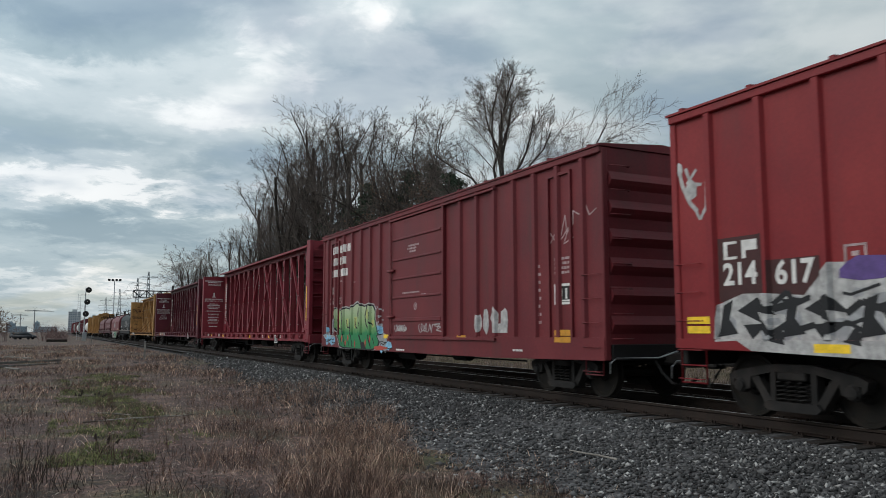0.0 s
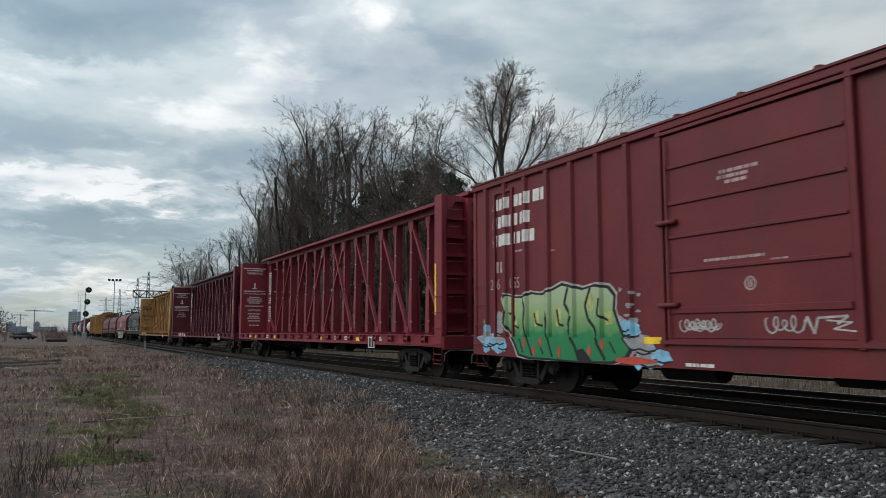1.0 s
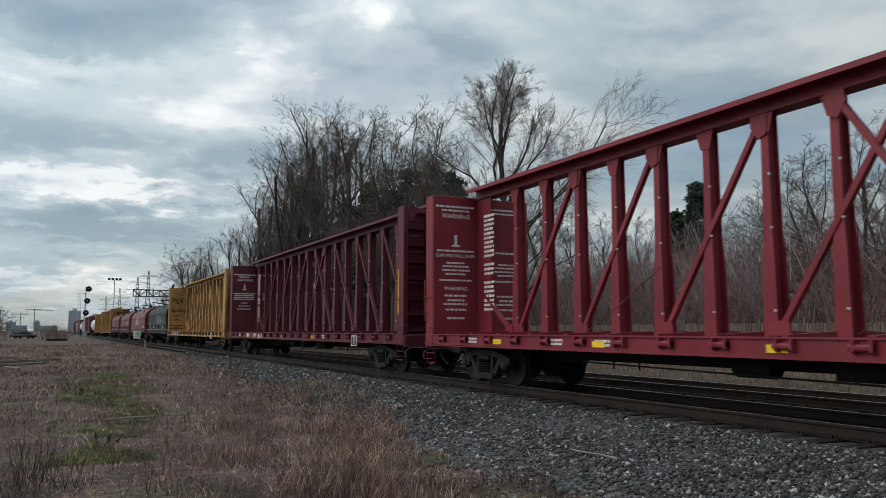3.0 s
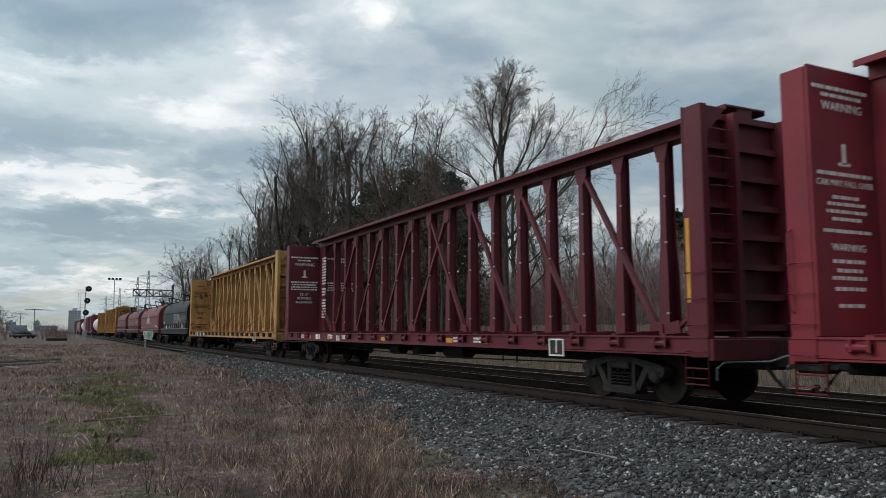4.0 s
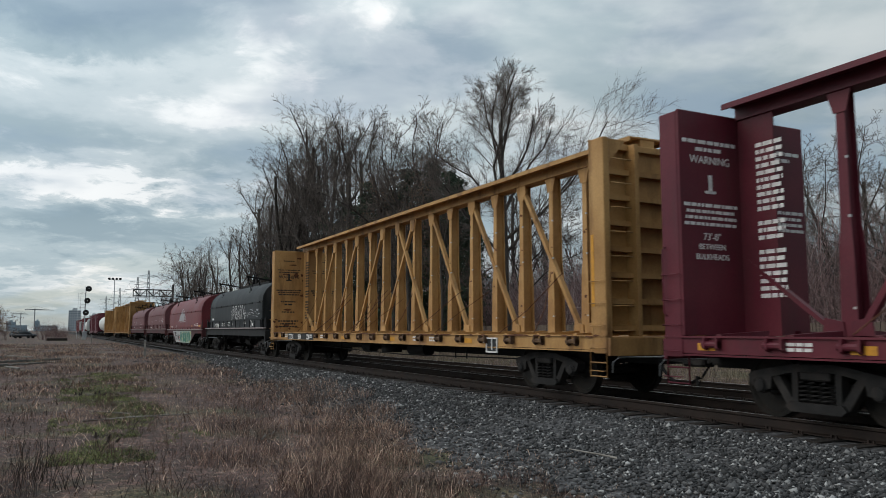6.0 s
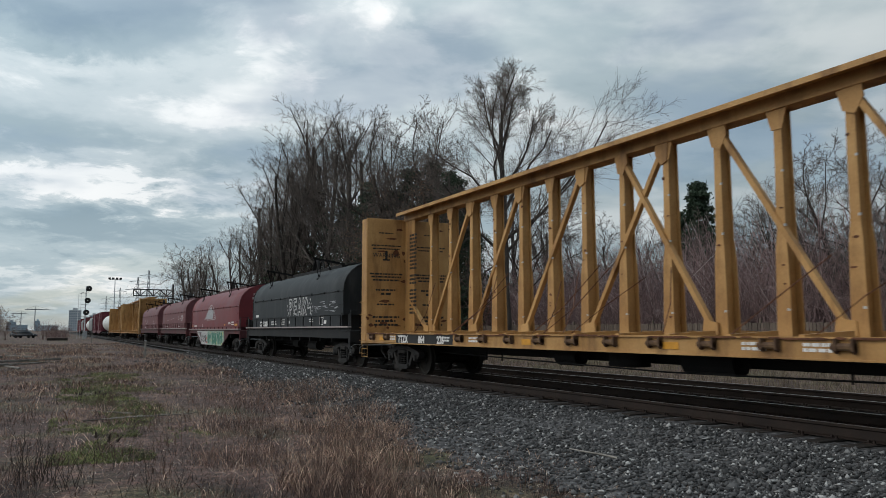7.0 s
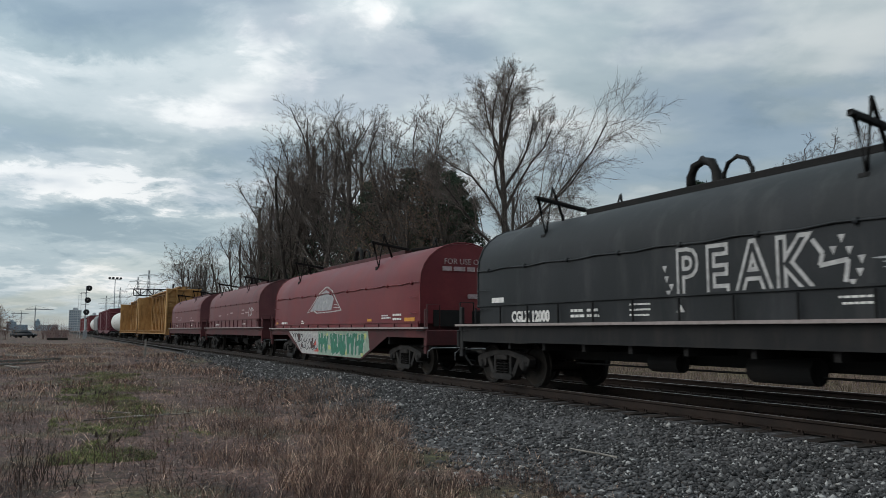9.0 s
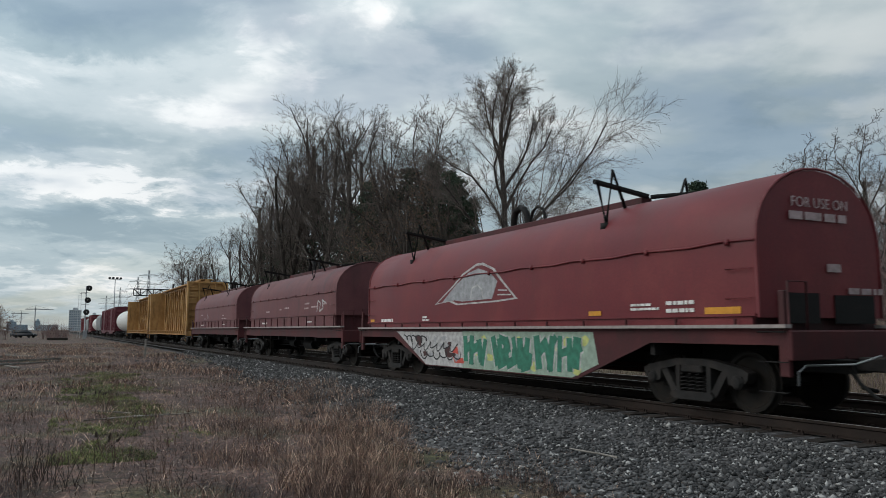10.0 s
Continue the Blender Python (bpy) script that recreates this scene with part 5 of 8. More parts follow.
def painted(car, name, material, polys, posts=(), W=1.40, lift=0.004, proud=0.065, label="", sill=None):
    """Paint on a ribbed side: on the sheet between the posts and on the posts' faces."""
    spans = []
    ps = sorted(posts)
    prev = -99.0
    for p in ps:
        spans += [(prev, p - 0.088, W), (p - 0.05, p + 0.05, W + proud)]
        prev = p + 0.088
    spans.append((prev, 99.0, W))
    bm = bmesh.new()
    flip = lambda q: [(b, a) for a, b in q]
    base_lift = lift
    for i, poly in enumerate(polys):
        lift = base_lift + 0.00015 * (i % 12)
        if sill is not None:
            # below this height the paint runs on over the proud side sill
            low = flip(clip_y(flip(poly), -9.0, sill))
            poly = flip(clip_y(flip(poly), sill, 9.0))
            if len(low) >= 3:
                prism(bm, low, -W - 0.045 - lift, -W - 0.044)
            if len(poly) < 3:
                continue
        for lo, hi, d in spans:
            c = clip_y(poly, lo, hi)
            if len(c) >= 3 and max(p[0] for p in c) - min(p[0] for p in c) > 0.004:
                prism(bm, c, -d - lift, -d + 0.001)
        # the sloping flanks of the posts
        for p in ps:
            for e in (-1, 1):
                lo, hi = sorted((p + e * 0.05, p + e * 0.088))
                c = clip_y(poly, lo, hi)
                if len(c) >= 3 and max(q[0] for q in c) - min(q[0] for q in c) > 0.004:
                    depth = lambda y: W + proud * (0.088 - abs(y - p)) / 0.038
                    bm.faces.new([bm.verts.new((-depth(y) - lift - 0.002, y, z)) for y, z in c])
    p = part(name, bm, material, car, label)
    return tagged(p, kind="stuff") if len(polys) > 1 or posts else p


def rect(y0, y1, z0, z1):
    return [(y0, z0), (y1, z0), (y1, z1), (y0, z1)]


def blob(rng, cy, cz, ry, rz, n=11, rough=0.28):
    return [(cy + ry * (1 + rng.uniform(-rough, rough)) * math.cos(6.283 * k / n), cz + rz * (1 + rng.uniform(-rough, rough)) * math.sin(6.283 * k / n)) for k in range(n)]


def stroke(pts, w):
    """A brush stroke as one polygon along (y, z) points."""
    left, right = [], []
    for i, p in enumerate(pts):
        a, b = pts[max(0, i - 1)], pts[min(len(pts) - 1, i + 1)]
        d = Vector((b[0] - a[0], b[1] - a[1]))
        d.normalize()
        left.append((p[0] - d.y * w / 2, p[1] + d.x * w / 2))
        right.append((p[0] + d.y * w / 2, p[1] - d.x * w / 2))
    return left + right[::-1]


def strokes(pts, w):
    return [stroke(pts[i:i + 2], w) for i in range(len(pts) - 1)]


def on_side(car, text, size, y, z, material, x, squeeze=1.0, name="number", bold=0.0):
    return part_mesh(name, letters(text, size, material, name, squeeze, 0.003, bold), car, "", (x - 0.004, y, z))


def on_end(car, text, size, x, z, y, material, squeeze=1.0, name="stencil", centre=True):
    """Text on a wall that faces back along the line, toward -y."""
    me = letters(text, size, material, name)
    me.transform(Matrix(((0, -squeeze, 0, 0), (1, 0, 0, 0), (0, 0, 1, 0), (0, 0, 0, 1))))
    if centre:
        xs = [v.co.x for v in me.vertices]
        x -= (max(xs) + min(xs)) / 2
    return part_mesh(name, me, car, "", (x, y - 0.004, z))


def post_rows(first, gap, half):
    out, y = [], first
    while y < half - 0.25:
        out += [y, -y]
        y += gap
    return out


def mark_oxide_boxcar(car):
    W = 1.40
    posts = post_rows(2.53, 0.80, 7.9)
    rng = random.Random(3)
    # name in three lines of plain white blocks
    bm_rows = []
    for z, n, ln in ((3.98, 8, 2.15), (3.58, 7, 1.55), (3.18, 7, 1.72)):
        w = ln / n
        for k in range(n):
            y = 7.07 - k * w
            wide = 0.70 + 0.16 * ((k * 5 + n) % 3 - 1)
            bm_rows.append([(y, z), (y - w * wide, z), (y - w * wide - 0.01, z + 0.25), (y - 0.01, z + 0.25)])
    painted(car, "lettering_bar", M_WHITE, bm_rows, posts, W)
    painted(car, "lettering_bar", M_FADED, [rect(6.83, 6.98, 2.60, 2.84), rect(6.63, 6.77, 2.60, 2.84)], posts, W)
    on_side(car, "266", 0.33, 7.18, 2.24, M_FADED, -W, 0.82)
    on_side(car, "055", 0.33, 6.38, 2.24, M_FADED, -W, 0.82)
    # the green piece: slanted letters run together, pale lime above, green below, black outlines, white halo
    top = [(6.66, 1.98), (6.50, 2.10), (6.15, 2.04), (5.85, 2.03), (5.55, 2.10), (5.2, 2.06), (4.85, 2.12), (4.5, 2.22), (4.15, 2.16), (3.85, 2.10), (3.5, 2.15), (3.12, 2.10), (2.95, 1.95)]
    side = [(2.98, 1.70), (2.86, 1.45), (2.72, 1.20), (2.52, 1.02), (2.62, 0.90), (3.0, 0.80)]
    foot = [(3.6, 0.78), (4.3, 0.78), (5.0, 0.80), (5.6, 0.80), (5.98, 0.86), (6.10, 1.05), (6.28, 1.25), (6.55, 1.50), (6.50, 1.75)]
    body = top + side + foot
    cy, cz = 4.55, 1.45
    grow = lambda f, g: [(cy + (y - cy) * f, max(0.765, cz + (z - cz) * g)) for y, z in body]
    painted(car, "spray_halo", M_GRAF_WHITE, [grow(1.05, 1.10)], posts, W, 0.003, sill=1.22)
    painted(car, "spray_outline", M_GRAF_BLACK, [grow(1.028, 1.045)], posts, W, 0.005, sill=1.22)
    painted(car, "spray_fill", M_GRAF_FADE, [grow(0.985, 0.975)], posts, W, 0.007, sill=1.22, label="lime to green spray fill")
    pale = [[(6.35, 1.95), (6.1, 1.96), (6.15, 1.66), (6.28, 1.62)], [(5.5, 1.72), (5.3, 1.76), (5.28, 1.46), (5.42, 1.42)], [(4.72, 1.80), (4.50, 1.78), (4.55, 1.45), (4.7, 1.42)], [(3.72, 2.0), (3.5, 2.02), (3.55, 1.72), (3.66, 1.72)], [(3.22, 1.66), (3.02, 1.68), (3.02, 1.46), (3.18, 1.44)], [(6.25, 1.55), (6.08, 1.56), (6.1, 1.40), (6.2, 1.40)]]
    painted(car, "spray_glint", M_GRAF_STRAW, pale, posts, W, 0.009, sill=1.22)
    edge = []
    for run, wd in (([(5.82, 2.06), (5.72, 1.80), (5.78, 1.50), (5.70, 1.25), (5.48, 0.84)], 0.05), ([(4.98, 2.12), (5.05, 1.85), (4.95, 1.55), (4.98, 1.30), (4.78, 0.84)], 0.055),
                    ([(4.30, 2.16), (4.42, 1.86), (4.22, 1.62), (4.30, 1.32), (4.05, 1.05), (3.95, 0.82)], 0.065), ([(3.62, 2.12), (3.78, 1.80), (3.70, 1.56), (3.52, 1.40), (3.40, 1.10), (3.18, 0.84)], 0.06),
                    ([(6.42, 1.72), (6.18, 1.66), (6.22, 1.46), (6.02, 1.40)], 0.04), ([(5.45, 1.70), (5.38, 1.48), (5.15, 1.44)], 0.045), ([(4.66, 1.75), (4.60, 1.46), (4.45, 1.44)], 0.05), ([(3.30, 1.92), (3.36, 1.62), (3.12, 1.52)], 0.045), ([(5.95, 1.18), (5.82, 0.90)], 0.035), ([(5.25, 1.12), (5.08, 0.88)], 0.035), ([(3.05, 1.15), (2.9, 0.95)], 0.03)):
        edge += strokes(run, wd)
    edge += [[(4.05, 0.98), (3.80, 1.02), (3.55, 0.80), (3.95, 0.80)], [(5.10, 1.60), (4.98, 1.64), (4.92, 1.42), (5.05, 1.40)], [(4.28, 1.66), (4.12, 1.60), (4.22, 1.42), (4.34, 1.44)]]
    painted(car, "spray_letter_edge", M_GRAF_BLACK, edge, posts, W, 0.011, sill=1.22)
    red = [[(y + 0.06, z), (y, z + 0.12), (y - 0.06, z + 0.01), (y - 0.01, z - 0.12)] for y, z in ((5.78, 1.10), (5.42, 0.95), (5.18, 1.12), (4.55, 0.95), (3.62, 0.98), (3.25, 1.10))]
    painted(car, "spray_spot", M_GRAF_RED, red + [blob(rng, 2.45, 0.85, 0.5, 0.06)], posts, W, 0.0135, sill=1.22)
    blue, pale, dark = [], [], []
    for cy, cz, ry, rz, n in ((7.05, 1.18, 0.48, 0.24, 12), (2.72, 1.50, 0.30, 0.16, 6), (2.45, 1.22, 0.42, 0.22, 10), (2.05, 0.95, 0.38, 0.14, 7)):
        for k in range(n):
            y, z = cy + rng.uniform(-ry, ry), cz + rng.uniform(-rz, rz)
            (blue if k % 3 else pale).append(blob(rng, y, z, rng.uniform(0.14, 0.32), rng.uniform(0.07, 0.15), 9, 0.45))
            if k % 2:
                dark.append(stroke([(y + 0.16, z - 0.05), (y - 0.02, z - 0.09), (y - 0.2, z - 0.06)], 0.03))
    for k in range(9):
        pale.append(blob(rng, rng.uniform(2.3, 3.0), rng.uniform(1.5, 2.1), rng.uniform(0.03, 0.12), rng.uniform(0.015, 0.05), 7, 0.4))
    pale += [blob(rng, 7.42, 1.35, 0.10, 0.26), blob(rng, 6.85, 1.62, 0.18, 0.14)]
    painted(car, "spray_cloud", M_GRAF_BLUE, blue, posts, W, 0.002, sill=1.22)
    painted(car, "spray_cloud", M_GRAF_GREY, pale, posts, W, 0.0022, sill=1.22)
    painted(car, "spray_shadow", M_GRAF_BLACK, dark, posts, W, 0.0045, sill=1.22)
    # two white fragments nearer the other end
    painted(car, "spray_fragment", M_GRAF_WHITE, [blob(rng, -3.38, 1.52, 0.13, 0.22), blob(rng, -3.70, 1.55, 0.14, 0.24), blob(rng, -4.10, 1.62, 0.16, 0.22), blob(rng, -4.50, 1.60, 0.16, 0.25), rect(-4.6, -4.0, 1.30, 1.50)], posts, W)
    painted(car, "spray_scribble", M_FADED, strokes([(-6.2, 2.95), (-6.25, 3.25), (-6.4, 3.1), (-6.5, 3.5), (-6.6, 3.15), (-6.75, 3.55), (-6.8, 3.2), (-7.0, 3.35), (-7.0, 3.6), (-7.3, 3.45), (-7.35, 3.75), (-7.5, 3.45), (-7.7, 3.55)], 0.022) + strokes([(-6.25, 3.05), (-6.6, 3.45), (-6.45, 2.95), (-6.85, 3.3), (-6.7, 3.0), (-7.0, 3.1)], 0.02), (), W)
    # stencils, label frame, reflectors, recessed panel edges
    bars(car, M_FADED, -W, [(-6.38, 2.70 - 0.09 * k, 0.55, 0.05) for k in range(4)] + [(-5.6, 2.60 - 0.16 * k, 0.30, 0.06) for k in range(8)] + [(6.15, 3.0, 0.3, 0.04), (5.0, 2.9, 0.3, 0.03)])
    painted(car, "label_frame", M_WHITE, [rect(-6.96, -6.90, 1.84, 2.24), rect(-6.42, -6.36, 1.84, 2.24), rect(-6.90, -6.42, 2.19, 2.24), rect(-6.90, -6.42, 1.84, 1.89), rect(-6.78, -6.72, 1.95, 2.15), rect(-6.62, -6.56, 1.95, 2.15), rect(-6.9, -6.42, 1.90, 1.93)], (), W, 0.006)
    painted(car, "label_plate", M_BLACKPAINT, [rect(-6.95, -6.37, 1.85, 2.23)], (), W, 0.004)
    for y in (-6.66, 1.95, -2.6):
        painted(car, "reflector", M_ORANGE if y < 0 else M_YEL, [rect(y - 0.26, y + 0.26, 1.12, 1.23), rect(y - 0.26, y + 0.26, 1.25, 1.36)] if y == -6.66 else [rect(y - 0.22, y + 0.22, 1.13, 1.24)], (), W + 0.045, 0.004)
    ring = lambda r: [(-0.04 + r * math.cos(k * 0.524), 2.0 + r * math.sin(k * 0.524)) for k in range(13)]
    painted(car, "door_ring", M_FADED, strokes(ring(0.09), 0.026) + [rect(-0.075, -0.05, 1.94, 2.06), rect(-0.03, -0.005, 1.94, 2.06)], (), W + 0.055, 0.004)
    loop = []
    for y0, wd, ht, turns in ((1.30, 0.75, 0.10, 7), (1.20, 0.60, 0.07, 5), (-0.30, 0.55, 0.12, 4)):
        pts = [(y0 - wd * k / (turns * 8) + 0.07 * math.sin(k * 0.785), 1.42 + ht * math.cos(k * 0.785) * (0.75 + 0.25 * math.sin(k * 0.31))) for k in range(turns * 8)]
        loop += strokes(pts, 0.022)
    loop += strokes([(-0.85, 1.34), (-0.92, 1.52), (-1.02, 1.30), (-1.08, 1.50), (-1.5, 1.52), (-1.35, 1.42)], 0.03) + strokes([(-1.2, 1.47), (-1.55, 1.44), (-1.3, 1.36), (-1.6, 1.33)], 0.022)
    painted(car, "spray_scribble", M_GRAF_WHITE, loop, (), W + 0.055)
    bars(car, M_FADED, -W - 0.055, [(0.5, 3.55, 0.6, 0.05), (0.45, 3.63, 0.7, 0.05), (0.35, 3.47, 0.4, 0.05), (0.8, 2.36, 1.1, 0.04), (-0.4, 2.28, 0.3, 0.04)])
    for e in (-1, 1):
        bm = bmesh.new()
        for poly in (rect(e * 6.22 - 0.03, e * 6.22 + 0.03, 1.2, 4.40), rect(min(e * 6.25, e * 6.95), max(e * 6.25, e * 6.95), 4.34, 4.40), rect(e * 6.95 - 0.03, e * 6.95 + 0.03, 1.2, 4.40)):
            prism(bm, poly, -W - 0.05, -W + 0.001)
        part("placard_panel_edge", bm, M_BOX_RED, car)
    bars(car, M_WHITE, -W - 0.05, [(1.25, 0.80, 0.6, 0.05), (-4.9, 0.92, 0.4, 0.04)])
    wall = [(0.9, 3.6, 0.5, 0.05), (0.9, 3.5, 0.5, 0.05), (1.05, 2.75, 0.35, 0.05), (1.05, 2.65, 0.35, 0.05), (1.05, 2.55, 0.35, 0.05)]
    wall_bars(car, M_FADED, -7.99, -1, wall)


def mark_bright_boxcar(car):
    W = 1.40
    posts = post_rows(2.77, 0.93, 8.2)
    rng = random.Random(9)
    painted(car, "patch_panel", M_PANEL, [rect(6.50, 7.33, 1.75, 2.68), rect(5.60, 6.44, 1.70, 2.30)], posts, W, 0.002)
    painted(car, "lettering_bar", M_WHITE, [rect(6.98, 7.22, 2.36, 2.40), rect(6.98, 7.22, 2.58, 2.62), rect(7.15, 7.22, 2.36, 2.62), rect(6.82, 6.89, 2.36, 2.62), rect(6.62, 6.82, 2.47, 2.62)], posts, W)
    on_side(car, "214", 0.44, 7.24, 2.00, M_WHITE, -W, 0.92, "number", 0.012)
    on_side(car, "617", 0.44, 6.34, 1.97, M_WHITE, -W, 0.92, "number", 0.012)
    white, black, grey = [], [], []
    white.append([(7.40, 1.18), (7.35, 1.72), (6.9, 1.86), (6.5, 1.85), (5.9, 1.80), (5.5, 2.20), (5.2, 2.18), (4.6, 2.15), (2.0, 2.1), (0.5, 2.0), (0.5, 1.0), (5.0, 1.0), (6.75, 1.06), (7.0, 1.2)])
    for y0 in (7.2, 6.1, 5.0, 3.9, 2.8, 1.7):
        black += [[(y0 + 0.15, 1.25), (y0 + 0.05, 1.70), (y0 - 0.12, 1.78), (y0 - 0.05, 1.5), (y0 - 0.2, 1.3)], [(y0 - 0.2, 1.62), (y0 - 0.55, 1.80), (y0 - 0.85, 1.55), (y0 - 0.55, 1.60), (y0 - 0.6, 1.45)], [(y0 - 0.3, 1.42), (y0 - 0.7, 1.44), (y0 - 0.45, 1.22)], [(y0 - 0.75, 1.20), (y0 - 0.92, 1.42), (y0 - 1.0, 1.15)]]
        grey += [blob(rng, y0 - 0.75, 1.30, 0.16, 0.10), blob(rng, y0 - 0.1, 1.40, 0.08, 0.16)]
    r7 = random.Random(83)
    for k in range(15):
        y0, z0 = r7.uniform(4.6, 7.1), r7.uniform(1.25, 1.95)
        if z0 > 1.75 and y0 > 5.6:
            continue
        black += strokes([(y0, z0), (y0 - r7.uniform(0.1, 0.35), z0 + r7.uniform(-0.2, 0.2)), (y0 - r7.uniform(0.3, 0.6), z0 + r7.uniform(-0.1, 0.15))], r7.uniform(0.03, 0.09))
        grey.append(blob(r7, y0 - 0.2, z0, r7.uniform(0.08, 0.22), r7.uniform(0.04, 0.10)))
    painted(car, "spray_fill", M_GRAF_WHITE, white, posts, W, 0.004, sill=1.22)
    painted(car, "spray_shape", M_GRAF_GREY, grey, posts, W, 0.006, sill=1.22)
    painted(car, "spray_shape", M_GRAF_BLACK, black, posts, W, 0.008, sill=1.22)
    painted(car, "spray_cloud", M_GRAF_VIOLET, [blob(rng, 4.9, 2.10, 0.5, 0.16), blob(rng, 3.6, 2.1, 0.6, 0.2)], posts, W, 0.009)
    painted(car, "spray_tag", M_GRAF_WHITE, strokes([(8.08, 3.95), (8.0, 3.6), (7.85, 3.3), (7.7, 3.15)], 0.07) + strokes([(7.92, 3.85), (7.8, 3.55), (7.85, 3.35)], 0.06) + strokes([(7.7, 3.8), (7.9, 3.6), (7.6, 3.55)], 0.05) + strokes([(7.5, 3.7), (7.52, 3.2), (7.65, 3.02), (7.75, 3.2)], 0.05) + [blob(rng, 7.8, 3.5, 0.12, 0.14), blob(rng, 8.05, 3.85, 0.06, 0.12)], (), W)
    for y, z in ((7.70, 1.44), (7.70, 1.30)):
        painted(car, "reflector", M_YEL, [rect(y - 0.27, y + 0.27, z, z + 0.11)], (), W + 0.012, 0.004)
    painted(car, "reflector", M_YEL, [rect(5.25, 5.76, 1.06, 1.17)], (), W + 0.045, 0.006)
    painted(car, "placard_frame", M_FADED, [rect(5.0, 5.3, 2.16, 2.19), rect(5.0, 5.3, 2.37, 2.40), rect(5.0, 5.03, 2.16, 2.40), rect(5.27, 5.3, 2.16, 2.40), rect(5.1, 5.2, 2.25, 2.31)], (), W, 0.006)


def mark_centerbeam(car, paint_mat, refl, spots, text_lines, rng_seed, number=None, labels=True, note=None, mask_y=None):
    W, HB, DECK = 1.43, 11.125, 1.22
    rng = random.Random(rng_seed)
    for y in spots:
        sheet(car, "reflector", refl, -W + 0.012, y - 0.17, y + 0.17, DECK - 0.19, DECK - 0.08)
    bars(car, M_WHITE, -W + 0.014, [(y, DECK - 0.10 - 0.07 * k, 0.42, 0.045) for y in (9.3, 6.0, 4.6, -3.4, -4.4, -7.2) for k in range(2)], "stencil_line")
    if number:
        y = 8.70
        for word, gap in number:
            on_side(car, word, 0.27, y, DECK - 0.23, M_WHITE, -W + 0.012, 0.95, "number", 0.008)
            y -= gap
    if mask_y is not None:
        bm = bmesh.new()
        for q in (rect(mask_y - 0.24, mask_y + 0.24, 1.14, 1.17), rect(mask_y - 0.24, mask_y + 0.24, 0.84, 0.87), rect(mask_y - 0.24, mask_y - 0.21, 0.87, 1.14), rect(mask_y + 0.21, mask_y + 0.24, 0.87, 1.14), rect(mask_y - 0.02, mask_y + 0.01, 0.90, 1.14)):
            prism(bm, q, -W - 0.02, -W + 0.012)
        part("service_label_frame", bm, M_WHITE, car)
        sheet(car, "service_label", M_DARKMETAL, -W + 0.008, mask_y - 0.22, mask_y + 0.22, 0.86, 1.15)
    # writing on the face of the trailing bulkhead, near half and far half
    face = HB
    rows = []
    for sx in (-1, 1):
        xc = sx * 0.78
        for z, ln, h in text_lines:
            rows.append((xc, z, ln, h))
    wall_bars(car, M_WHITE if labels else M_BLACKPAINT, face, -1, rows)
    ink = M_WHITE if labels else M_BLACKPAINT
    for txt, size, z in note or ():
        on_end(car, txt, size, -0.78, z, face, ink)
    # a small plain figure between the lines
    bm = bmesh.new()
    box(bm, -0.82, -0.74, face - 0.004, face, 3.52, 3.80)
    box(bm, -0.90, -0.66, face - 0.004, face, 3.50, 3.545)
    part("pictogram", bm, ink, car)
    # list of lines on the solid panel of the beam
    bars(car, ink, -0.13, [(HB - 0.35, 4.25 - 0.115 * k, 0.50, 0.065) for k in range(22) if k not in (10, 14)])
    # grab handle on the near edge
    if labels:
        bm = bmesh.new()
        tube(bm, [(-W, HB + 0.36, 1.55), (-W - 0.07, HB + 0.36, 1.6), (-W - 0.07, HB + 0.36, 2.6), (-W, HB + 0.36, 2.65)], 0.014, 6)
        part("grab_iron", bm, paint_mat, car, "", True)
    # the yellow edge sheet at the leading corner post
    sheet(car, "edge_reflector", refl, -W - 0.004, -HB - 0.12, -HB - 0.04, 1.75, 3.05)
    # slack load straps hung against the beam
    for k in range(6 if labels else 14):
        y = rng.uniform(-9.5, 9.5)
        s = rng.choice((-1, 1))
        bm = bmesh.new()
        tube(bm, [(-W + 0.12, y, DECK + 0.05), (-0.8, y + 0.35 * s, DECK + 0.55), (-0.24, y + 0.9 * s, DECK + rng.uniform(1.0, 1.5))], 0.010, 4)
        part("load_strap", bm, M_RUSTPATCH, car)


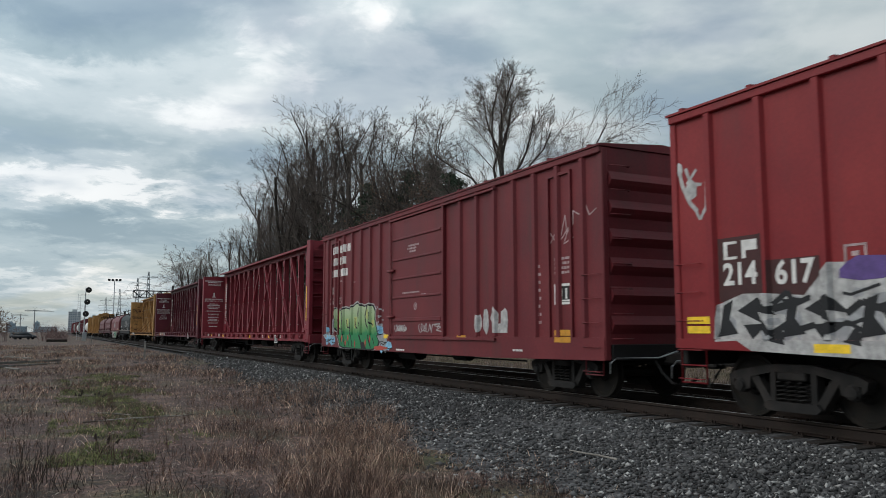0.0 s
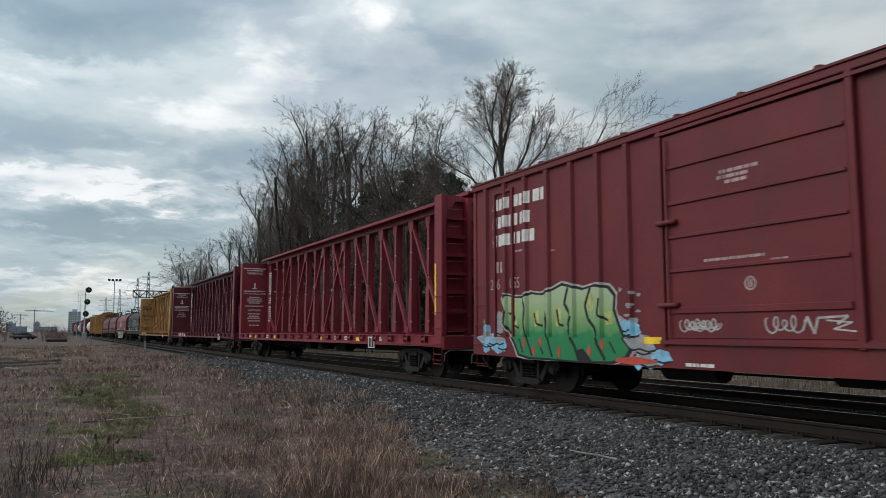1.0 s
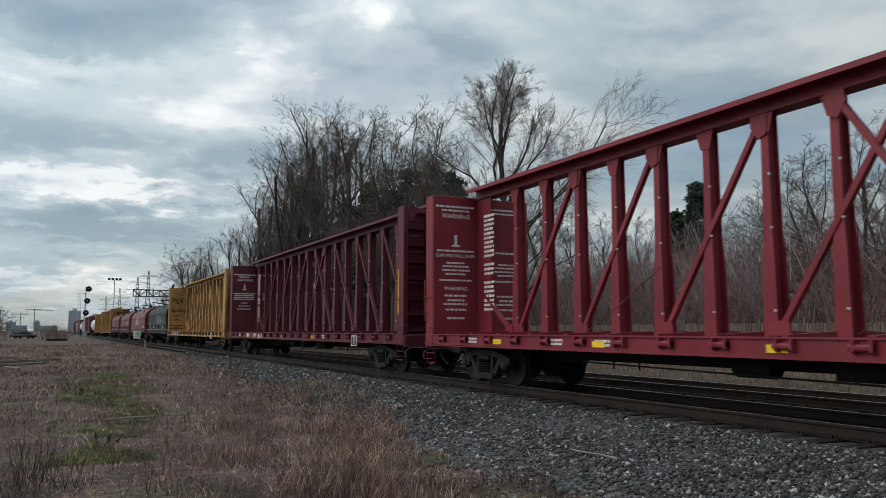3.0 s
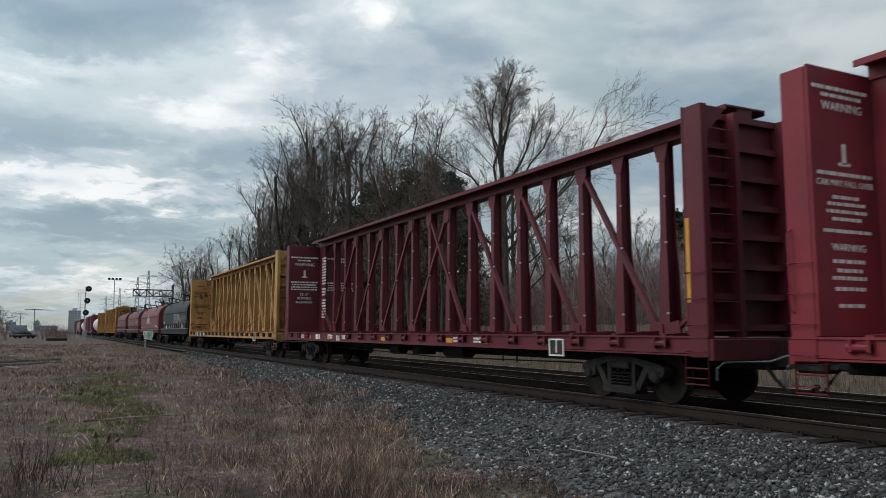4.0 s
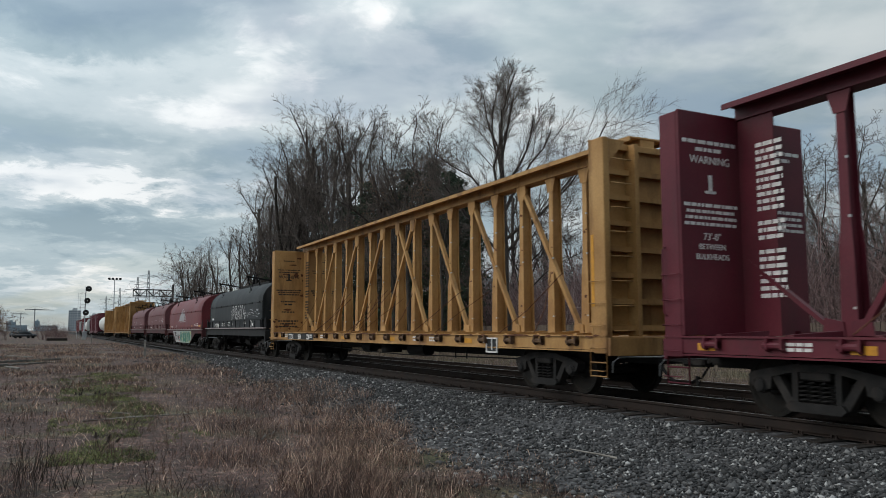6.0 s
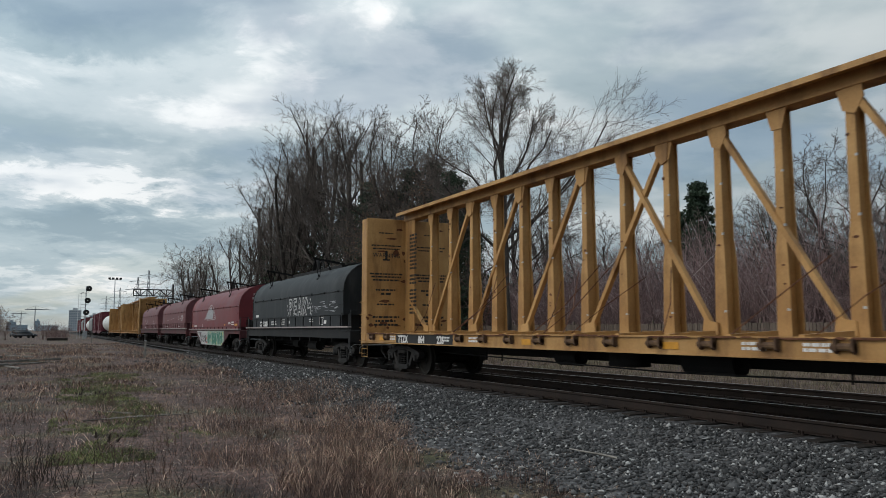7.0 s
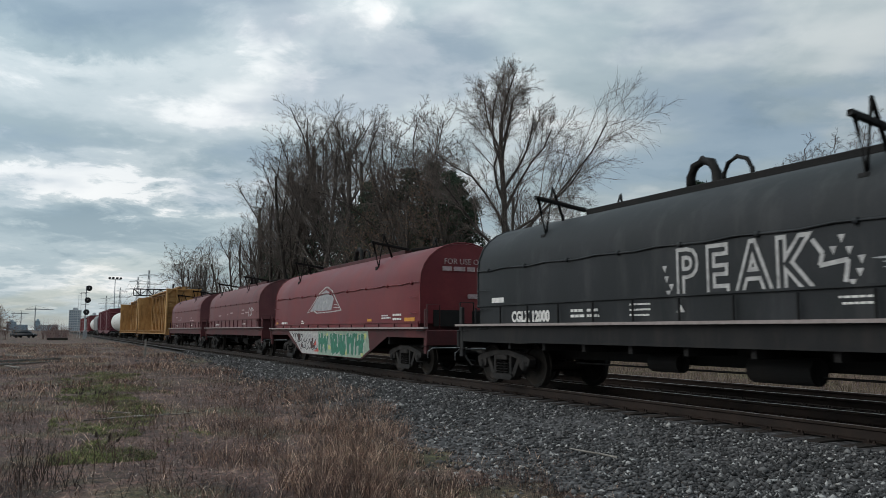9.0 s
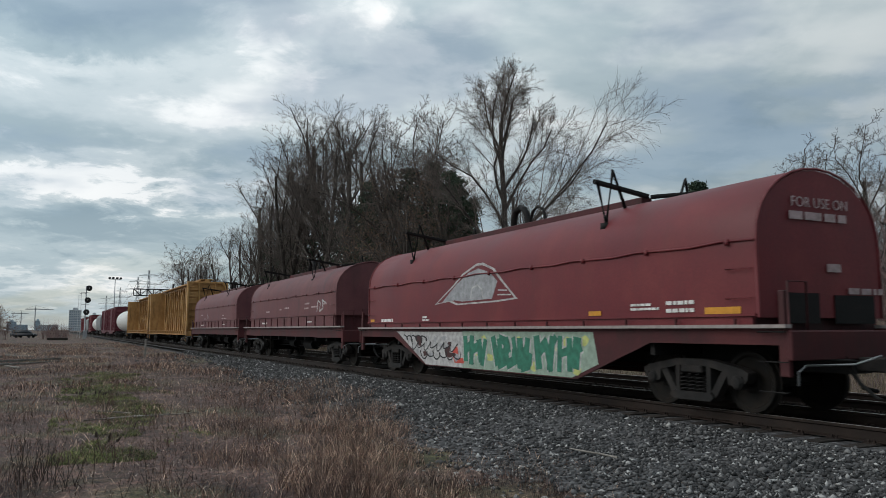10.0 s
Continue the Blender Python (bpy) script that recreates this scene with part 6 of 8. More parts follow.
def mark_cars():
    mark_oxide_boxcar(box_oxide)
    mark_bright_boxcar(box_bright)
    lines_a = [(4.52, 1.15, 0.05), (4.42, 0.8, 0.05), (3.36, 1.1, 0.05), (3.05, 0.55, 0.045), (2.96, 0.75, 0.045), (2.86, 0.8, 0.045), (2.76, 0.6, 0.045), (2.60, 0.95, 0.045), (2.20, 0.65, 0.05), (2.08, 0.5, 0.05), (1.98, 0.7, 0.05), (1.84, 0.6, 0.05), (1.62, 0.5, 0.05)]
    lines_b = [(4.30, 1.15, 0.06), (4.18, 0.6, 0.06), (3.28, 1.15, 0.055), (3.18, 1.05, 0.05), (3.08, 1.1, 0.05), (2.98, 1.15, 0.05)]
    lines_c = [(4.35, 0.5, 0.035), (3.95, 1.0, 0.04), (3.85, 0.9, 0.04), (3.05, 1.1, 0.05), (2.96, 1.0, 0.05), (2.86, 0.9, 0.05), (2.55, 0.7, 0.05), (2.42, 0.35, 0.07), (2.1, 0.6, 0.05), (1.7, 0.9, 0.06), (1.58, 0.7, 0.06), (1.46, 0.8, 0.06)]
    mark_centerbeam(cb_red, M_CB_RED, M_YEL, (8.0, 4.5, 0.7, -1.85, -5.65), lines_a, 4, None, True, (("WARNING", 0.17, 4.24), ("CAR MAY FALL OVER", 0.12, 3.22), ("WARNING", 0.14, 2.36)), -6.85)
    mark_centerbeam(cb_maroon, M_CB_MAROON, M_ORANGE, (10.7, 8.2, 5.95, 1.0, -3.2, -5.0), lines_b, 5, (), True, (("WARNING", 0.18, 3.98), ("73'-0\"", 0.16, 2.75), ("BETWEEN", 0.13, 2.60), ("BULKHEADS", 0.13, 2.44)), -7.7)
    mark_centerbeam(cb_yellow, M_CB_YELLOW, M_ORANGE, (9.9, 2.15, -2.0, -6.5), lines_c, 6, (("TTZX", 1.32), ("864", 1.12), ("226", 1.0)), False, (("WARNING", 0.19, 3.60),), -7.6)
    on_side(cb_maroon, "826", 0.24, 5.18, 0.99, M_WHITE, -1.43 + 0.012, 0.95, "number", 0.008)
    bars(cb_maroon, M_WHITE, -1.43 + 0.012, [(7.46, 1.02, 0.50, 0.17), (6.07, 1.02, 0.40, 0.17)])
    sheet(cb_yellow, "number_panel", M_BLACKPAINT, -1.43 + 0.0155, 5.4, 8.85, 0.96, 1.21, 0.004)
    rng = random.Random(12)
    bm = bmesh.new()
    for k in range(26):
        x, z = rng.uniform(-1.4, 1.3), rng.choice((rng.uniform(1.4, 4.6), rng.uniform(1.35, 1.8)))
        w, h = rng.uniform(0.03, 0.16), rng.uniform(0.02, 0.06)
        prism(bm, blob(rng, x, z, w, h, 8, 0.5), 11.125 - 0.003, 11.125 + 0.001, "y")
    prism(bm, blob(rng, -0.45, 3.75, 0.09, 0.14, 8, 0.4), 11.125 - 0.004, 11.125 + 0.001, "y")
    tagged(part("rust_scab", bm, M_RUSTPATCH, cb_yellow), kind="stuff")
    bm = bmesh.new()
    for k in range(60):
        y = rng.uniform(-11.3, 11.3)
        prism(bm, blob(rng, y, 1.235 - rng.uniform(0, 0.02), rng.uniform(0.08, 0.3), 0.016, 8, 0.4), -1.4535, -1.4485)
    tagged(part("edge_rust", bm, M_RUSTPATCH, cb_yellow), kind="stuff")
    bm = bmesh.new()
    for k in range(46):
        j = rng.randrange(16)
        y, z = (j - 7.5) * 1.236 + rng.uniform(-0.07, 0.07), rng.uniform(1.4, 4.4)
        d = 0.15 - (z - 1.22) * 0.0098
        prism(bm, blob(rng, y, z, rng.uniform(0.02, 0.06), rng.uniform(0.01, 0.03), 7, 0.4), -d - 0.006, -d + 0.004)
    tagged(part("strap_scuff", bm, M_RUSTPATCH, cb_yellow), kind="stuff")
    # black coil car
    c, W = coil_black, 1.34
    y = 0.12
    for ch, w in (("P", 0.62), ("E", 0.60), ("A", 0.66), ("K", 0.66)):
        part_mesh("spray_letter", letters(ch, 1.02, M_GRAF_WHITE, "spray_letter", 0.86, 0.003, 0.05), c, "", (-W - 0.004, y, 1.86))
        part_mesh("spray_letter_core", letters(ch, 1.02, M_COIL_BLACK, "spray_letter_core", 0.86, 0.003, -0.012), c, "", (-W - 0.010, y, 1.86))
        y -= w
    painted(c, "spray_dot", M_GRAF_WHITE, [[(yy, z), (yy - 0.10, z), (yy - 0.05, z - 0.11)] for yy, z in ((0.42, 2.35), (0.38, 2.18), (0.28, 2.05), (0.35, 1.95), (-2.72, 2.52), (-2.6, 2.38), (-2.82, 2.36), (-2.98, 2.24), (-2.95, 2.08), (-2.85, 1.95))] + strokes([(-2.35, 2.5), (-2.5, 2.3), (-2.45, 2.15), (-2.85, 2.2), (-2.8, 1.92)], 0.06), (), W)
    on_side(c, "CGLX 12000", 0.30, 5.0, 1.50, M_WHITE, -W - 0.013, 0.86, "number", 0.012)
    bars(c, M_WHITE, -W - 0.013, [(2.9, 1.66, 0.42, 0.05), (2.9, 1.56, 0.42, 0.05), (2.4, 1.66, 0.35, 0.05), (2.4, 1.56, 0.35, 0.05), (1.22, 1.74, 0.5, 0.03), (1.22, 1.65, 0.5, 0.03), (1.22, 1.56, 0.5, 0.03), (-2.7, 1.72, 0.5, 0.03), (-2.75, 1.64, 0.45, 0.03)])
    painted(c, "stencil_mark", M_WHITE, [[(0.12, 1.60), (-0.06, 1.60), (0.03, 1.72)]], (), W + 0.013)
    painted(c, "placard", M_WHITE, [rect(5.35, 5.85, 1.92, 2.03)], (), W)
    painted(c, "service_label_frame", M_WHITE, [rect(-4.4, -4.0, 1.52, 1.55), rect(-4.4, -4.0, 1.77, 1.80), rect(-4.4, -4.36, 1.52, 1.80), rect(-4.04, -4.0, 1.52, 1.80), rect(-4.75, -4.5, 1.55, 1.68)], (), W + 0.013)
    wall_bars(c, M_FADED, -6.485, -1, [(0.05, 3.32, 0.95, 0.13), (0.75, 1.96, 0.8, 0.05), (0.75, 1.88, 0.8, 0.05)])
    # brake gear on the end platform and pale scuffs on the cover
    bm = bmesh.new()
    tube(bm, [(-0.35, -6.56, 1.3), (-0.35, -6.56, 2.30)], 0.05, 6)
    tube(bm, [(-0.35, -6.60, 2.32), (-0.35, -6.70, 2.32)], 0.22, 14)
    box(bm, -0.55, -0.15, -6.62, -6.50, 1.75, 2.10, 0.03)
    part("hand_brake", bm, M_UNDER, c, "dark hand-brake wheel and housing")
    r6 = random.Random(71)
    painted(c, "paint_scuff", M_GRAF_GREY, [blob(r6, r6.uniform(-5.9, -3.3), r6.uniform(1.98, 2.35), r6.uniform(0.06, 0.28), r6.uniform(0.006, 0.02), 9, 0.5) for _ in range(26)], (), W, 0.003)
    # red coil car
    c, W = coil_red, 1.34
    outer = [(2.80, 1.96), (2.0, 2.02), (1.6, 1.92), (-0.3, 1.94), (-1.16, 1.98), (-0.55, 2.42), (-0.2, 2.70), (0.3, 2.86), (0.6, 2.86), (1.3, 2.66), (1.8, 2.4)]
    painted(c, "spray_outline", M_GRAF_WHITE, [outer], (), W, 0.003)
    painted(c, "spray_fill", M_COIL_RED, [[(0.6 + (y - 0.6) * 0.93, 2.3 + (z - 2.3) * 0.90) for y, z in outer]], (), W, 0.005)
    inner = [(2.35, 2.02), (1.7, 2.04), (1.3, 2.0), (-0.1, 2.02), (-0.35, 2.40), (0.0, 2.62), (0.5, 2.74), (1.0, 2.66), (1.6, 2.42)]
    painted(c, "spray_fill", M_GRAF_GREY, [inner], (), W, 0.007)
    painted(c, "spray_line", M_GRAF_WHITE, strokes([(0.9, 2.05), (0.8, 2.3), (0.55, 2.36), (0.35, 2.25), (0.3, 2.05)], 0.04) + strokes([(-0.35, 2.1), (-0.9, 2.08)], 0.03) + strokes([(-0.38, 2.2), (-0.75, 2.18)], 0.03), (), W, 0.009)
    S = 1.39
    painted(c, "spray_ground", M_GRAF_WHITE, [[(5.1, 1.28), (4.6, 1.28), (1.2, 1.28), (1.2, 0.44), (3.2, 0.44)]], (), S, 0.003)
    painted(c, "spray_ground", M_GRAF_MINT, [[(1.2, 1.29), (-3.75, 1.29), (-3.9, 0.72), (-3.1, 0.44), (1.2, 0.44)]], (), S, 0.003)
    # interlocking slanted shapes that spell nothing
    rim, ink, shine = [], [], []
    r5 = random.Random(61)
    y = 1.05
    while y > -3.35:
        w, lean = r5.uniform(0.15, 0.25), r5.uniform(-0.22, 0.22)
        zb, zt_ = 0.50 + r5.uniform(0, 0.12), 1.22 - r5.uniform(0, 0.12)
        kind = r5.randrange(4)
        runs = [[(y, zt_), (y - lean * 0.5, (zb + zt_) / 2), (y - lean, zb)]]
        if kind == 0:
            runs.append([(y, zt_), (y - 0.34, zt_ - 0.08), (y - 0.40, zt_ - 0.30)])
        elif kind == 1:
            runs.append([(y - lean, zb), (y - lean - 0.30, zb + 0.10), (y - 0.36, zb + 0.34)])
        elif kind == 2:
            runs.append([(y - lean * 0.5, 0.86), (y - 0.38, 1.02 + lean)])
        for run in runs:
            rim += strokes(run, w + 0.07)
            ink += strokes(run, w) + [[(p + w * 0.5 * math.cos(j * 1.05), q + w * 0.5 * math.sin(j * 1.05)) for j in range(6)] for p, q in run[1:-1]]
        shine.append(blob(r5, y - 0.2, r5.uniform(0.55, 1.15), 0.14, 0.09))
        y -= r5.uniform(0.24, 0.34)
    keep = lambda polys: [[(p, min(1.285, max(0.45, q))) for p, q in poly] for poly in polys]
    rim, ink, shine = keep(rim), keep(ink), keep(shine)
    painted(c, "spray_glint", M_GRAF_STRAW, shine, (), S, 0.004)
    painted(c, "spray_rim", M_GRAF_WHITE, rim, (), S, 0.006)
    painted(c, "spray_letter_shape", M_GRAF_DEEP, ink, (), S, 0.0085)
    r2 = random.Random(40)
    ln = []
    for y0, wd, zc, ht, n in ((4.55, 1.5, 1.10, 0.11, 5), (4.1, 2.6, 0.92, 0.13, 7), (3.5, 2.2, 0.70, 0.12, 6)):
        ph = r2.uniform(0, 6)
        ln += strokes([(y0 - wd * k / (n * 9) + 0.10 * math.sin(k * 0.698 + ph), zc + ht * math.cos(k * 0.698) * (0.7 + 0.3 * math.sin(k * 0.37 + ph))) for k in range(n * 9)], 0.034)
    wash = [blob(r2, r2.uniform(1.5, 3.9), r2.uniform(0.65, 1.15), r2.uniform(0.06, 0.2), r2.uniform(0.05, 0.12), 8, 0.4) for _ in range(16)]
    painted(c, "spray_shape", M_GRAF_GREY, wash[::2], (), S, 0.0045)
    painted(c, "spray_shape", M_PANEL, wash[1::2], (), S, 0.005)
    painted(c, "spray_line", M_GRAF_BLACK, [q for q in ln if all(z > 0.45 for _, z in q)], (), S, 0.006)
    painted(c, "spray_cloud", M_GRAF_RED, [blob(r2, 1.55, 0.75, 0.14, 0.2), blob(r2, 1.35, 0.6, 0.25, 0.08)], (), S, 0.005)
    bars(c, M_WHITE, -W - 0.013, [(6.35, 1.55, 0.9, 0.09), (3.5, 1.63, 0.3, 0.05), (3.5, 1.55, 0.4, 0.05), (-4.75, 1.72, 0.5, 0.04), (-4.75, 1.65, 0.7, 0.04), (-5.6, 1.72, 0.6, 0.06), (-5.6, 1.60, 0.6, 0.06)])
    painted(c, "reflector", M_ORANGE, [rect(-7.10, -6.42, 1.56, 1.66), rect(-3.95, -3.6, 1.58, 1.66), rect(6.9, 7.2, 1.56, 1.64)], (), W + 0.013)
    on_end(c, "FOR USE ON", 0.22, -0.0, 3.12, -7.43, M_FADED)
    wall_bars(c, M_FADED, -7.43, -1, [(-0.05, 2.93, 1.25, 0.12), (0.25, 2.18, 0.3, 0.12), (0.95, 1.86, 0.8, 0.09)])
    # dark slabs paint in the shade of two openings in the end
    bm = bmesh.new()
    box(bm, -0.95, -0.1, -7.425, -7.405, 1.42, 1.86)
    box(bm, 0.25, 1.15, -7.425, -7.405, 1.42, 1.84)
    part("end_opening", bm, M_UNDER, c)
    # maroon coil cars
    W = 1.34
    for c, s in ((coil_dull, 3), (coil_dull_b, 4)):
        r3 = random.Random(s)
        painted(c, "spray_scribble", M_GRAF_WHITE, strokes([(-4.2, 2.0), (-4.3, 2.4), (-4.6, 2.3), (-4.5, 2.0), (-4.9, 2.1), (-4.8, 2.4), (-5.2, 2.3)], 0.06) if s == 3 else strokes([(2.0, 2.0), (1.8, 2.3), (1.6, 2.05)], 0.04), (), W)
        bars(c, M_FADED, -W - 0.002, [(r3.uniform(-5, 5), r3.uniform(1.9, 2.3), r3.uniform(0.3, 0.9), 0.06) for _ in range(7)])
        bars(c, M_WHITE, -W - 0.013, [(4.0, 1.58, 0.9, 0.07), (-3.0, 1.6, 0.6, 0.05)])


mark_cars()

# ---- trees ----
M_CROWN = surface("bare_twigs", [(0.068, 0.054, 0.048), (0.105, 0.085, 0.075), (0.15, 0.125, 0.11)], 0.5, 9, 0.95, 0, 0, None, None, 0, 0.25)


def frustums(segs, sides):
    """Many tapered bars at once: rows of p0 (3), r0, p1 (3), r1."""
    s = np.asarray(segs, float)
    p0, r0, p1, r1 = s[:, 0:3], s[:, 3], s[:, 4:7], s[:, 7]
    d = p1 - p0
    d /= np.maximum(np.linalg.norm(d, axis=1, keepdims=True), 1e-6)
    ref = np.where(np.abs(d[:, 2:3]) > 0.9, np.array([[1.0, 0, 0]]), np.array([[0, 0, 1.0]]))
    a = np.cross(d, ref)
    a /= np.linalg.norm(a, axis=1, keepdims=True)
    c = np.cross(d, a)
    ang = 2 * np.pi * np.arange(sides) / sides
    ring = np.cos(ang)[None, :, None] * a[:, None] + np.sin(ang)[None, :, None] * c[:, None]
    v = np.concatenate((p0[:, None] + ring * r0[:, None, None], p1[:, None] + ring * r1[:, None, None]), 1).reshape(-1, 3)
    q = np.array([(k, (k + 1) % sides, sides + (k + 1) % sides, sides + k) for k in range(sides)])
    f = (q[None] + 2 * sides * np.arange(len(s))[:, None, None]).reshape(-1, 4)
    return v, f


def grow_tree(seed, height, spread_k, fork, lean=(0, 0), counts=(9, 7, 6, 4), start=0.3, twig=0.015, droop=0.0, stems=1, limbs=()):
    """A bare tree's bars: limbs fork from the stem, branches from limbs, twigs from branches."""
    rng = random.Random(seed)
    thick, thin = [], []

    def vec(scale):
        return Vector((rng.gauss(0, 1), rng.gauss(0, 1), rng.gauss(0, 1))) * scale

    def limb(p, d, length, r, level):
        n = 7 if level == 0 else (5 if level < 3 else 3)
        nodes = [(p.copy(), d.copy(), r)]
        for k in range(n):
            wander = (0.06, 0.12, 0.17, 0.20, 0.22)[level]
            bend = Vector((lean[0], lean[1], 0)) * (0.10 if level < 2 else 0.0)
            d = (d + vec(wander) + Vector((0, 0, (0.03, 0.06, 0.035, 0.02, 0.02)[level] - droop * (level > 1))) + bend).normalized()
            r1 = max(twig * 0.30, r * (0.91 if level == 0 else 0.80))
            q = p + d * length / n
            if level == 4:
                if k == 2:
                    thin.append((*nodes[0][0], nodes[0][2], *q, r1))
            else:
                (thick if level < 2 else thin).append((*p, r, *q, r1))
            p, r = q, r1
            nodes.append((p.copy(), d.copy(), r))
        if level >= len(counts):
            return
        if level == 0 and limbs:
            # chosen limbs: height share, lean across the line of sight in degrees, length
            for f, ang, ln in limbs:
                i = min(n - 1, int(f * n))
                q, dd, rr = nodes[i]
                q = q.lerp(nodes[i + 1][0], f * n - i)
                g = radians(ang)
                nd = (Vector((0.892, -0.452, 0)) * math.sin(g) + Vector((0.452, 0.892, 0)) * rng.gauss(0, 0.22) + Vector((0, 0, math.cos(g)))).normalized()
                limb(q, nd, ln * length / 13.5, rr * rng.uniform(0.52, 0.70), 1)
            return
        cnt = counts[level]
        lo = start if level == 0 else 0.22
        for j in range(cnt):
            f = lo + (1.0 - lo) * (j + rng.random() * 0.8) / cnt
            i = min(n - 1, int(f * n))
            q, dd, rr = nodes[i]
            w = f * n - i
            q = q.lerp(nodes[i + 1][0], w)
            side = dd.cross(vec(1.0)).normalized()
            ang = (fork + 0.06 * level) * rng.uniform(0.6, 1.3) if level else fork * rng.uniform(0.7, 1.3) * (1.35 - 0.65 * f)
            nd = (dd * math.cos(ang) + side * math.sin(ang)).normalized()
            ln = length * spread_k * rng.uniform(0.75, 1.15) * (1.0 - 0.25 * f) if level == 0 else length * (0.52, 0.50, 0.52)[min(2, level - 1)] * rng.uniform(0.6, 1.2) * (1.15 - 0.45 * f)
            limb(q, nd, ln, max(twig * (1.2, 0.9, 0.62, 0.48)[min(3, level)], rr * (0.50, 0.42, 0.40, 0.45)[min(3, level)] * rng.uniform(0.85, 1.15)), level + 1)

    for s in range(stems):
        off = Vector((rng.uniform(-0.3, 0.3), rng.uniform(-0.3, 0.3), 0)) if stems > 1 else Vector((0, 0, 0))
        d0 = (Vector((lean[0] * 0.4, lean[1] * 0.4, 1)) + (vec(0.22) if stems > 1 else Vector((0, 0, 0)))).normalized()
        limb(off, d0, height * (0.72 if stems == 1 else rng.uniform(0.55, 0.75)), height * (0.0125 if stems == 1 else 0.0085), 0)
    # bring the whole to its height
    top = max(q[6] for q in thick + thin)
    k = height / top
    return [tuple(v * k for v in q) for q in thick], [tuple(v * k for v in q) for q in thin]


def bare_tree(label, seed, height, spread_k, fork, at, group="bare trees beside the line", **kw):
    thick, thin = grow_tree(seed, height, spread_k, fork, **kw)
    t = thing("bare_tree", label, "tree", group, at=at)
    v, f = frustums(thick, 6)
    part_mesh("trunk", raw_mesh("trunk", v, f, M_BARK), t)
    v, f = frustums(thin, 3)
    part_mesh("crown", raw_mesh("crown", v, f, M_CROWN), t, "leafless grey-brown twigs")
    return t


def leaves(rng, centres, per, radius, size, flat=0.6):
    """Clouds of small triangles round given centres."""
    c = np.repeat(np.asarray(centres, float), per, axis=0)
    n = len(c)
    c = c + rng.normal(0, radius, (n, 3)) * np.array((1, 1, flat))
    a, b = rng.normal(0, 1, (n, 3)), rng.normal(0, 1, (n, 3))
    a = a / np.linalg.norm(a, axis=1, keepdims=True) * size * rng.uniform(0.6, 1.4, (n, 1))
    b = b / np.linalg.norm(b, axis=1, keepdims=True) * size * rng.uniform(0.3, 0.8, (n, 1))
    v = np.stack((c - a * 0.5, c + a * 0.5, c + b), 1).reshape(-1, 3)
    return v, np.arange(3 * n).reshape(-1, 3)


def conifer(label, seed, height, width, at, bare=0.15, clumps=5, per=10, ragged=0.5, name="pine_tree"):
    rng, pr = np.random.default_rng(seed), random.Random(seed)
    t = thing(name, label, "tree", "evergreens among the bare trees", at=at)
    stem, centres, twigs = [], [], []
    p = Vector((0, 0, 0))
    for k in range(10):
        q = Vector((pr.gauss(0, 0.05), pr.gauss(0, 0.05), height * (k + 1) / 10))
        stem.append((*p, 0.011 * height * (1 - k / 10.5), *q, 0.011 * height * (1 - (k + 1) / 10.5)))
        p = q
    levels = int(height * 2.0)
    for k in range(levels):
        f = bare + (1 - bare) * k / levels
        reach = width * (1 - f) ** 0.75 * pr.uniform(1 - ragged, 1 + ragged) + 0.25
        for j in range(5):
            a = pr.uniform(0, 6.283)
            r = reach * pr.uniform(0.55, 1.1)
            z = f * height
            end = Vector((r * math.cos(a), r * math.sin(a), z + r * pr.uniform(-0.15, 0.35)))
            twigs.append((0, 0, z, 0.035, *end, 0.012))
            for m in range(clumps):
                w = 0.35 + 0.65 * (m + 1) / clumps
                centres.append((end.x * w, end.y * w, z + (end.z - z) * w))
    v, f = frustums(stem + twigs, 5)
    part_mesh("trunk", raw_mesh("trunk", v, f, M_BARK), t)
    v, f = leaves(rng, centres, per, 0.20, 0.30)
    part_mesh("crown", raw_mesh("crown", v, f, M_NEEDLE), t, "dark green needle clumps")
    return t


def along(px, x):
    """Where a line of sight that starts at the eye and bears px meets the plane x: y along the railway. px: offset from the line's far end."""
    return 1726.0 * x / px - 0.511 * x


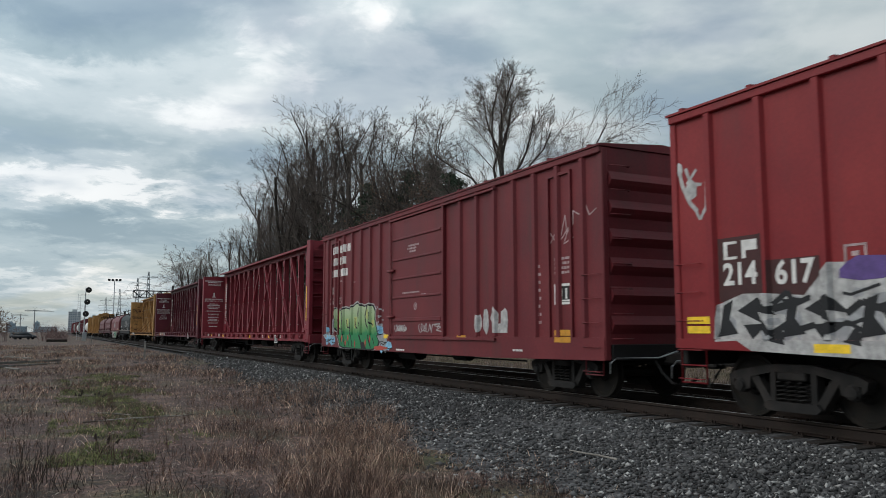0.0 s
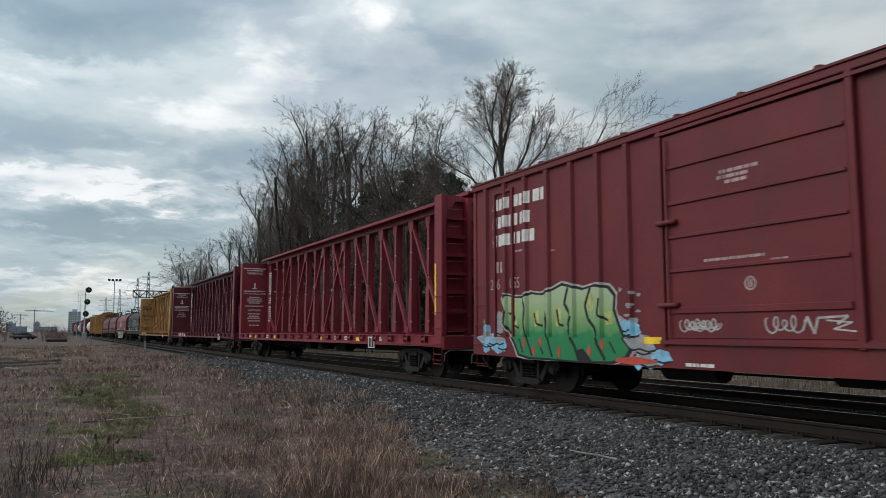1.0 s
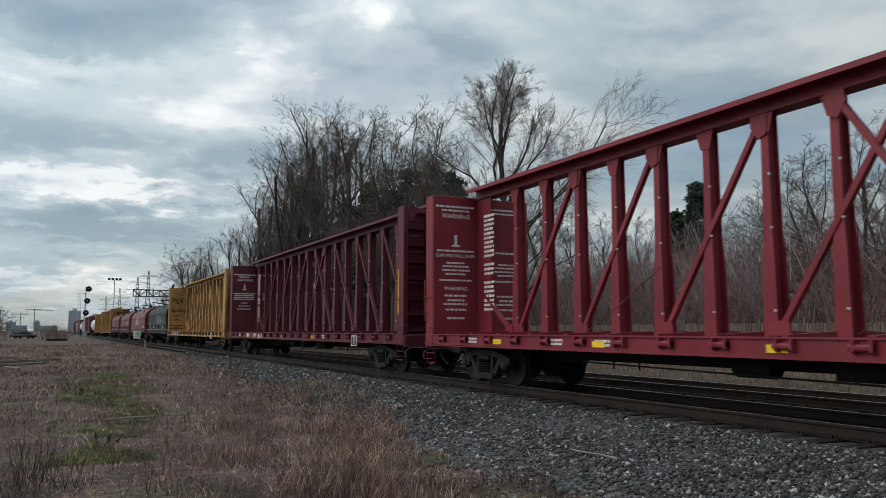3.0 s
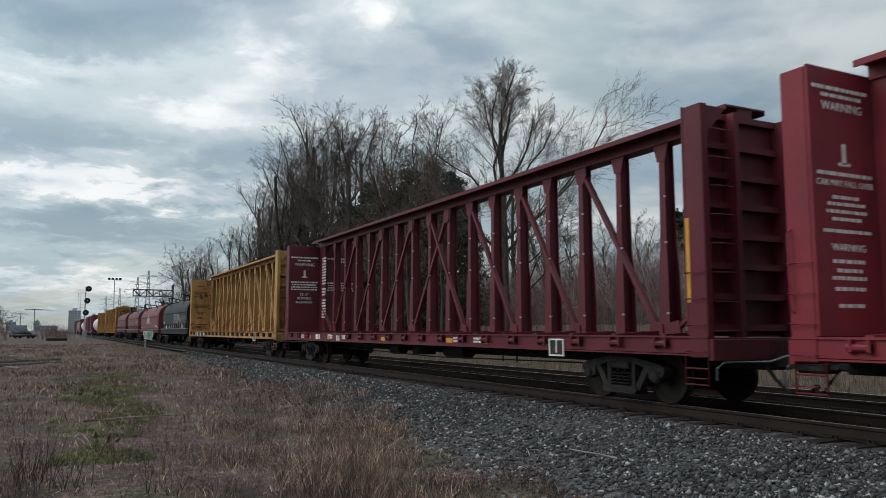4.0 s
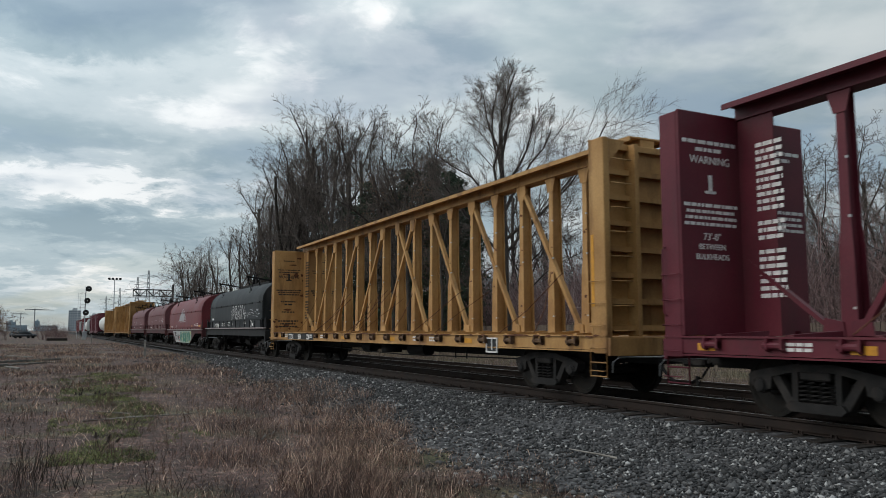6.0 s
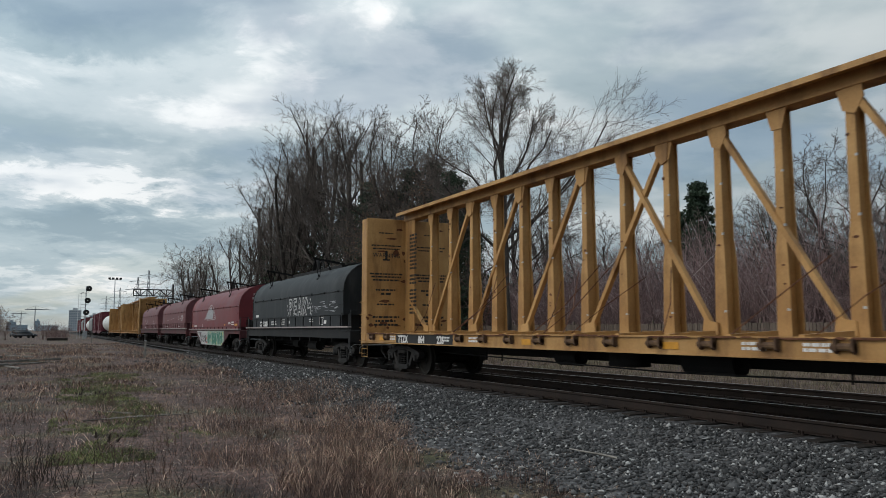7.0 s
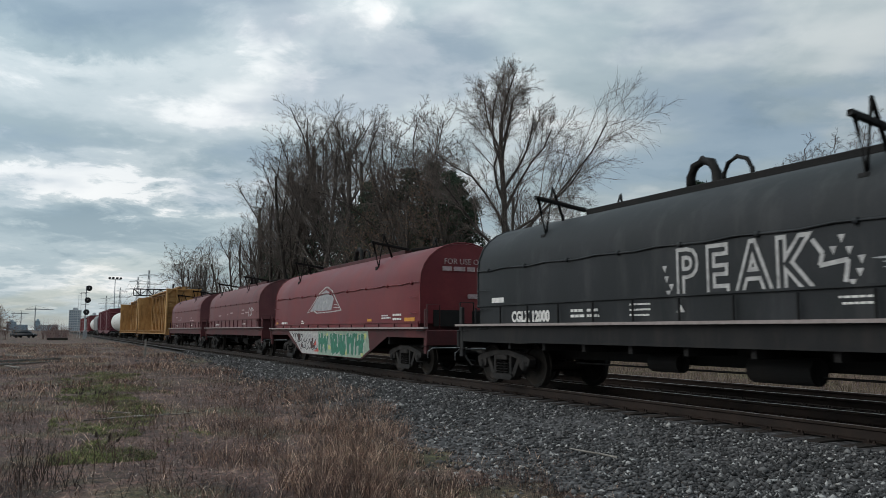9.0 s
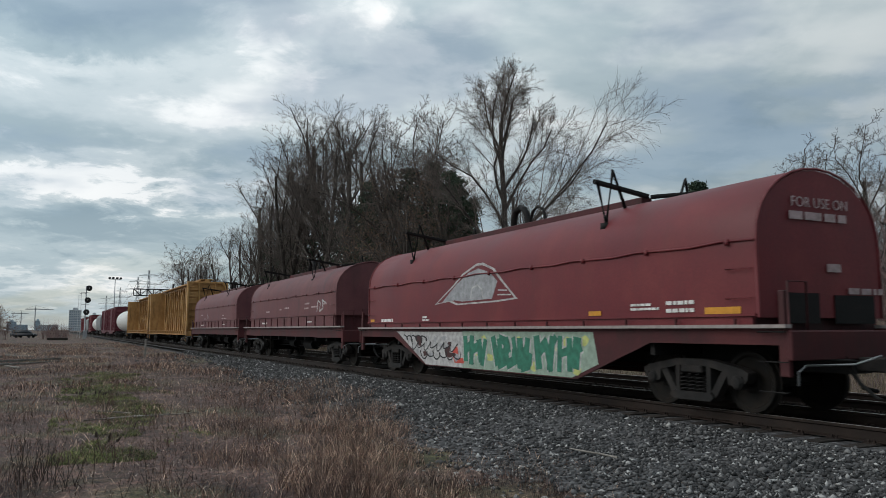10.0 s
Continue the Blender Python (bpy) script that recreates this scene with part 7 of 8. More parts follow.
def build_trees():
    g = 0.25
    # the tall ones that stand out against the sky
    bare_tree("tall bare tree with a wide crown and one leaning limb", 21, 20.0, 0.60, 0.52, (26.0, along(808, 26), g), counts=(9, 12, 10, 8), twig=0.014,
              limbs=[(0.42, 56, 9.6), (0.48, 42, 6.0), (0.40, -40, 5.6), (0.52, -30, 6.2), (0.60, 20, 5.6), (0.64, -22, 5.6), (0.70, 33, 5.0), (0.76, -12, 5.2), (0.80, 10, 4.8), (0.86, -26, 4.0), (0.90, 24, 3.8), (0.96, 2, 3.6)])
    bare_tree("bare tree with a long limb leaning out over the brush", 5, 11.6, 0.72, 0.55, (24.5, along(830, 24.5), g), counts=(9, 8, 7, 6), lean=(0.0, -0.5), start=0.35)
    bare_tree("tall bare tree at the edge of the wood", 33, 18.6, 0.52, 0.5, (26.5, along(722, 26.5), g), counts=(10, 7, 6, 5), lean=(0, 0.35))
    v1 = bare_tree("tall slender bare tree in the wood", 44, 17.8, 0.46, 0.55, (23.5, along(640, 23.5), g), counts=(10, 8, 6, 5), start=0.3)
    v2 = bare_tree("tall bare tree in the wood", 57, 22.0, 0.46, 0.55, (21.5, along(474, 21.5), g), counts=(10, 8, 6, 5), start=0.28)
    v3 = bare_tree("many-stemmed bare tree in the wood", 63, 22.5, 0.45, 0.5, (21.5, along(424, 21.5), g), counts=(7, 6, 6, 5), stems=3, start=0.25)
    v4 = bare_tree("broad round-crowned bare tree by the line", 71, 18.0, 0.52, 0.75, (22.5, along(240, 22.5), g), counts=(11, 9, 7, 5), start=0.15, twig=0.024)
    kinds = [v1, v2, v3, v4]
    heights = [17.8, 22.0, 22.5, 18.0]
    rng = random.Random(17)
    # px from the far end of the line, height of the top in pixels over the eye line, distance of the row
    rows = [(690, 385, 27), (668, 400, 29), (612, 392, 25), (585, 370, 27), (560, 385, 24), (520, 395, 23), (500, 380, 25), (455, 395, 24), (440, 360, 22), (405, 345, 23), (392, 320, 21.5), (375, 300, 23),
            (360, 290, 21.5), (345, 292, 24), (330, 270, 22), (318, 245, 21), (306, 210, 23), (292, 195, 20.5), (270, 165, 22), (255, 150, 24), (232, 158, 22.5), (218, 140, 24), (205, 128, 23), (195, 100, 26), (182, 80, 25), (172, 70, 27),
            (720, 330, 33), (830, 300, 36), (890, 260, 38), (620, 350, 34), (540, 330, 32), (430, 300, 30), (350, 230, 30),
            (1405, 318, 33), (1455, 335, 34), (1485, 300, 32), (1330, 262, 35), (1290, 225, 36), (1375, 280, 36), (1190, 205, 37), (1060, 200, 38), (1000, 225, 38), (960, 215, 36), (1130, 180, 40), (1520, 330, 31), (1600, 340, 32)]
    for px, top, x in rows:
        if px < 400:
            px, top = px + 34, top * 0.95
        if not 590 < px < 730:
            top *= 1.04
        k = rng.randrange(3 if px < 460 else 4) if px < 940 else 3
        hgt = (top / (px * 0.891 / x) + 1.5) * rng.uniform(0.94, 1.05)
        s = hgt / heights[k]
        m = pose(x + rng.uniform(-0.5, 0.5), along(px, x), g, 0, 0, rng.uniform(0, 360))
        c = copy_thing(kinds[k], m)
        c.scale = (s, s, s)
    # evergreens
    spruce = conifer("dark green conifer among bare trees", 2, 14.0, 3.0, (23.5, along(560, 23.5), g), bare=0.1)
    for px, top, x, w in [(672, 300, 24.5, 1.1), (706, 285, 25, 1.0), (724, 270, 24, 0.9), (745, 235, 24, 0.85), (630, 290, 23, 1.1), (600, 250, 22, 1.2), (520, 230, 21, 1.1), (480, 220, 20.5, 1.2), (440, 190, 20.5, 1.2), (410, 170, 20.5, 1.2), (575, 200, 20.5, 1.2), (655, 215, 21.5, 1.1), (380, 150, 20.5, 1.1), (560, 235, 26, 1.2)]:
        s = (top / (px * 0.891 / x) + 1.5) / 14.0
        x += 4.0
        s = (top / (px * 0.891 / x) + 1.5) / 14.0
        c = copy_thing(spruce, pose(x, along(px, x), g, 0, 0, rng.uniform(0, 360)))
        c.scale = (s * w, s * w, s)
    conifer("dark pine with ragged clumps standing over the brush", 9, 13.0, 2.5, (45.0, along(1150, 45), 0.3), bare=0.45, clumps=4, per=22, ragged=0.5)
    conifer("dark pine with ragged clumps standing over the brush", 12, 11.0, 1.5, (45.0, along(1112, 45), 0.3), bare=0.5, clumps=3, per=16, ragged=0.5)
    # an oak that keeps its brown leaves
    oak = bare_tree("oak that keeps withered brown leaves", 82, 15.6, 0.55, 0.7, (23.5, along(606, 23.5), g), counts=(9, 6, 5, 3), start=0.25)
    crown = [o for o in oak.children if o.name.startswith("crown")][0]
    pts = np.array([tuple(v.co) for v in crown.data.vertices])[::37]
    pts = pts[pts[:, 2] > 5.5]
    v, f = leaves(np.random.default_rng(3), pts, 6, 0.36, 0.15, 0.8)
    part_mesh("foliage", raw_mesh("foliage", v, f, M_BROWNLEAF), oak, "withered brown leaves")
    for px, top, x in [(640, 300, 21.5), (690, 225, 22.0), (585, 290, 22.5)]:
        s = (top / (px * 0.891 / x) + 1.5) / 15.6
        copy_thing(oak, pose(x, along(px, x), g, 0, 0, rng.uniform(0, 360))).scale = (s, s, s)


def shrub(label, seed, height, at, material, stems=26, name="shrub"):
    rng = random.Random(seed)
    segs = []

    def shoot(p, d, ln, r, level):
        n = (4, 3, 2)[level]
        for k in range(n):
            d = (d + Vector((rng.gauss(0, 0.16), rng.gauss(0, 0.16), rng.gauss(0, 0.1) + 0.04))).normalized()
            q = p + d * ln / n
            segs.append((*p, r, *q, r * 0.8))
            p, r = q, r * 0.8
            if level < 2:
                for _ in range(2 if level else 3):
                    e = (d + Vector((rng.gauss(0, 0.6), rng.gauss(0, 0.6), rng.gauss(0.1, 0.4)))).normalized()
                    shoot(p, e, ln * rng.uniform(0.20, 0.36), r * 0.55, level + 1)

    for _ in range(stems):
        a, rr = rng.uniform(0, 6.283), rng.uniform(0, 1.5) ** 0.8
        shoot(Vector((rr * math.cos(a), rr * math.sin(a), 0)), Vector((rng.gauss(0, 0.22), rng.gauss(0, 0.22), 1)).normalized(), height * rng.uniform(0.55, 1.0), 0.020 + 0.003 * height, 0)
    t = thing(name, label, "shrub", "brush along the line", at=at)
    v, f = frustums(segs, 3)
    part_mesh("crown", raw_mesh("crown", v, f, material), t)
    return t


def build_brush():
    rng = random.Random(23)
    a = shrub("dense leafless reddish-brown brush behind the fence", 3, 5.2, (29.5, 14.0, 0.3), M_TWIG, 14)
    b = shrub("tall leafless saplings behind the fence", 6, 8.4, (31.5, 19.0, 0.3), M_CROWN, 11)
    c = shrub("low tangled leafless brush", 8, 3.0, (28.6, 24.0, 0.3), M_TWIG, 15)
    y = 5.0
    while y < 62:
        for kind, x in ((c, 28.4), (a, 30.2), (b, 33.2), (a, 34.6)):
            if rng.random() < 0.88:
                s = rng.uniform(0.75, 1.15)
                if kind is b:
                    s *= 0.62 if y < 32 else 0.80
                copy_thing(kind, pose(x + rng.uniform(-0.5, 0.5), y + rng.uniform(-0.8, 0.8), 0.28, 0, 0, rng.uniform(0, 360))).scale = (s, s, s)
        y += 3.4
    y = 62.0
    while y < 150:
        for kind, x in ((c, 19.4), (a, 20.8), (b, 23.5)):
            s = rng.uniform(0.8, 1.2)
            copy_thing(kind, pose(x + rng.uniform(-0.5, 0.5), y + rng.uniform(-1, 1), 0.1, 0, 0, rng.uniform(0, 360))).scale = (s, s, s)
        y += 6.0
    # the thicket behind the fence and along the wood's foot, too dense to count
    r = np.random.default_rng(44)
    n = 10500
    bx = np.concatenate((28.0 + 10.0 * r.random(7700) ** 0.8, 18.6 + 4.5 * r.random(2800)))
    by = np.concatenate((3.0 + 62.0 * r.random(7700) ** 1.2, 62.0 + 90.0 * r.random(2800)))
    hh = r.uniform(2.2, 7.4, n) * np.where(bx < 28, 0.7, 1.0)
    p0 = np.stack((bx, by, np.full(n, 0.2)), -1)
    d0 = np.stack((r.normal(0, 0.22, n), r.normal(0, 0.22, n), np.ones(n)), -1)
    p1 = p0 + d0 * (hh * 0.5)[:, None]
    p2 = p1 + (d0 + np.stack((r.normal(0, 0.3, n), r.normal(0, 0.3, n), np.zeros(n)), -1)) * (hh * 0.5)[:, None]
    col = lambda v: np.full((n, 1), v)
    parts_ = [np.hstack((p0, col(0.024), p1, col(0.017))), np.hstack((p1, col(0.017), p2, col(0.007)))]
    for f in (0.25, 0.4, 0.55, 0.7, 0.85):
        q = np.where(f < 0.5, p0 + (p1 - p0) * f * 2, p1 + (p2 - p1) * (f * 2 - 1))
        e = q + np.stack((r.normal(0, 0.6, n), r.normal(0, 0.6, n), r.uniform(0.1, 0.9, n)), -1) * (0.32 * hh * (1.1 - f))[:, None]
        parts_.append(np.hstack((q, col(0.012), e, col(0.006))))
        for w in (0.45, 0.75):
            u = q + (e - q) * w
            parts_.append(np.hstack((u, col(0.009), u + np.stack((r.normal(0, 0.5, n), r.normal(0, 0.5, n), r.uniform(0, 0.8, n)), -1) * (0.16 * hh * (1.1 - f))[:, None], col(0.005))))
    v, f = frustums(np.vstack(parts_), 3)
    tagged(new("thicket", raw_mesh("thicket", v, f, M_THICKET)), "dense leafless reddish-brown thicket behind the fence", "brush", kind="stuff")
    # dead tall grass between the far track and the fence
    g = np.random.default_rng(31)
    n = 26000
    x = 17.6 + 9.2 * g.random(n)
    yy = 6.0 + 60.0 * g.random(n) ** 1.3
    blades("embankment_grass", x, yy, 0.18 + 0.45 * g.random(n) ** 1.5, 0.006, 0.9, M_TAN, "tall tan dead grass between the far track and the fence", g)


M_THICKET = island_material("thicket_twigs", [(0.0, (0.085, 0.054, 0.054)), (0.5, (0.22, 0.138, 0.134)), (0.85, (0.33, 0.225, 0.215)), (1.0, (0.42, 0.35, 0.33))])
M_TAN = island_material("tan_dead_grass", [(0.0, (0.06, 0.044, 0.028)), (0.5, (0.14, 0.108, 0.070)), (1.0, (0.25, 0.20, 0.14))])
build_trees()
build_brush()

# ---- signal, masts, pylons, town and clutter ----


def build_signal():
    s = thing("railway_signal", "tall grey railway signal mast with three round black heads", "signal", at=(5.45, 150.0, 0.05))
    bm = bmesh.new()
    tube(bm, [(0, 0, 0.3), (0, 0, 9.3)], [0.11, 0.09], 10)
    part("mast", bm, M_GALV, s, "", True)
    bm = bmesh.new()
    box(bm, -0.35, 0.35, -0.35, 0.35, 0, 0.35, 0.03)
    part("base", bm, plain("pale_concrete", (0.36, 0.35, 0.33), 0.9), s)
    bm = bmesh.new()
    box(bm, -0.25, 0.45, -0.3, 0.2, 0.35, 1.5, 0.02)
    part("relay_case", bm, M_GALV, s)
    bm = bmesh.new()
    for dx in (-1.15, -0.75):
        tube(bm, [(dx, 0, 0.2), (dx, 0, 8.2)], 0.025, 5)
    for k in range(22):
        tube(bm, [(-1.15, 0, 0.4 + 0.36 * k), (-0.75, 0, 0.4 + 0.36 * k)], 0.016, 4)
    for z in (3.0, 5.6, 8.0):
        tube(bm, [(-0.95, 0, z), (0, 0, z)], 0.025, 5)
    part("ladder", bm, M_GALV, s, "", True)
    for z, dx in ((8.9, 0.45), (6.8, 0.30), (4.7, 0.15)):
        bm = bmesh.new()
        lathe(bm, [(-0.03, 0.50), (0.02, 0.50), (0.02, 0.02)], 0, 24)
        for v in bm.verts:
            v.co = Vector((v.co.y + dx, v.co.x - 0.25, v.co.z + z))
        h = part("signal_head", bm, M_BLACKPAINT, s, "round black target with a hooded lamp")
        bm = bmesh.new()
        tube(bm, [(dx, -0.25, z + 0.05), (dx, -0.62, z + 0.02)], 0.12, 10)
        part("hood", bm, M_BLACKPAINT, h)
        bm = bmesh.new()
        tube(bm, [(dx, -0.632, z + 0.02), (dx, -0.626, z + 0.02)], 0.07, 10)
        part("lens", bm, M_WHITE, h, "pale unlit lens")
        bm = bmesh.new()
        box(bm, -0.7, 0.5, -0.15, 0.35, z - 0.75, z - 0.70)
        part("platform", bm, M_GALV, s)


def build_light_mast():
    m = thing("light_mast", "tall grey floodlight mast with a ring of lamps", "street lamp", at=(22.0, along(112, 22), 0))
    bm = bmesh.new()
    tube(bm, [(0, 0, 0), (0, 0, 21.5)], [0.32, 0.14], 8)
    part("pole", bm, M_GALV, m, "", True)
    bm = bmesh.new()
    box(bm, -2.2, 2.2, -0.1, 0.1, 21.2, 21.4)
    part("cross_arm", bm, M_GALV, m)
    for dx in (-2.0, -0.7, 0.7, 2.0):
        bm = bmesh.new()
        box(bm, dx - 0.45, dx + 0.45, -0.5, 0.4, 21.4, 22.1, 0.1)
        part("floodlight", bm, M_DARKMETAL, m)


def build_gantry():
    g = thing("signal_gantry", "dark steel truss gantry reaching over the line", "gantry", at=(0, 170.0, 0))
    bm = bmesh.new()
    x0, x1, z0, z1 = 15.0, 22.7, 8.7, 10.0
    for y in (-0.5, 0.5):
        for z in (z0, z1):
            tube(bm, [(x0, y, z), (x1, y, z)], 0.09, 5)
        n = 6
        for k in range(n):
            a, b = x0 + (x1 - x0) * k / n, x0 + (x1 - x0) * (k + 1) / n
            tube(bm, [(a, y, z0 if k % 2 else z1), (b, y, z1 if k % 2 else z0)], 0.06, 5)
            tube(bm, [(a, y, z0), (a, y, z1)], 0.05, 5)
    part("truss", bm, M_DARKMETAL, g)
    bm = bmesh.new()
    for y in (-0.5, 0.5):
        tube(bm, [(x1, y, 0), (x1, y, 11.2)], 0.14, 6)
    for k in range(8):
        tube(bm, [(x1, -0.5, 1.3 * k), (x1, 0.5, 1.3 * (k + 1))], 0.05, 4)
    part("post", bm, M_DARKMETAL, g)


def build_pylons():
    rows = []
    for px in (172, 153, 122, 98):
        y = along(px, 60.0)
        p = thing("power_pylon", "steel lattice power pylon with crossarms", "pylon", "pylons of the power line", at=(60.0, y, 0))
        bm = bmesh.new()
        h = 43.0
        for sx in (-1, 1):
            for sy in (-1, 1):
                tube(bm, [(sx * 3.2, sy * 3.2, 0), (sx * 1.0, sy * 1.0, 26), (sx * 0.35, sy * 0.35, h)], 0.20, 4)
        for k in range(12):
            za, zb = h * k / 12, h * (k + 1) / 12
            wa = np.interp(za, [0, 26, h], [3.2, 1.0, 0.35])
            wb = np.interp(zb, [0, 26, h], [3.2, 1.0, 0.35])
            for sy in (-1, 1):
                tube(bm, [(-wa, sy * wa, za), (wb, sy * wb, zb)], 0.12, 3)
                tube(bm, [(wa, sy * wa, za), (-wb, sy * wb, zb)], 0.12, 3)
        part("tower", bm, M_GALV, p)
        for z, w in ((27, 7.5), (33, 9.0), (39, 6.5)):
            bm = bmesh.new()
            tube(bm, [(-w, 0, z), (0, 0, z + 1.2), (w, 0, z)], 0.16, 4)
            tube(bm, [(-w, 0, z), (w, 0, z)], 0.16, 4)
            part("cross_arm", bm, M_GALV, p)
        rows.append(y)
    rows = [rows[0] - 260.0] + rows
    for x, z in ((-7.4, 26), (-8.8, 32), (-6.3, 38), (7.4, 26), (8.8, 32), (6.3, 38)):
        w = thing("power_line", "sagging power line between pylons", "cable", "cables of the power line", at=(60.0, 0, 0))
        bm = bmesh.new()
        for a, b in zip(rows, rows[1:]):
            tube(bm, [(x, a + (b - a) * k / 8, z - 6.0 * (1 - (2 * k / 8 - 1) ** 2)) for k in range(9)], 0.05, 3)
        part("conductor", bm, M_DARKMETAL, w)


def tower_block(label, x, y, w, d, h, wall, floors, bays, roof_box=True):
    t = thing("apartment_tower", label, "building", "far buildings of the town", at=(x, y, 0))
    bm = bmesh.new()
    box(bm, -w / 2, w / 2, 0, d, 0, h)
    part("wall", bm, wall, t)
    bm = bmesh.new()
    box(bm, -w / 2 - 0.3, w / 2 + 0.3, -0.3, d + 0.3, h, h + 0.8)
    if roof_box:
        box(bm, -w / 5, w / 5, d / 4, d / 2, h + 0.8, h + 4)
    part("roof", bm, wall, t)
    bm = bmesh.new()
    cw, ch = w / bays, h / floors
    box(bm, -cw * 0.36, cw * 0.36, -0.12, 0.05, 0, ch * 0.55)
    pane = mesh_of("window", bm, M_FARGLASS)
    for i in range(floors):
        for j in range(bays):
            part_mesh("window", pane, t, "", (-w / 2 + cw * (j + 0.5), 0, ch * (i + 0.3)))
    return t


def crane(x, y, h, jib, back):
    c = thing("tower_crane", "pale tower crane over the town", "crane", "tower cranes over the town", at=(x, y, 0))
    bm = bmesh.new()
    box(bm, -0.7, 0.7, -0.7, 0.7, 0, h)
    part("mast", bm, M_CRANE, c)
    bm = bmesh.new()
    prism(bm, [(-back, h - 0.6), (jib, h - 0.6), (jib, h), (0, h + 1.2), (-back, h + 0.4)], -0.5, 0.5, "y")
    part("jib", bm, M_CRANE, c)
    bm = bmesh.new()
    prism(bm, [(-0.6, h), (0.6, h), (0, h + 6)], -0.5, 0.5, "y")
    tube(bm, [(-back, 0, h), (0, 0, h + 6), (jib * 0.75, 0, h + 0.5)], 0.18, 4)
    part("apex", bm, M_CRANE, c)


def parked_car(label, x, y, turn, paint):
    c = thing("parked_car", label, "car", "parked vehicles", at=(x, y, ground_z(x, y)))
    c.rotation_euler = (0, 0, radians(turn))
    bm = bmesh.new()
    prism(bm, [(-2.2, 0.35), (-2.25, 0.75), (-1.4, 0.95), (2.1, 0.98), (2.2, 0.4)], -0.9, 0.9)
    bmesh.ops.bevel(bm, geom=bm.edges[:], offset=0.06, segments=2, affect="EDGES")
    part("body", bm, paint, c, "", True)
    bm = bmesh.new()
    prism(bm, [(-1.35, 0.95), (-0.65, 1.55), (1.5, 1.58), (2.0, 0.98)], -0.78, 0.78)
    bmesh.ops.bevel(bm, geom=bm.edges[:], offset=0.05, segments=2, affect="EDGES")
    part("cabin", bm, M_WINDOW, c, "dark glass", True)
    bm = bmesh.new()
    box(bm, -0.72, 0.72, -0.6, 1.45, 1.575, 1.62, 0.02)
    part("roof", bm, paint, c)
    for sy in (-1.4, 1.35):
        for sx in (-1, 1):
            bm = bmesh.new()
            lathe(bm, [(-0.1, 0.2), (-0.1, 0.31), (0.1, 0.31), (0.1, 0.2)], sx * 0.82, 14)
            for v in bm.verts:
                v.co.y += sy
                v.co.z += 0.31
            part("wheel", bm, M_UNDER, c)
    for sx in (-0.62, 0.62):
        bm = bmesh.new()
        box(bm, sx - 0.18, sx + 0.18, -2.27, -2.2, 0.62, 0.76, 0.02)
        part("headlight", bm, M_GALV, c)


M_WINDOW = plain("dark_window_glass", (0.03, 0.036, 0.042), 0.5)
# The far town's glass and walls carry distance haze in their base colours.
M_FARGLASS = plain("hazed_window_glass", (0.16, 0.20, 0.24), 0.3)
M_CRANE = plain("pale_crane_paint", (0.30, 0.31, 0.32), 0.6)
M_WALL_A = plain("hazed_grey_cladding", (0.42, 0.44, 0.46), 0.8)
M_WALL_B = plain("hazed_blue_grey_cladding", (0.26, 0.33, 0.38), 0.7)
M_CAR_DARK = plain("dark_car_paint", (0.02, 0.022, 0.027), 0.6)
M_OLDWOOD = surface("bleached_old_timber", [(0.10, 0.09, 0.08), (0.17, 0.155, 0.14), (0.26, 0.24, 0.22)], 3, 30, 0.95, 0, 0.4, 20, None, 0, 0.3)
M_STALK = plain("dark_dead_stalk", (0.035, 0.025, 0.02), 0.9, 0, 0.3)
build_signal()
build_light_mast()
build_gantry()
build_pylons()
tower_block("apartment tower far off in the town, paled for haze", 30.0, along(44, 30), 15.0, 16.0, 27.5, M_WALL_A, 12, 6)
tower_block("lower apartment block far off in the town, paled for haze", 62.0, along(78, 62), 13.0, 14.0, 24.0, M_WALL_A, 10, 4)
tower_block("blue-grey block far off in the town, tinted for haze", -22.0, 1750.0, 9.0, 14.0, 19.0, M_WALL_B, 8, 4)
tower_block("low blue-grey block far off in the town, tinted for haze", -64.0, 1650.0, 16.0, 14.0, 16.0, M_WALL_B, 6, 7)
tower_block("low blue-grey block far off in the town, tinted for haze", -46.0, 1600.0, 20.0, 14.0, 10.0, M_WALL_B, 5, 8, False)
tower_block("low block far off in the town, paled for haze", -2.0, 1500.0, 30.0, 14.0, 9.0, M_WALL_A, 4, 10, False)
crane(-21.0, 1350.0, 33.0, 26.0, 14.0)
crane(-47.0, 1600.0, 31.0, 12.0, 16.0)
parked_car("dark car parked on the far grass", -4.6, 185.0, 60, M_CAR_DARK)
parked_car("dark car parked on the far grass", -7.2, 215.0, 15, M_CAR_DARK)


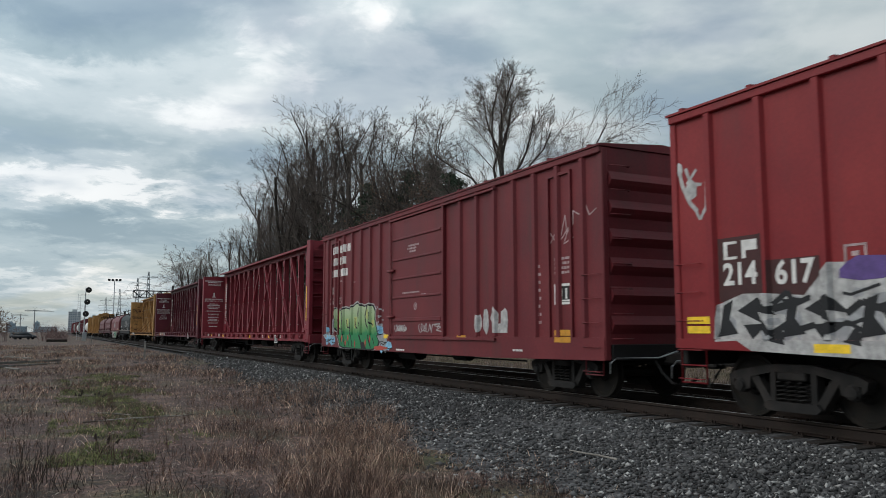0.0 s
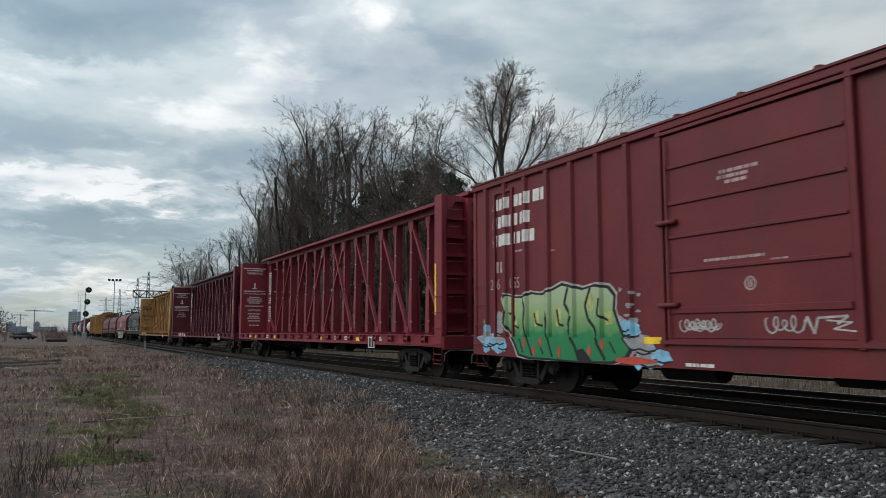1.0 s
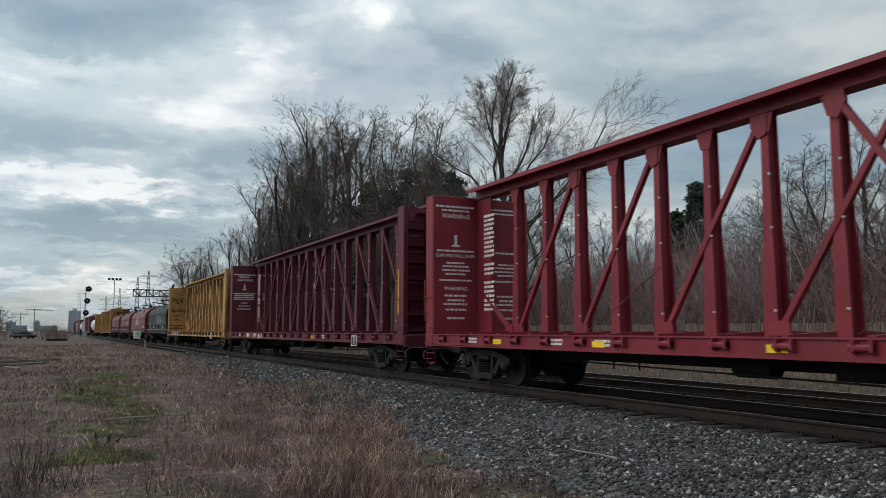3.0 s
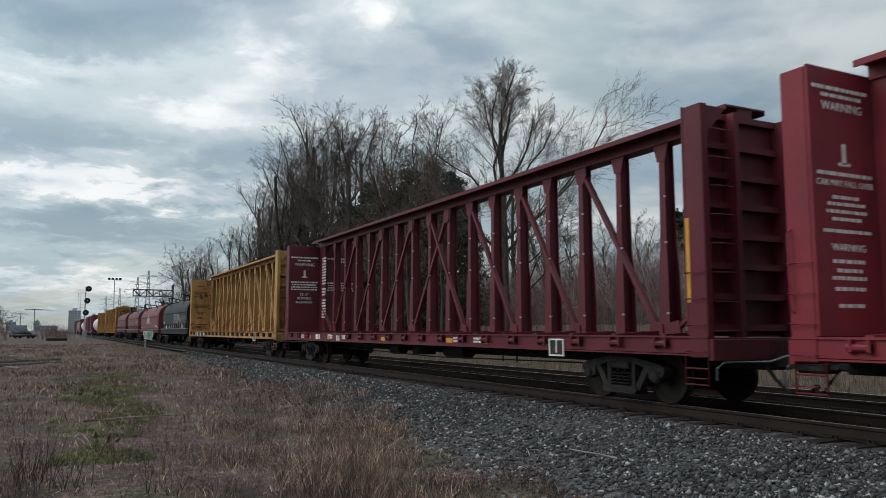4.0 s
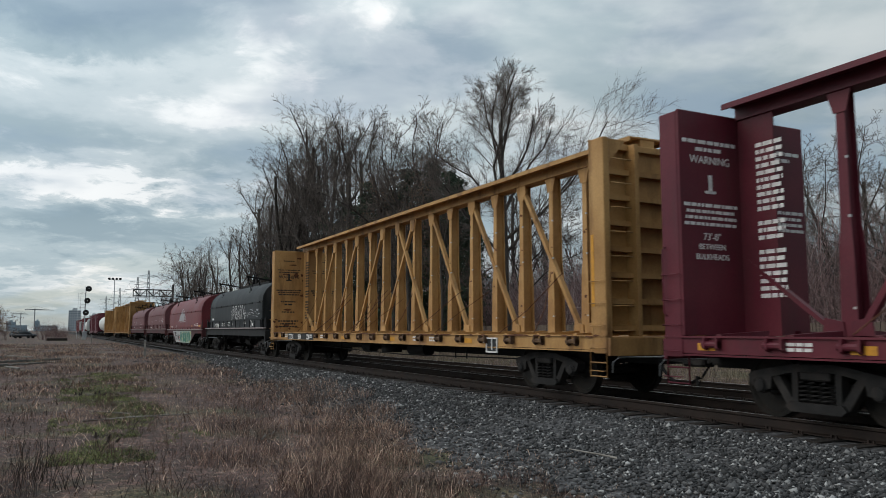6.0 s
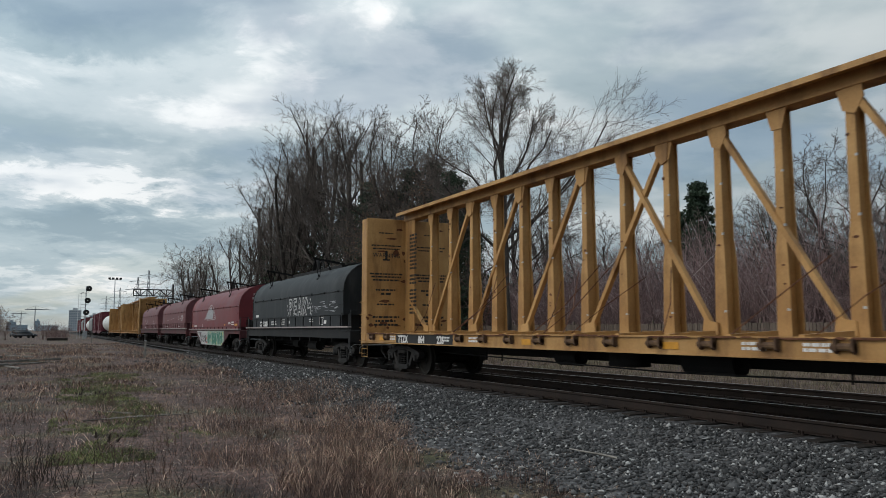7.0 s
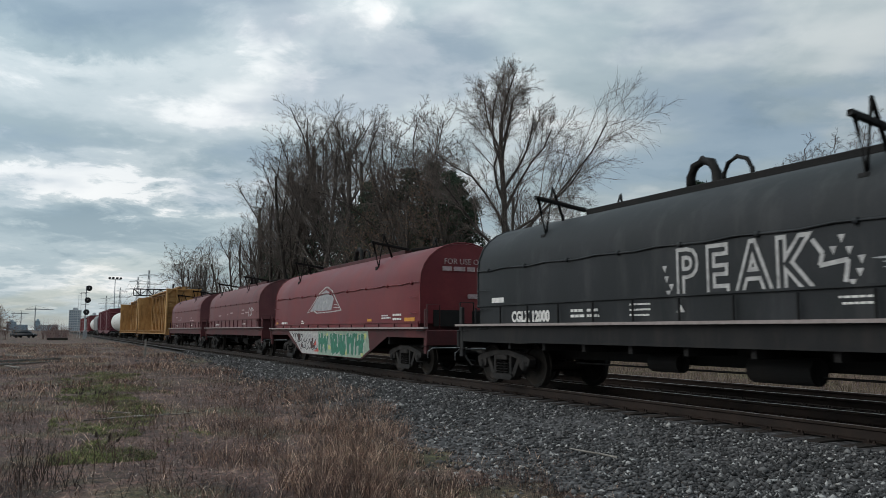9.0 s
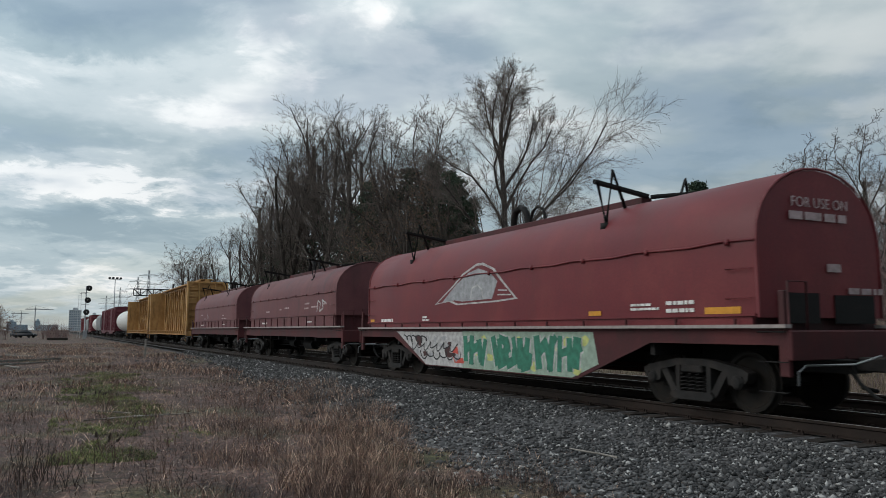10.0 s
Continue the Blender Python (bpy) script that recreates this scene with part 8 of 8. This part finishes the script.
def build_far_brush():
    rng = random.Random(77)
    far = shrub("hazy leafless brush beside the far end of the line", 15, 2.9, (0.6, 150.0, 0), M_TWIG, 16)
    for x, y, s in ((-0.9, 152, 1.0), (1.8, 149, 0.95), (2.9, 153, 0.7), (-0.2, 158, 1.1), (2.2, 160, 0.9)):
        copy_thing(far, pose(x, y, 0, 0, 0, rng.uniform(0, 360))).scale = (s, s, s)
    t = shrub("shrub with faded reddish-brown leaves", 19, 4.6, (-7.4, 150.0, 0), M_TWIG, 16)
    g = np.random.default_rng(5)
    pts = np.stack((g.normal(0, 1.3, 160), g.normal(0, 1.3, 160), g.uniform(1.2, 4.4, 160)), -1)
    v, f = leaves(g, pts, 10, 0.3, 0.2)
    part_mesh("foliage", raw_mesh("foliage", v, f, M_BROWNLEAF), t, "faded reddish-brown leaves")
    for x, y, s in ((-9.5, 152, 1.2), (-12.5, 150, 1.0), (-10.5, 160, 1.3), (24.0, 260, 1.5), (27.0, 262, 1.8), (31.0, 270, 2.0), (22.0, 300, 1.6)):
        copy_thing(t, pose(x, y, 0, 0, 0, rng.uniform(0, 360))).scale = (s, s, s)
    # low far woods on the horizon
    low = shrub("low far brush on the horizon", 27, 2.9, (-60.0, 900.0, 0), M_TWIG, 5)
    for k in range(26):
        x = -190 + k * 14 + rng.uniform(-4, 4)
        s = rng.uniform(2.0, 3.4)
        copy_thing(low, pose(x, 900 + rng.uniform(-40, 40), 0, 0, 0, rng.uniform(0, 360))).scale = (s * 2.2, s * 2.2, s)


def build_clutter():
    rng = random.Random(51)
    specs = [(-1.2, 43.0, 7.5, 62, 0.12), (-1.5, 40.0, 5.2, 100, 0.10), (-0.9, 47.5, 4.0, 40, 0.16), (-2.6, 46.0, 4.6, 85, 0.18), (-3.4, 52.0, 5.0, 70, 0.2), (-1.6, 55.0, 3.2, 120, 0.15), (-3.0, 41.0, 3.0, 25, 0.14)]
    for x, y, ln, turn, w in specs:
        bm = bmesh.new()
        box(bm, -ln / 2, ln / 2, -w / 2, w / 2, 0, w * 0.7, 0.015)
        for v in bm.verts:
            v.co.z += 0.03 * math.sin(v.co.x * 1.3)
        ob = new("old_timber", mesh_of("old_timber", bm, M_OLDWOOD))
        ob.location = (x, y, ground_z(x, y) + 0.015)
        ob.rotation_euler = (rng.uniform(-0.1, 0.1), rng.uniform(-0.02, 0.02), radians(turn))
        tagged(ob, "bleached old timber lying in the grass", "timber", "old timbers in the grass")
    for x, y, h in ((5.2, 50.0, 1.05), (5.0, 112.0, 1.1)):
        p = thing("marker_post", "thin weathered marker post beside the ballast", "post", at=(x, y, max(ground_z(x, y), section_z(x))))
        bm = bmesh.new()
        box(bm, -0.05, 0.05, -0.04, 0.04, -0.1, h, 0.01)
        part("post", bm, M_OLDWOOD, p)
        bm = bmesh.new()
        box(bm, -0.055, 0.055, -0.045, 0.045, h, h + 0.03)
        part("cap", bm, M_GALV, p)
    b = thing("timber_stack", "low dark stack of railway ties by the line", "timber", at=(1.2, 140.0, 0))
    for k in range(4):
        bm = bmesh.new()
        box(bm, -1.5, 1.5, -0.13, 0.13, 0, 0.2, 0.01)
        o = part("tie", bm, M_TIE, b)
        o.location = (0, 0.3 * (k % 2), 0.2 * (k // 2))


def weed(label, x, y, h, stems, seed, spread_r=0.12, heads=False, material=None):
    rng = random.Random(seed)
    t = thing("dead_weed", label, "weed", "dead weeds in the grass", at=(x, y, ground_z(x, y) - 0.01))
    segs = []
    for _ in range(stems):
        p = Vector((rng.gauss(0, spread_r * 0.5), rng.gauss(0, spread_r * 0.5), 0))
        d = Vector((rng.gauss(0, 0.30), rng.gauss(0, 0.30), 1)).normalized()
        r = 0.0042
        ln = h * rng.uniform(0.5, 1.05)
        for k in range(5):
            d = (d + Vector((rng.gauss(0, 0.08), rng.gauss(0, 0.08), 0))).normalized()
            q = p + d * ln / 5
            segs.append((*p, r, *q, r * 0.82))
            if k > 1 and rng.random() < 0.7:
                e = (d + Vector((rng.gauss(0, 0.5), rng.gauss(0, 0.5), 0.1))).normalized()
                segs.append((*q, r * 0.6, *(q + e * ln * 0.18), r * 0.3))
            p, r = q, r * 0.82
        if heads:
            segs.append((*p, 0.022, *(p + d * 0.07), 0.008))
    v, f = frustums(segs, 4)
    tagged(part_mesh("stalk", raw_mesh("stalk", v, f, material or M_STALK), t), kind="stuff")


def build_weeds():
    weed("clump of dark dead weed stalks", -0.12, 9.9, 0.62, 34, 1, 0.28)
    weed("clump of dark dead weed stalks", 0.25, 9.4, 0.5, 16, 2, 0.2)
    weed("two short dark seed heads on stalks", 0.72, 12.0, 0.30, 5, 3, 0.08, True)
    weed("short dark seed heads on stalks", 0.75, 20.5, 0.32, 4, 4, 0.1, True)
    weed("short dark seed heads on stalks", 1.1, 20.2, 0.32, 4, 5, 0.1, True)
    weed("single bent dead stalk", 0.72, 8.5, 0.45, 2, 6, 0.05)
    weed("single bent dead stalk", 0.98, 8.6, 0.50, 3, 7, 0.06)
    weed("single bent dead stalk", 1.30, 8.7, 0.48, 3, 8, 0.06)
    r = random.Random(90)
    for k in range(46):
        y = 7.5 + 26 * r.random() ** 1.4
        x = -2.0 - 0.03 * y + r.random() * (6.2 + 0.06 * y)
        weed("thin dead reddish-brown weed", x, y, r.uniform(0.18, 0.42), r.randint(5, 14), 100 + k, 0.2, False, M_REDWEED)
    # fallen branches
    for x, y, ln, turn in ((1.9, 16.2, 2.6, 12), (1.2, 17.4, 1.1, 130), (3.2, 12.4, 0.9, 60), (0.2, 26.0, 1.6, 40), (2.8, 9.0, 0.5, 150), (6.4, 8.3, 0.8, 100)):
        bm = bmesh.new()
        tube(bm, [(-ln / 2, 0, 0.03), (-ln / 6, 0.04 * ln, 0.04), (ln / 5, 0.0, 0.035), (ln / 2, 0.05 * ln, 0.05)], [0.016, 0.015, 0.012, 0.006], 6)
        ob = new("fallen_branch", mesh_of("fallen_branch", bm, M_OLDWOOD, True))
        ob.location = (x, y, max(ground_z(x, y), section_z(x) if x > 3.7 else -1))
        ob.rotation_euler = (0, 0, radians(turn))
        tagged(ob, "bleached fallen branch on the ground", "branch", "fallen branches")


M_REDWEED = plain("reddish_dead_weed", (0.10, 0.058, 0.043), 0.9, 0, 0.35)
build_far_brush()
build_clutter()
build_weeds()


def motions():
    """The train runs toward the camera at a steady pace and its wheels roll."""
    for car, y0 in TRAIN:
        walk(car, [(t, pose(TRACK_X, y0 - SPEED * t, RAIL_Z)) for t in (0.0, 2.5, 5.0, 7.5, 10.0)])
    turn = math.degrees(SPEED / WHEEL_R) / FPS
    for w, y in WHEELSETS:
        walk(w, [(k / FPS, pose(0, y, WHEEL_R, turn * k, 0, 0)) for k in range(10 * FPS + 1)])


motions()
